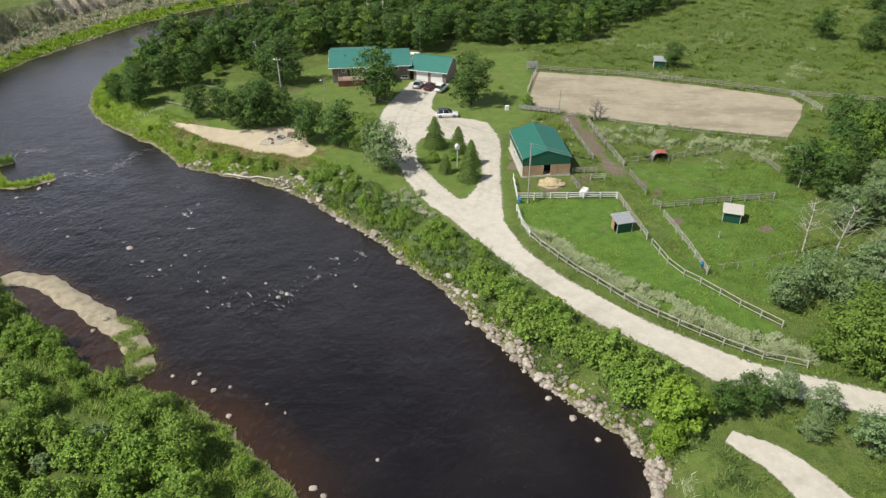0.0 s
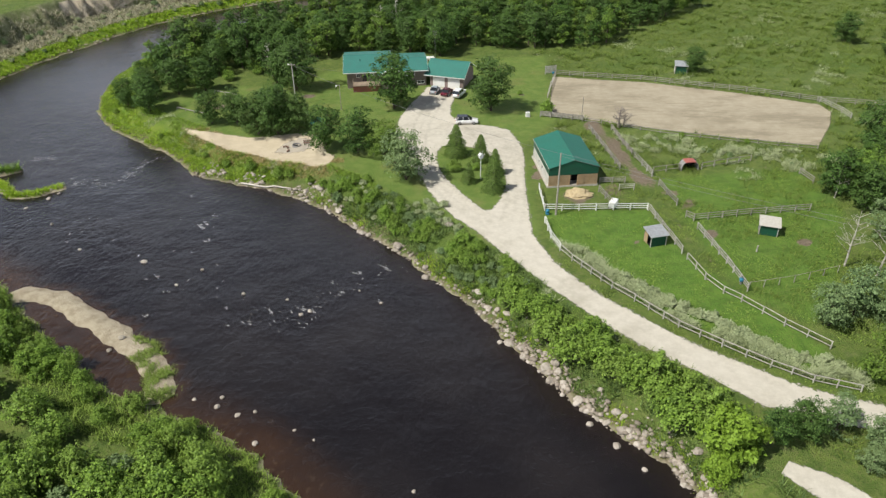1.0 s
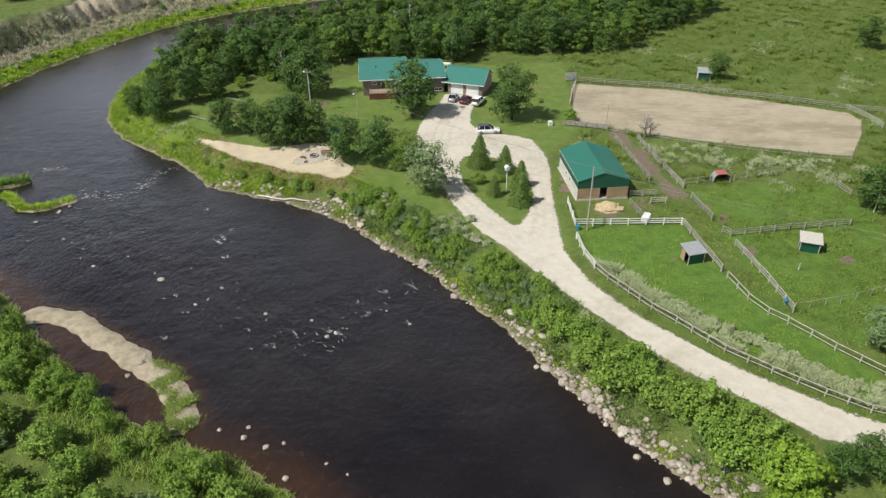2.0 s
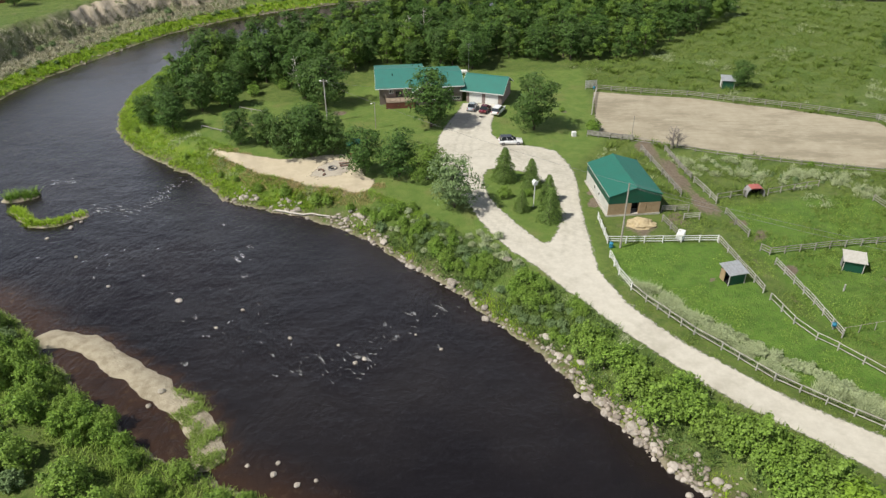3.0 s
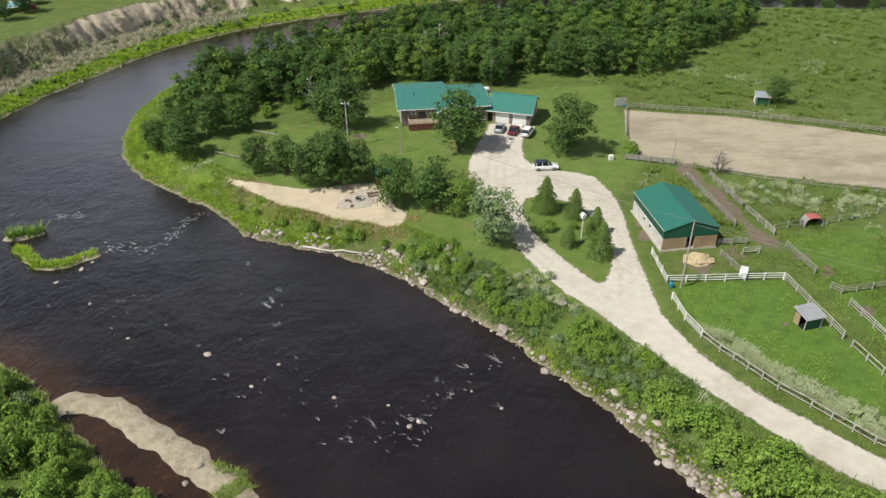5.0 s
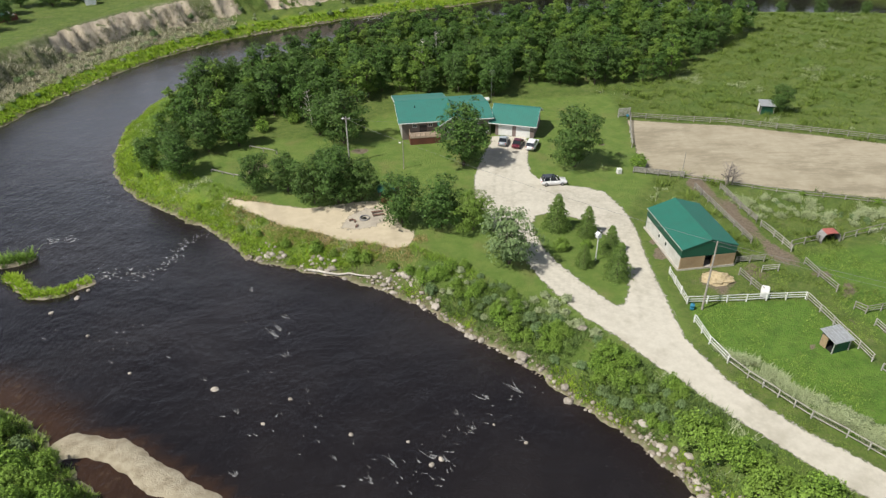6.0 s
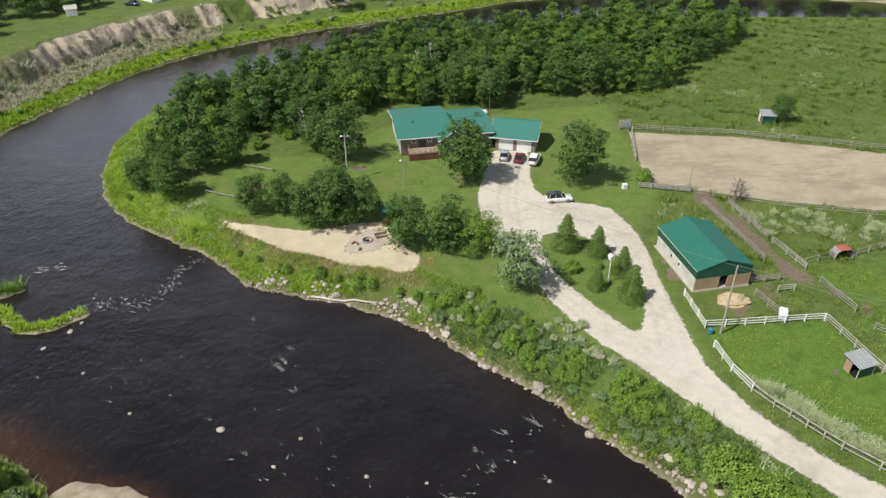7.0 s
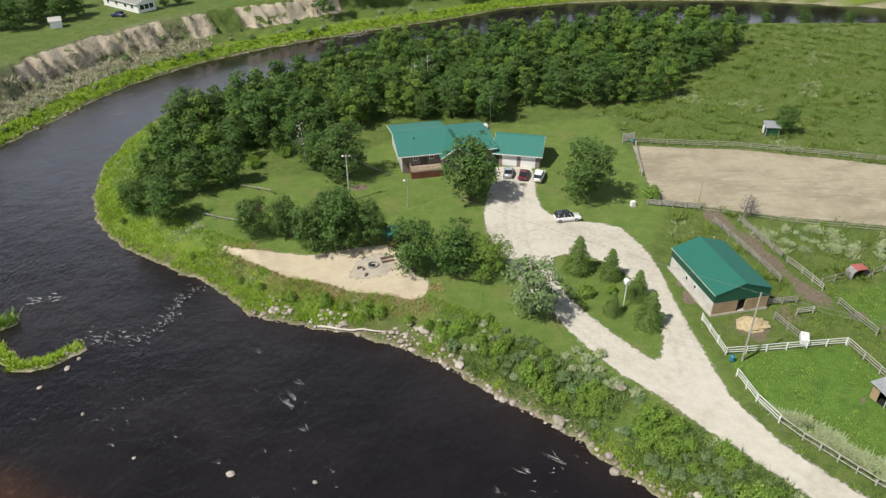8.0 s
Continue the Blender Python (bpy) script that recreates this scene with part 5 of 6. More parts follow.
for a, b in ((-0.12, BW / 2), (BW + 0.12, BW / 2)):
    bm = bmesh.new()
    prism(bm, [(a, BE - 0.03), (b, BR + 0.02), (b, BR + 0.12), (a, BE + 0.07)], -0.14, BL + 0.14, "y")
    part("roof_slope", bm, ROOF_Y, barn)
bm = bmesh.new()
prism(bm, [(BW / 2 - 0.25, BR + 0.07), (BW / 2, BR + 0.17), (BW / 2 + 0.25, BR + 0.07)], -0.15, BL + 0.15, "y")
part("ridge_cap", bm, ROOF_Y, barn)
boxed("eave_trim", barn, PALETIN, -0.16, -0.122, -0.14, BL + 0.14, BE - 0.03, BE + 0.06, label="pale eave trim")
for y in (4.6, 7.0):
    o = boxed("window", barn, WHITE, -0.05, -0.002, y, y + 0.6, 1.2, 1.9, label="small white-framed window")
    boxed("pane", o, GLASS, -0.06, -0.051, y + 0.08, y + 0.52, 1.28, 1.82)
pile = thing("straw_pile", 18.9, 110.8, 0, "heap of golden straw in front of the barn door", "straw heap")
bm = bmesh.new()
bmesh.ops.create_icosphere(bm, subdivisions=4, radius=1)
for v in bm.verts:
    n_ = noise.noise(v.co * 2.1 + Vector((5, 0, 0))) * 0.38 + noise.noise(v.co * 7) * 0.12
    v.co = Vector((v.co.x * 2.3 * (1 + n_), v.co.y * 1.6 * (1 + n_), max(-0.05, v.co.z * 1.15 * (1 + n_) * max(0.2, 1 - 0.5 * math.hypot(v.co.x, v.co.y)))))
part("straw", bm, STRAW, pile)


# ---- sheds ----
def shed(x, y, turn, w, d, hf, hb, roof_mat, wall_mat, side_mat, label):
    """Lean-to shelter: back and side walls, open side, sloped sheet roof on posts."""
    s = thing("shed", x, y, turn, label, "shed")
    boxed("front_wall", s, wall_mat, 0, w, 0, 0.08, 0, hf - 0.1)
    boxed("back_wall", s, wall_mat, 0, w, d - 0.08, d, 0, hb - 0.1)
    boxed("side_wall", s, side_mat, w - 0.08, w, 0.08, d - 0.08, 0, min(hf, hb) - 0.1)
    boxed("side_wall", s, side_mat, 0, 0.08, d * 0.5, d - 0.08, 0, min(hf, hb) - 0.1)
    # Black sheet laid on the floor: the shade under the roof, as colour.
    boxed("lining", s, BLACK, 0.1, w - 0.1, 0.12, d - 0.12, 0.0, 0.06)
    for xx in (0.0, w - 0.12):
        boxed("post", s, PALEWOOD, xx - 0.05, xx + 0.06, -0.11, -0.01, 0, hf)
    bm = bmesh.new()
    prism(bm, [(-0.3, hf), (d + 0.3, hb), (d + 0.3, hb + 0.07), (-0.3, hf + 0.07)], -0.2, w + 0.2, "x")
    part("roof", bm, roof_mat, s, "sloped sheet roof")
    bm = bmesh.new()
    for i in range(7):
        u = -0.15 + i * (w + 0.3) / 6.5
        prism(bm, [(-0.3, hf + 0.07), (d + 0.3, hb + 0.07), (d + 0.3, hb + 0.1), (-0.3, hf + 0.1)], u, u + 0.05, "x")
    part("roof_ribs", bm, roof_mat, s)
    return s


shed(26.6, 93.9, 14, 2.6, 2.1, 1.75, 2.15, TIN, DKGREEN, PLANKS, "small green horse shelter with a galvanised roof")
shed(43.9, 97.3, -20, 2.7, 2.0, 1.7, 2.15, PALETIN, DKGREEN, GREYSHEET, "dark green shelter with a whitish sheet roof")
shed(51.6, 170.3, -12, 2.8, 2.4, 1.9, 2.3, TIN, DKGREEN, WHITE, "green field shelter with tin roof beside a tree")
arch = thing("arched_shelter", 38.4, 118.9, 3, "small arched calf shelter with a red top", "shelter")
for nm, mat, a0, a1 in (("side_sheet", GREYSHEET, 0, 62), ("top_sheet", RUST, 62, 118), ("side_sheet", GREYSHEET, 118, 180)):
    bm = bmesh.new()
    k = 8
    ring = []
    for i in range(k + 1):
        a = radians(a0 + (a1 - a0) * i / k)
        c_, s_ = math.cos(a), math.sin(a)
        u, w_ = abs(c_) ** 0.6 * (1 if c_ > 0 else -1), s_ ** 0.6
        ring.append([bm.verts.new((1.55 + 1.55 * r_ * u, yy, 1.75 * r_ * w_)) for yy in (0, 1.6) for r_ in (1, 0.94)])
    for p_, q_ in zip(ring, ring[1:]):
        for i, j in ((0, 2), (3, 1), (1, 0), (2, 3)):
            bm.faces.new((p_[i], p_[j], q_[j], q_[i]))
    bmesh.ops.recalc_face_normals(bm, faces=bm.faces)
    part(nm, bm, mat, arch)
# Back closed in near-black, so the arch's inner shade sits in the colour.
boxed("back_sheet", arch, BLACK, 0.15, 2.95, 1.5, 1.56, 0, 1.5)
booth = thing("garden_booth", -29.4, 137.0, 8, "small wooden booth with a green roof among the oaks", "booth")
for x in (0, 2.1):
    for y in (0, 1.7):
        boxed("post", booth, DARKWOOD, x, x + 0.12, y, y + 0.12, 0, 2.2)
boxed("counter", booth, plain("cedar", (0.33, 0.16, 0.09), (0.25, 0.12, 0.07), 0.8), 0.12, 2.1, 0.02, 0.1, 0, 1.0)
boxed("back_wall", booth, DKGREEN, 0.12, 2.1, 1.72, 1.8, 0, 2.1)
for a, b in ((-0.35, 1.1), (2.57, 1.1)):
    bm = bmesh.new()
    prism(bm, [(a, 2.15), (b, 2.75), (b, 2.82), (a, 2.22)], -0.4, 2.2, "y")
    part("roof", bm, ROOF_Y, booth)


# ---- fences ----
def fence(pts, mat, label, rails=3, tall=1.25, gap=2.6, post=0.07, rail_h=0.11, group="paddock fences"):
    """Post-and-rail fence along a line: every post and rail its own piece."""
    line = []
    for a, b in zip(pts, pts[1:]):
        k = max(1, round(math.hypot(b[0] - a[0], b[1] - a[1]) / gap))
        line += [(a[0] + (b[0] - a[0]) * i / k, a[1] + (b[1] - a[1]) * i / k) for i in range(k)]
    line.append(pts[-1])
    f = thing("fence", line[0][0], line[0][1], 0, label, "fence", group=group)
    ox, oy, oz = f.matrix_basis.translation
    r = random.Random(int(ox * 10))
    bm = bmesh.new()
    box(bm, -post, post, -post, post, -0.15, tall)
    pm = bm_mesh("post", bm, mat)
    bm = bmesh.new()
    box(bm, 0, 1, -0.025, 0.025, -rail_h / 2, rail_h / 2)
    rm = bm_mesh("rail", bm, mat)
    for x, y in line:
        o = new("post", pm)
        o.parent = f
        o.matrix_basis = Matrix.Translation((x - ox, y - oy, h(x, y) - oz)) @ Euler((r.gauss(0, 0.03), r.gauss(0, 0.03), r.random())).to_matrix().to_4x4()
    for (x0, y0), (x1, y1) in zip(line, line[1:]):
        ln, a = math.hypot(x1 - x0, y1 - y0), math.atan2(y1 - y0, x1 - x0)
        z0, z1 = h(x0, y0) - oz, h(x1, y1) - oz
        nx, ny = -math.sin(a) * (post + 0.03), math.cos(a) * (post + 0.03)
        for i in range(rails):
            z = tall * (0.92 - 0.62 * i / max(1, rails - 1)) + r.gauss(0, 0.02)
            o = new("rail", rm)
            o.parent = f
            o.matrix_basis = Matrix.Translation((x0 - ox + nx, y0 - oy + ny, z0 + z)) @ Matrix.Rotation(a, 4, "Z") @ Matrix.Rotation(-math.atan2(z1 - z0 + r.gauss(0, 0.03), ln), 4, "Y") @ Matrix.Diagonal((ln + 0.06, 1, 1, 1))
    return f


fence([(12.5, 105.3), (29.0, 105.2)], WHITE, "white painted three-rail fence of the barn yard", gap=2.75)
fence([(12.5, 105.3), (12.5, 112.6)], WHITE, "white painted fence beside the driveway", gap=2.4)
fence([(12.0, 101.3), (12.3, 96.8), (13.2, 93.2)], WHITE, "white rail fence beginning beside the driveway fork")
fence([(13.2, 93.2), (14.5, 90.4), (16.6, 87.0), (18.8, 83.6), (21.2, 80.6), (25.5, 75.2), (29.7, 71.4), (34.1, 67.6), (37.9, 64.9), (42.5, 63.2)], PALEWOOD, "long pale weathered rail fence along the gravel road", rails=2, tall=1.15)
fence([(29.1, 105.0), (29.8, 99.4), (30.8, 92.2)], PALEWOOD, "pale weathered rail fence at the paddock side")
fence([(31.1, 90.6), (32.1, 85.5), (33.6, 82.4), (35.3, 80.4), (38.9, 75.3), (42.6, 70.8)], PALEWOOD, "weathered rail fence sagging along the paddock", rails=2, tall=1.15)
fence([(35.1, 98.9), (35.8, 94.2), (36.4, 89.5), (36.9, 82.7)], PALEWOOD, "rail fence with a pale end post")
fence([(34.4, 102.6), (35.3, 101.4), (44.9, 103.1), (54.7, 104.2)], GREYWOOD, "grey rail fence crossing the pasture")
fence([(33.0, 113.6), (33.4, 110.2), (34.1, 106.5)], GREYWOOD, "short grey fence panel beside the lane")
fence([(25.4, 137.8), (26.3, 130.7), (27.1, 124.9), (27.7, 119.8)], GREYWOOD, "grey rail fence along the dirt lane", rails=4)
fence([(29.8, 137.4), (30.5, 130.5), (31.3, 126.0)], GREYWOOD, "grey rail fence facing the dirt lane", rails=4)
fence([(31.4, 124.6), (32.0, 121.3), (32.7, 117)], PALEWOOD, "pale rail fence panel in the lane")
fence([(23.1, 114.6), (27.5, 114.8)], GREYWOOD, "grey rail fence beside the barn", rails=4)
fence([(25.9, 112.0), (28.4, 112.1)], PALEWOOD, "short pale rail panel in the yard")
fence([(22.4, 111.6), (23.6, 106.6)], GREYWOOD, "narrow grey rail gate in the yard")
fence([(58.6, 117.2), (59.3, 113.4)], GREYWOOD, "short grey fence panel by the trees")
fence([(33.2, 118.2), (38.2, 119.6)], GREYWOOD, "grey rails beside the arched shelter", rails=2)
fence([(42.2, 119.6), (52, 122.5)], GREYWOOD, "low grey rails beyond the arched shelter", rails=2)
fence([(37.2, 83.2), (44, 84.6), (51, 86.8)], GREYWOOD, "thin wire-and-post fence over the pasture", rails=1, post=0.04, rail_h=0.03)
fence([(23.4, 170.6), (42.5, 165.9), (60.6, 158.8), (77.2, 151.6)], GREYWOOD, "dark weathered rails on the arena's long side", rails=3, gap=3.4)
fence([(77.2, 151.6), (95, 146.5), (112, 141)], GREYWOOD, "weathered rails running on past the arena", rails=3, gap=3.4)
fence([(77.4, 151.2), (79.2, 145), (79.4, 141.5)], PALEWOOD, "grey rails round the arena corner", rails=3)
fence([(16.6, 144.9), (24.9, 142.0)], GREYWOOD, "dark board fence at the arena corner", rails=4, gap=2.0, rail_h=0.2)
fence([(24.9, 142.0), (31.9, 138.8), (42.8, 134.2), (52.8, 131.0), (66.4, 127.4)], GREYWOOD, "low edging rails of the arena", rails=2, tall=0.8, gap=3.4)
fence([(23.4, 170.6), (21.2, 163), (19.6, 156)], PALEWOOD, "pale rails at the arena's short side", rails=3)
fence([(-60.7, 151.4), (-54, 147.9)], GREYWOOD, "low grey lawn rail under the oaks", rails=1, tall=0.5, rail_h=0.22)
fence([(-55.2, 161.2), (-49.6, 158.2)], GREYWOOD, "low grey lawn rail with a post", rails=1, tall=0.7, rail_h=0.2)
gate = thing("arena_gate", 20.9, 171.0, 10, "tall pale wooden gate panel beside the arena", "gate")
for x in (0, 2.6):
    boxed("post", gate, PALEWOOD, x, x + 0.14, 0, 0.14, 0, 2.1)
for i in range(6):
    boxed("board", gate, PALEWOOD, 0.142, 2.598, 0.03, 0.08, 0.3 + i * 0.3, 0.52 + i * 0.3)


# ---- poles, wires, lamp ----
def pole(x, y, tall, label, lamp=False, arm=False, mat=None):
    p = thing("utility_pole", x, y, 0, label, "pole")
    bm = bmesh.new()
    tube(bm, (0, 0, -0.2), (0, 0, tall), 0.16 if tall > 7 else 0.09, 0.10 if tall > 7 else 0.06, 8)
    part("shaft", bm, mat or POLEWOOD, p)
    if arm:
        boxed("cross_arm", p, POLEWOOD, -0.75, 0.75, -0.06, 0.06, tall - 0.5, tall - 0.36)
        for x_ in (-0.6, 0, 0.6):
            boxed("insulator", p, WHITE, x_ - 0.05, x_ + 0.05, -0.05, 0.05, tall - 0.355, tall - 0.2)
    if lamp:
        bm = bmesh.new()
        tube(bm, (0, 0, tall - 0.3), (-0.5, -0.5, tall - 0.05), 0.03, 0.03, 6)
        part("lamp_arm", bm, WIRE, p)
        bm = bmesh.new()
        bmesh.ops.create_uvsphere(bm, u_segments=10, v_segments=6, radius=0.22)
        for v in bm.verts:
            v.co = Vector((v.co.x - 0.55, v.co.y - 0.55, v.co.z * 0.6 + tall - 0.1))
        part("lamp_head", bm, WHITE, p, "white yard lamp head")
    return p


pole(14.1, 104.0, 10.8, "tall grey wooden power pole at the barn yard", arm=False)
pole(-35.4, 153.4, 9.2, "pale power pole with a yard lamp on the lawn", lamp=True, arm=True, mat=PALEWOOD)
pole(-25.2, 149.8, 5.6, "thin lamp post on the lawn before the deck", lamp=True, mat=POLEWOOD)
pole(24.7, 142.4, 5.0, "slim grey post at the arena corner")
pole(78, 70, 10.5, "far power pole among the trees", arm=True)


def wire(a, b, sag):
    bm = bmesh.new()
    a, b = Vector(a), Vector(b)
    pts = [a.lerp(b, i / 14) - Vector((0, 0, 4 * sag * (i / 14) * (1 - i / 14))) for i in range(15)]
    ring = [[bm.verts.new(p_ + Vector((0, 0.02 * dy, 0.02 * dz))) for dy, dz in ((1, 0), (0, 1), (-1, 0), (0, -1))] for p_ in pts]
    for u, w in zip(ring, ring[1:]):
        for i in range(4):
            bm.faces.new((u[i], u[(i + 1) % 4], w[(i + 1) % 4], w[i]))
    return tagged(new("power_line", bm_mesh("power_line", bm, WIRE)), "thin grey overhead power line between poles", "cable", "power lines")


wire((14.1, 104, 10.7), (78, 70, 10.3), 1.0)
wire((14.1, 104, 10.2), (78, 70, 9.7), 1.2)
wire((14.1, 104, 10.6), (-25.2, 149.8, 5.5), 0.6)
wire((-25.2, 149.8, 5.5), (-35.4, 153.4, 8.9), 0.3)
wire((-35.4, 153.4, 8.9), (-22, 164, 3.5), 0.4)

martin = thing("bird_house_pole", 2.75, 116.9, 20, "white pole with a white bird house and perches", "bird house")
bm = bmesh.new()
tube(bm, (0, 0, -0.1), (0, 0, 4.0), 0.09, 0.07, 8)
part("pole", bm, WHITE, martin)
bm = bmesh.new()
box(bm, -0.32, 0.32, -0.28, 0.28, 4.0, 4.55)
part("house_box", bm, WHITE, martin)
bm = bmesh.new()
prism(bm, [(-0.42, 4.55), (0.42, 4.55), (0, 4.9)], -0.36, 0.36, "y")
part("roof", bm, WHITE, martin)
bm = bmesh.new()
for sx in (-1, 1):
    tube(bm, (0.2 * sx, 0, 4.3), (0.75 * sx, 0, 4.65), 0.025, 0.025, 5)
    tube(bm, (0.15 * sx, 0, 4.6), (0.35 * sx, 0, 5.3), 0.025, 0.02, 5)
part("perches", bm, WHITE, martin)


# ---- vehicles ----
def car(x, y, turn, paint_mat, label, ln=4.5, wd=1.8, ht=1.6, suv=True, top=None):
    """Lofted body with glasshouse, wheels, lamps; the nose towards +x."""
    c = thing("car", x, y, turn, label, "car", group="parked cars")
    c.matrix_basis = c.matrix_basis @ Matrix.Translation((0, 0, 0.1))
    L_, W_ = ln / 2, wd / 2
    belt, roofz = ht * 0.58, ht
    bm = bmesh.new()
    prof = [(-L_, 0.45, belt * 0.92), (-L_ + 0.12, 0.28, belt), (-L_ * 0.55, 0.22, belt), (0.0, 0.22, belt), (L_ * 0.42, 0.22, belt * 0.98), (L_ * 0.8, 0.25, belt * 0.86), (L_ - 0.08, 0.3, belt * 0.74), (L_, 0.42, belt * 0.6)]
    rings = []
    for px, z0, z1 in prof:
        w = W_ * (1 - 0.12 * (abs(px) / L_) ** 4)
        rings.append([bm.verts.new((px, sy * w * k, z)) for sy, k, z in ((-1, 0.92, z0), (-1, 1.0, z0 + 0.18), (-1, 1.0, (z0 + z1) / 2 + 0.1), (-1, 0.9, z1), (1, 0.9, z1), (1, 1.0, (z0 + z1) / 2 + 0.1), (1, 1.0, z0 + 0.18), (1, 0.92, z0))])
    for a, b in zip(rings, rings[1:]):
        for i in range(8):
            bm.faces.new((a[i], a[(i + 1) % 8], b[(i + 1) % 8], b[i]))
    bm.faces.new(rings[0])
    bm.faces.new(rings[-1][::-1])
    bmesh.ops.recalc_face_normals(bm, faces=bm.faces)
    for f in bm.faces:
        f.smooth = True
    part("body", bm, paint_mat, c)
    back = -L_ * (0.93 if suv else 0.72)
    gl = [(back, belt - 0.02, 0.9), (back + (0.28 if suv else 0.6), roofz - 0.1, 0.72), (L_ * 0.05, roofz - 0.05, 0.74), (L_ * 0.48, belt - 0.03, 0.88)]
    bm = bmesh.new()
    lo = [bm.verts.new((px, s * W_ * 0.88, belt - 0.02)) for px in (gl[0][0], gl[3][0]) for s in (-1, 1)]
    hi = [bm.verts.new((px, s * W_ * 0.73, z)) for px, z in ((gl[1][0], roofz - 0.06), (gl[2][0], roofz - 0.06)) for s in (-1, 1)]
    for q in ((0, 1, 5, 4), (1, 3, 7, 5), (3, 2, 6, 7), (2, 0, 4, 6)):
        bm.faces.new([(lo + hi)[i] for i in q])
    bm.faces.new([hi[i] for i in (0, 1, 3, 2)])
    bmesh.ops.recalc_face_normals(bm, faces=bm.faces)
    part("glasshouse", bm, GLASS, c, "dark car glass")
    bm = bmesh.new()
    box(bm, gl[1][0] - 0.05, gl[2][0] + 0.05, -W_ * 0.75, W_ * 0.75, roofz - 0.07, roofz)
    bevelled(bm, 0.03, 2)
    part("roof", bm, top or paint_mat, c)
    for k, px in enumerate((gl[1][0] + 0.15, (gl[1][0] + gl[2][0]) / 2 + 0.1, gl[2][0] + 0.02)):
        for s in (-1, 1):
            bm = bmesh.new()
            dx = (-0.22, 0, 0.55)[k]
            tube(bm, (px + dx, s * W_ * 0.885, belt - 0.03), (px, s * W_ * 0.745, roofz - 0.05), 0.045, 0.04, 4)
            part("pillar", bm, paint_mat, c)
    for px in (-L_ * 0.62, L_ * 0.62):
        for s in (-1, 1):
            bm = bmesh.new()
            tube(bm, (px, s * (W_ - 0.2), 0.31), (px, s * (W_ + 0.02), 0.31), 0.33, 0.33, 14)
            bmesh.ops.holes_fill(bm, edges=bm.edges)
            wl = part("wheel", bm, RUBBER, c)
            bm = bmesh.new()
            tube(bm, (px, s * (W_ + 0.021), 0.31), (px, s * (W_ + 0.03), 0.31), 0.21, 0.18, 12)
            bmesh.ops.holes_fill(bm, edges=bm.edges)
            part("rim", bm, ALLOY, wl)
    for s in (-1, 1):
        boxed("headlight", c, WHITE, L_ - 0.2, L_ - 0.02, s * W_ * 0.7 - 0.16, s * W_ * 0.7 + 0.16, belt * 0.66, belt * 0.8, 0.03)
        boxed("tail_light", c, RUST, -L_ - 0.02, -L_ + 0.12, s * W_ * 0.72 - 0.12, s * W_ * 0.72 + 0.12, belt * 0.72, belt * 1.0, 0.03)
        boxed("mirror", c, paint_mat, L_ * 0.36, L_ * 0.42, s * (W_ + 0.02) - 0.1, s * (W_ + 0.02) + 0.1, belt, belt + 0.14, 0.03)
    return c


def car_paint(name, c, metal=0.0):
    m = Nodes(name, 0.25, metal)
    m.color(m.mix(m.ramp(m.noise(2.0, 4), 0.4, 0.7), c, tuple(v * 0.9 for v in c)))
    m.b.inputs["Coat Weight"].default_value = 0.6
    m.b.inputs["Coat Roughness"].default_value = 0.08
    return m.mat


SILVER_PAINT = car_paint("silver_paint", (0.50, 0.54, 0.58), 0.3)
RED_PAINT = car_paint("dark_red_paint", (0.13, 0.014, 0.03))
WHITE_PAINT = car_paint("white_car_paint", (0.78, 0.78, 0.78))
BLUE_PAINT = car_paint("dark_blue_paint", (0.02, 0.03, 0.08))
car(-5.3, 159.8, 76, SILVER_PAINT, "pale silver hatchback parked before the garage", 4.1, 1.75, 1.5, False)
car(-2.6, 158.4, 68, RED_PAINT, "dark red hatchback parked before the garage", 4.2, 1.75, 1.5, False)
car(0.1, 157.4, 66, WHITE_PAINT, "white estate car parked beside the lawn", 4.6, 1.85, 1.7)
car(1.2, 141.6, 2, WHITE_PAINT, "silver-white crossover with a black glass roof on the driveway", 4.6, 1.85, 1.65, True, GLASS)
car(-101, 262.5, 160, BLUE_PAINT, "dark blue car beside the white house", 4.5, 1.8, 1.5, False)

# ---- small things ----
fire = thing("fire_pit", -32.0, 132.6, 0, "round metal fire ring on a patch of ash gravel", "fire pit")
bm = bmesh.new()
for a0, a1, z0, z1 in ((0.85, 0.85, 0, 0.4), (0.85, 0.72, 0.4, 0.4), (0.72, 0.72, 0.4, 0.05)):
    lo = [bm.verts.new((a0 * math.cos(i * 0.3927), a0 * math.sin(i * 0.3927), z0)) for i in range(16)]
    hi = [bm.verts.new((a1 * math.cos(i * 0.3927), a1 * math.sin(i * 0.3927), z1)) for i in range(16)]
    for i in range(16):
        bm.faces.new((lo[i], lo[(i + 1) % 16], hi[(i + 1) % 16], hi[i]))
part("ring", bm, GREYSHEET, fire)
bm = bmesh.new()
tube(bm, (0, 0, 0.0), (0, 0, 0.14), 0.7, 0.5, 14)
bmesh.ops.holes_fill(bm, edges=bm.edges)
part("ashes", bm, BLACK, fire)
patch("fire_gravel", [(-35.6, 130.6), (-33, 129.2), (-30, 129.8), (-28.6, 132.2), (-29.4, 134.6), (-32, 135.6), (-34.6, 134)], surface("fire_pit_gravel", (0.46, 0.41, 0.33), (0.38, 0.34, 0.28), (0.27, 0.24, 0.2), 1.0, 0.9), 0.10, "grey gravel trodden round the fire pit", "gravel")
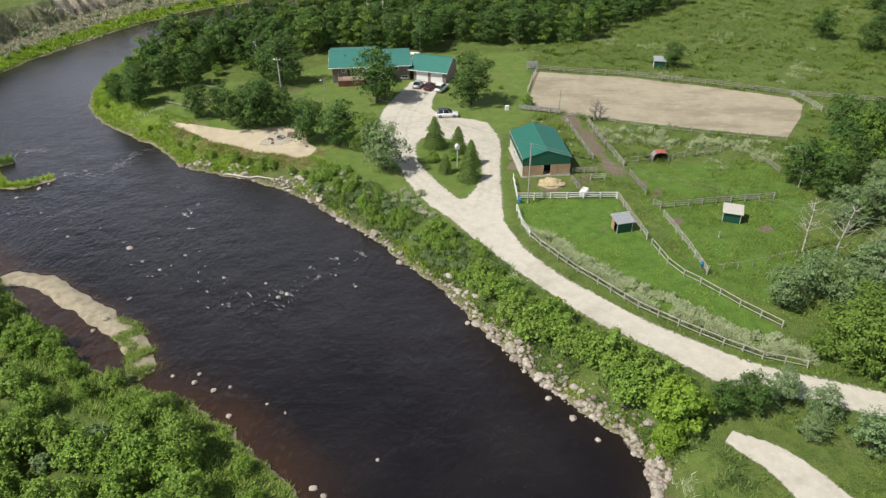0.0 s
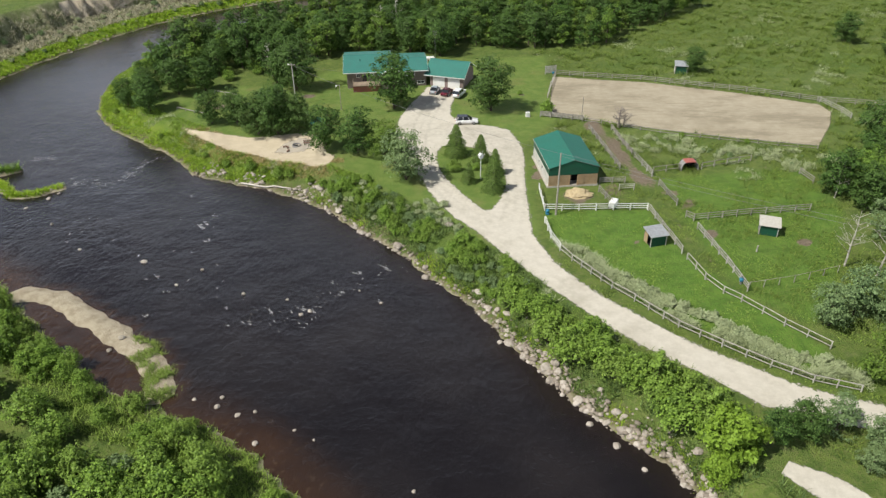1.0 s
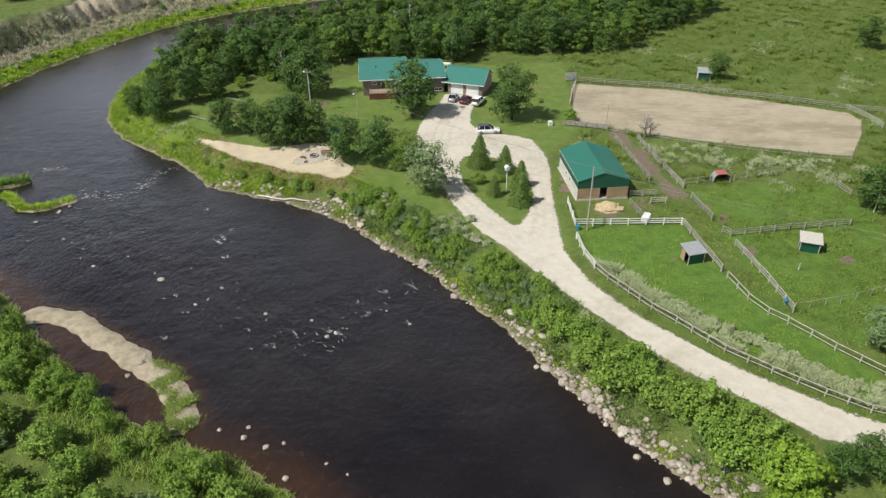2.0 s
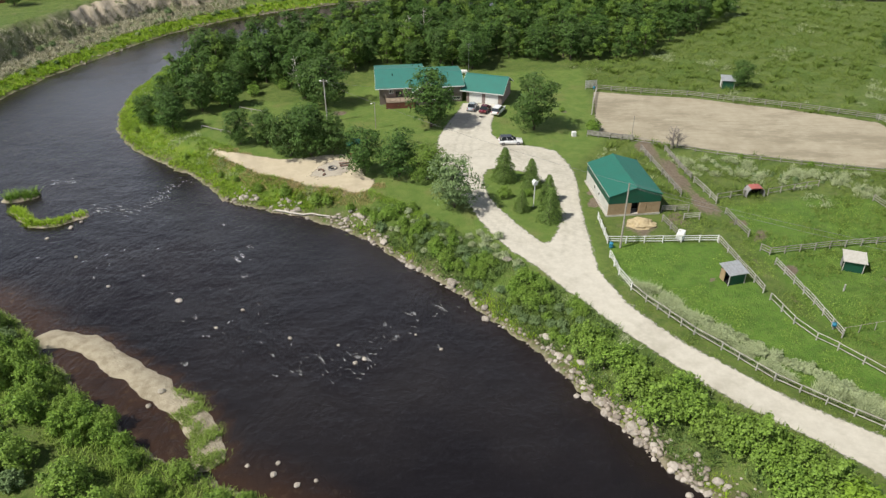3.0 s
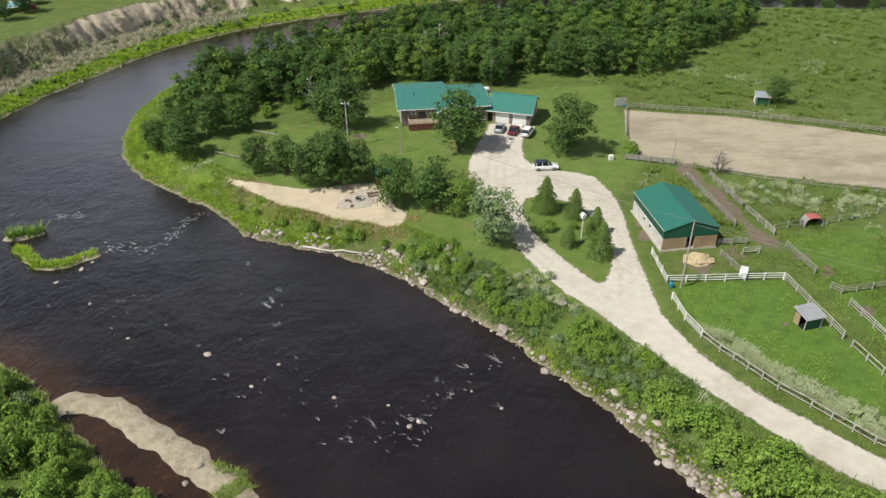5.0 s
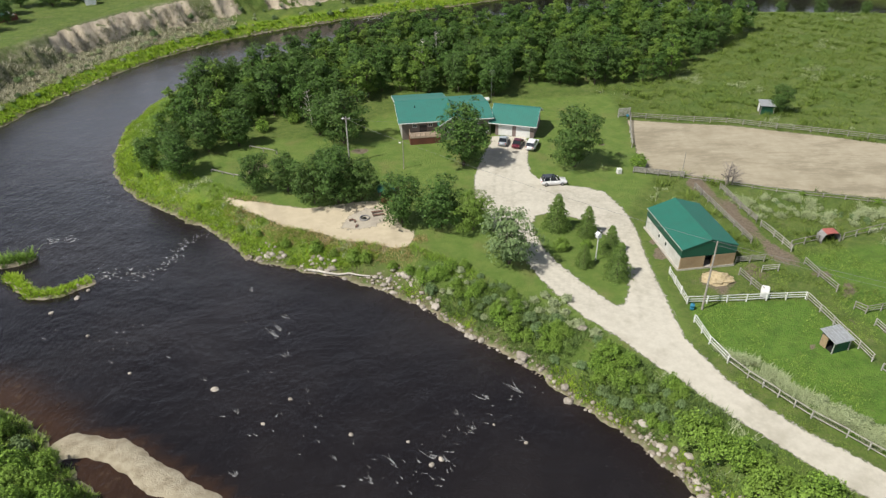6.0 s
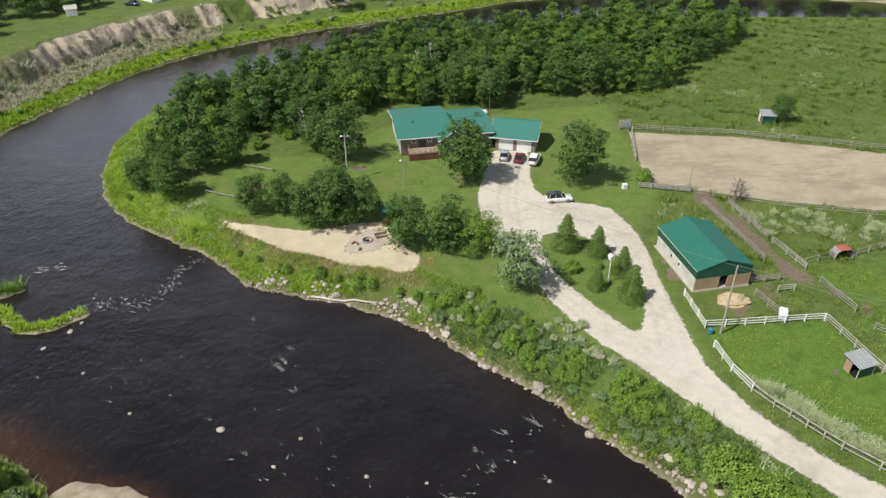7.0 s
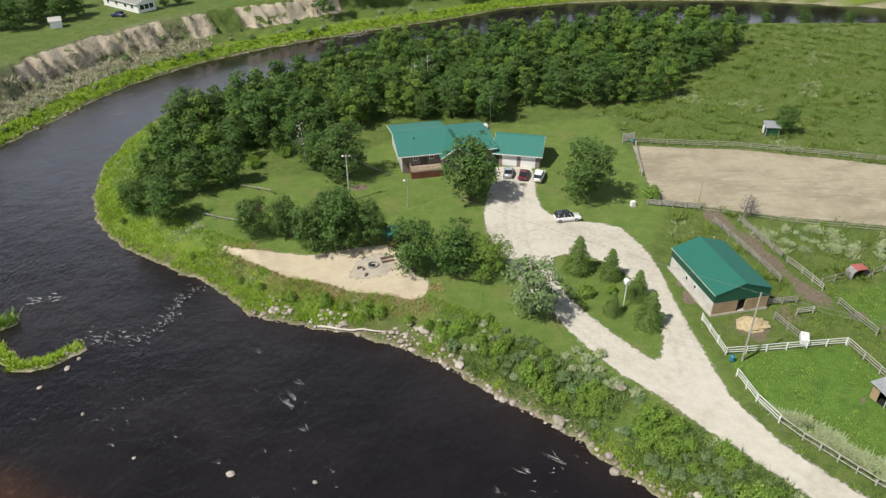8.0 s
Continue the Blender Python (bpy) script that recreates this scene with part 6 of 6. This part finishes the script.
for x, y, a in ((-29.9, 134.0, 10), (-29.7, 133.0, 8), (-33.2, 130.2, 70), (-34.2, 132.4, 30), (-33.6, 132.0, 100)):
    bnch = thing("log_bench", x, y, a, "short dark wooden bench by the fire pit", "bench", group="fire pit benches")
    long = 2.0 if x > -31 else 0.7
    boxed("seat", bnch, plain("brown_bench", (0.20, 0.12, 0.09), (0.14, 0.09, 0.07), 0.85), -long / 2, long / 2, -0.17, 0.17, 0.3, 0.4, 0.02)
    for k in (-0.38, 0.38):
        boxed("leg", bnch, DARKWOOD, k * long - 0.08, k * long + 0.08, -0.14, 0.14, 0, 0.3)
log = new("driftwood_log", None)
tagged(log, "bleached driftwood log lying on the riprap", "log")
log.matrix_basis = pose(-40.5, 121.4, 0)
bm = bmesh.new()
pts = [Vector((9.6 * k / 6, -3.0 * k / 6 + 0.15 * math.sin(k * 2.1), h(-40.5 + 9.6 * k / 6, 121.4 - 3.0 * k / 6) + 0.35)) for k in range(7)]
for i in range(6):
    tube(bm, pts[i], pts[i + 1], 0.20 - 0.015 * i, 0.185 - 0.015 * i, 8)
part("stem", bm, SANDLOG, log)
bm = bmesh.new()
tube(bm, pts[1], pts[1] + Vector((0.3, 0.5, 0.7)), 0.07, 0.03, 5)
part("snag", bm, SANDLOG, log)
tote = thing("water_trough", 23.7, 106.3, 62, "white plastic water tank in the yard", "water tank")
boxed("tank", tote, WHITE, -1.0, 1.0, -0.55, 0.55, 0.35, 1.2, 0.1)
for x in (-0.75, 0.75):
    boxed("runner", tote, GREYWOOD, x - 0.08, x + 0.08, -0.5, 0.5, 0, 0.35)
barrel = thing("barrel", 12.75, 104.1, 0, "blue plastic barrel by the white fence corner", "barrel")
bm = bmesh.new()
tube(bm, (0, 0, 0), (0, 0, 0.45), 0.27, 0.32, 14)
tube(bm, (0, 0, 0.45), (0, 0, 0.9), 0.32, 0.27, 14)
bmesh.ops.holes_fill(bm, edges=bm.edges)
part("drum", bm, BLUE, barrel)
for x, y in ((22.7, 170.2), (36.6, 84.4)):
    bk = thing("bucket", x, y, 0, "blue feed bucket hung at the fence", "bucket")
    bm = bmesh.new()
    tube(bm, (0, 0, 0.5), (0, 0, 0.95), 0.24, 0.3, 12)
    bmesh.ops.holes_fill(bm, edges=bm.edges)
    part("pail", bm, BLUE, bk)
    boxed("stand", bk, GREYWOOD, -0.1, 0.1, -0.1, 0.1, 0, 0.5)
hut = thing("white_utility_box", 14.0, 145.0, 10, "small white utility box on the lawn", "utility box")
boxed("cabinet", hut, WHITE, -0.4, 0.4, -0.35, 0.35, 0.05, 0.95, 0.04)
boxed("plinth", hut, CONCRETE, -0.45, 0.45, -0.4, 0.4, 0, 0.05)
stump = thing("feeder", 41.8, 92.4, 15, "pale leaning salt feeder post in the pasture", "feeder")
boxed("stake", stump, PALEWOOD, -0.1, 0.1, -0.08, 0.08, 0, 1.1, 0.02)

# the white house on the far plateau
far_house = thing("white_house", -109.0, 277.5, -43, "long white bungalow on the plateau over the river", "house")
gable_walls(far_house, WHITE, WHITE, 18, 6, 2.7, 3.9, 3.0)
gable_roof(far_house, GREYSHEET, -0.5, 18.5, -0.5, 6.5, 3.0, 2.65, 3.9)
for x in (2, 6.5, 11, 14.4):
    window(far_house, x, x + 1.3, 1.0, 2.2, 0.0)
for y in (0.7, 2.3, 3.9):
    boxed("gable_window", far_house, GLASS, 18.0, 18.05, y, y + 1.3, 0.9, 2.2, label="dark gable window pane")
pool = thing("swimming_pool", -134.5, 233.5, 45, "turquoise swimming pool with a brown wooden deck side", "pool")
boxed("deck", pool, REDBOARD, -6.5, 6.5, 0.0, 9.0, -0.2, 1.3, label="brown boarded deck")
boxed("coping", pool, WHITE, -6.1, 6.1, 0.4, 8.6, 1.302, 1.42, 0.03, label="white pool coping")
boxed("pool_water", pool, plain("pool_water", (0.30, 0.62, 0.66), (0.24, 0.55, 0.60), 0.1, scale=0.8), -5.5, 5.5, 1.0, 8.0, 1.3, 1.43, label="pale turquoise water")
far_shed = thing("garden_shed", -116.5, 252, 20, "little white garden shed under the trees", "shed")
gable_walls(far_shed, WHITE, WHITE, 3, 2.6, 1.9, 2.7, 1.3)
gable_roof(far_shed, PALETIN, -0.2, 3.2, -0.2, 2.8, 1.3, 1.9, 2.7)


# ---- stones and foam ----
def stone_mesh(seed):
    r = random.Random(seed)
    bm = bmesh.new()
    bmesh.ops.create_icosphere(bm, subdivisions=2, radius=0.5)
    sx, sy, sz = r.uniform(0.85, 1.25), r.uniform(0.7, 1.0), r.uniform(0.5, 0.75)
    for v in bm.verts:
        p = v.co * 2.2 + Vector((seed * 3.1, seed, 0))
        k = 1 + 0.32 * noise.noise(p) + 0.14 * noise.noise(p * 2.3)
        v.co = Vector((v.co.x * sx, v.co.y * sy, v.co.z * sz)) * k
        v.co.z = max(v.co.z, -0.3)
    for f in bm.faces:
        f.smooth = False
    return bm_mesh("stone", bm, STONE)


m = Nodes("river_stone", 0.85)
tone = m.mix(m.random(), (0.47, 0.42, 0.36), (0.26, 0.225, 0.185))
tone = m.mix(m.ramp(m.noise(3, 5), 0.4, 0.7), tone, m.mix(0.5, tone, (0.52, 0.47, 0.41)))
m.color(m.mix(m.math("MULTIPLY", m.ramp(m.noise(0.9, 4), 0.55, 0.7), 0.5), tone, (0.2, 0.19, 0.13)))
m.bump(m.noise(7, 4), 0.5, 0.06)
STONE = m.mat
m = Nodes("cobbles", 0.9)
m.color(m.mix(m.island(), (0.36, 0.315, 0.25), (0.19, 0.165, 0.13)))
COBBLE = m.mat
stones = [stone_mesh(i) for i in range(6)]
riprap = tagged(new("riprap_bank"), "pale boulders lining the foot of the river bank", "boulders", kind="structure")
edge = densify([p for p in EAST if p[1] > 46 and p[1] < 132 and p[0] > -52], 0.5)
r = random.Random(9)
for i in range(300):
    x, y = edge[r.randrange(len(edge))]
    heavy = y < 84 or (-49 < x < -22)
    if not heavy and r.random() < 0.5:
        x, y = edge[r.randrange(int(len(edge) * 0.42))]
        heavy = True
    if wob(np.array(x), np.array(y), 3.0, 2) < -0.25 and r.random() < 0.7:
        x, y = edge[r.randrange(int(len(edge) * 0.4))]
    off = abs(r.gauss(0, 1.6 if heavy else 0.5)) - 0.3
    x, y = x + off * 0.78, y + off * 0.62
    if i % 4 == 0:
        x, y = r.choice([(-47.6, 127.6), (-46.2, 126.0), (-40.0, 123.3), (-36.5, 121.0), (-29.6, 118.4), (-27.0, 117.6), (-24.6, 116.2)])
        x, y, off, heavy = x + r.gauss(0, 1.0), y + r.gauss(0, 0.7), 0.0, True
    s = (0.3 + 0.75 * r.random() ** 1.5) * (1.0 if heavy else 0.9) * (1.35 if r.random() < 0.12 else 1)
    o = new("stone", stones[r.randrange(6)])
    o.parent = riprap
    o.matrix_basis = Matrix.Translation((x, y, max(h(x, y), WATER_Z - 0.1) + 0.1 * s)) @ Euler((r.uniform(-0.3, 0.3), r.uniform(-0.3, 0.3), r.uniform(0, 6.3))).to_matrix().to_4x4() @ Matrix.Scale(s, 4)
def boulder_rest(n):
    """The smaller boulders between the large ones, joined."""
    bm = bmesh.new()
    bmesh.ops.create_icosphere(bm, subdivisions=1, radius=0.5)
    bm.verts.ensure_lookup_table()
    v0, f0 = np.array([v.co[:] for v in bm.verts]), np.array([[v.index for v in f.verts] for f in bm.faces])
    bm.free()
    g = np.random.default_rng(5)
    low = [q for q in edge if q[1] < 80]
    V, F = [], []
    for i in range(n):
        x, y = low[g.integers(len(low))] if i % 4 else edge[g.integers(len(edge))]
        off = abs(g.normal(0.6, 1.0)) + 0.1 if i % 4 else abs(g.normal(0.3, 0.5))
        x, y = x + off * 0.78 + g.normal(0, 0.2), y + off * 0.62
        if wob(np.array(x), np.array(y), 3.0, 2) + 0.5 * wob(np.array(x), np.array(y), 1.3, 5) < 0.0:
            continue
        s = 0.3 + 0.6 * g.random() ** 1.6
        v = v0 * (1 + g.uniform(-0.2, 0.2, (len(v0), 1))) * np.array([1.1, g.uniform(0.7, 1), g.uniform(0.5, 0.75)]) * s
        a = g.random() * 6.28
        F.append(f0 + len(V) * len(v0))
        V.append(np.stack([v[:, 0] * math.cos(a) - v[:, 1] * math.sin(a) + x, v[:, 0] * math.sin(a) + v[:, 1] * math.cos(a) + y, v[:, 2] + max(h(x, y), WATER_Z - 0.1) + 0.12 * s], -1))
    m = Nodes("bank_boulders", 0.88)
    c = m.mix(m.island(), (0.41, 0.355, 0.295), (0.22, 0.185, 0.15))
    m.color(m.mix(m.ramp(m.noise(2.5, 5), 0.45, 0.7), c, m.mix(0.5, c, (0.2, 0.18, 0.14))))
    m.bump(m.noise(7, 4), 0.5, 0.05)
    o = mesh_ob("stone_rest", np.concatenate(V), np.concatenate(F), m.mat, parent=riprap)
    return tagged(o, "smaller pinkish boulders wedged along the bank", kind="stuff")


boulder_rest(700)
for i, (x, y, s) in enumerate([(-3.0, 101.0, 1.3), (-5.2, 102.8, 0.7), (-11.0, 98.9, 1.5), (-6.6, 91.1, 1.3), (-15.8, 103, 1.2), (-17, 103.9, 1.0), (1, 86, 1.2), (9.5, 71, 1.3), (10.2, 72.2, 1.2)]):
    o = tagged(new("boulder", stones[i % 6]), "large pale boulder on the river bank", "boulder", "bank boulders")
    o.matrix_basis = Matrix.Translation((x, y, h(x, y) + 0.2 * s)) @ Matrix.Rotation(i, 4, "Z") @ Matrix.Scale(s, 4)
for i, (x, y, s) in enumerate([(-49.6, 96.2, 0.85), (-32.5, 87.6, 0.6), (-42.8, 90, 0.45), (-23.5, 82.6, 0.7), (-22.4, 83.3, 0.8), (-12.7, 85, 0.5), (-30.5, 65.3, 0.7), (-30.3, 66.8, 0.6), (-27.8, 63.9, 0.65), (-25.9, 64.4, 0.55), (-20.9, 61.5, 0.5),
                               (-24.9, 59.6, 0.7), (-13.7, 49.3, 0.8), (-7.3, 52.9, 0.5), (-40.1, 93.9, 0.5), (-26, 86.1, 0.45), (-18.5, 60, 0.4), (-33.5, 66.5, 0.5), (-73.6, 117, 0.8), (-72.6, 118.8, 0.6), (-76, 113.6, 0.6), (-69, 108, 0.55),
                               (-46, 77.6, 1.0), (-47, 75.6, 0.7), (-12.5, 48.3, 0.6), (16.8, 55.3, 0.7), (-74.4, 119.9, 0.5), (-61, 100, 0.5), (-16, 88, 0.4), (12.2, 61.8, 0.8), (14.6, 58.6, 0.9), (3.2, 76.2, 0.8)]):
    o = tagged(new("river_rock", stones[i % 6]), "pale rock breaking the surface of the dark river", "rock", "river rocks")
    o.matrix_basis = Matrix.Translation((x, y, max(WATER_Z, h(x, y)) + 0.1 * s)) @ Matrix.Rotation(i * 1.3, 4, "Z") @ Matrix.Scale(s, 4)
# cobbles in the gaps, and gravel of the bar and the far waterline
V, F = [], []
base = [(0, 0, 0.5), (0.5, 0, 0.1), (0, 0.45, 0.12), (-0.5, 0.05, 0.08), (0.05, -0.5, 0.1)]
def cobble(x, y, s):
    k = len(V)
    a, z = r.uniform(0, 6.3), max(h(x, y), WATER_Z - 0.05) - 0.02
    for bx, by, bz in base:
        V.append((x + s * (bx * math.cos(a) - by * math.sin(a)), y + s * (bx * math.sin(a) + by * math.cos(a)), z + s * bz))
    for i in range(4):
        F.append((k, k + 1 + i, k + 1 + (i + 1) % 4))
for i in range(1100):
    x, y = edge[r.randrange(len(edge))]
    off = abs(r.gauss(0, 1.3)) - 0.4
    cobble(x + off * 0.78, y + off * 0.62, r.uniform(0.12, 0.4))
for i in range(260):
    x, y = r.choice(densify(FAR[9:-2], 0.7))
    if math.sin(x * 0.35) > 0.2:
        cobble(x + r.uniform(-1, 0.6), y + r.uniform(-0.4, 1), r.uniform(0.4, 0.9))
tagged(mesh_ob("cobbles", V, F, COBBLE), "small stones scattered along the waterlines", "stones", kind="stuff")
# foam
m = Nodes("river_foam", 0.7)
m.color((0.60, 0.60, 0.60))
tr, s_ = m.n("ShaderNodeBsdfTransparent"), m.n("ShaderNodeMixShader")
m.link(m.math("MULTIPLY", m.ramp(m.noise(2.6, 7, 0.85), 0.36, 0.62), m.math("MULTIPLY", m.ramp(m.attr("soft"), 0.0, 0.9), 0.8)), s_.inputs[0])
m.link(tr.outputs[0], s_.inputs[1])
m.link(m.b.outputs[0], s_.inputs[2])
m.link(s_.outputs[0], m.out.inputs[0])
FOAM = m.mat
V, F, soft = [], [], []


def streak(x, y, ang, ln, wide, bend):
    """A curved wisp of foam, broad at its head and thinning downstream."""
    n, k0 = 7, len(V)
    px, py = x, y
    for i in range(n + 1):
        t = i / n
        a = ang + bend * t
        w = wide * (2.0 * (1 - t) ** 0.7 + 0.4) * (0.25 if i in (0, n) else 1) * r.uniform(0.6, 1.3)
        for q in (-1, 0, 1):
            V.append((px - math.sin(a) * w * q, py + math.cos(a) * w * q, WATER_Z + 0.035))
            soft.append((1.0 - 0.75 * t) if q == 0 and i not in (0, n) else 0.0)
        px, py = px + math.cos(a) * ln / n + r.gauss(0, 0.03), py + math.sin(a) * ln / n + r.gauss(0, 0.03)
    for i in range(n):
        for q in range(2):
            b_ = k0 + 3 * i + q
            F.append((b_, b_ + 3, b_ + 4, b_ + 1))


for x, y, s in [(-42.6, 107.4, 1.3), (-43.3, 105.8, 1.4), (-42.2, 110, 0.8), (-41.3, 101.8, 0.8), (-44.7, 82.6, 1.1), (-11.9, 93.1, 1.4), (-16.2, 92.3, 1.0), (-27.3, 82.6, 1.0), (-22.8, 83.4, 1.2), (-21.6, 83.0, 0.9), (-18.3, 87.3, 0.9),
                (-30, 81, 0.7), (-48.3, 117, 0.8), (-38, 95, 0.5), (-46, 92, 0.6), (-36, 90.6, 0.4), (-51, 98, 0.5), (-12.9, 85.4, 0.5), (-20, 90, 0.5), (-34, 84, 0.5)]:
    for i in range(5):
        streak(x + r.uniform(-0.3, 0.3) * s, y + r.uniform(-0.3, 0.3) * s, 2.35 + (0.22 if i % 2 else -0.22) + r.uniform(-0.1, 0.1), r.uniform(0.5, 2.6) * s, r.uniform(0.03, 0.065) * s, r.uniform(-0.5, 0.5))
def zone(n, line, wide, ln, ang, w):
    pts = densify(line, 0.4)
    for i in range(n):
        x, y = r.choice(pts)
        streak(x + r.gauss(0, wide), y + r.gauss(0, wide), ang + r.uniform(-0.7, 0.7), ln * r.uniform(0.3, 1.2), w * r.uniform(0.4, 1.2), r.uniform(-0.9, 0.9))
zone(110, [(-72, 122.5), (-65, 122.5), (-62, 126.3), (-61.5, 130), (-58.5, 134.5)], 0.9, 1.6, 2.5, 0.06)
zone(14, [(-83, 133.5), (-79, 134)], 0.5, 2.6, 3.0, 0.06)
zone(20, [(-50, 110), (-40, 100), (-44, 92), (-30, 84)], 2.5, 0.9, 2.4, 0.06)
zone(44, [(-30, 82), (-22, 83), (-16, 90), (-10, 92)], 1.6, 0.9, 2.4, 0.07)
zone(14, [(-80, 110), (-66, 104), (-56, 98), (-68, 116)], 2.6, 1.0, 2.6, 0.06)
zone(26, [(-95, 205), (-80, 228), (-50, 250), (-38, 262)], 2.0, 2.5, 0.9, 0.10)
zone(24, [(-44, 262), (-30, 268)], 0.9, 3.0, 0.5, 0.22)
foam = mesh_ob("foam", V, F, FOAM)
paint(foam, soft=soft)
tagged(foam, "white foam streaks on the river riffles", "foam", kind="stuff")
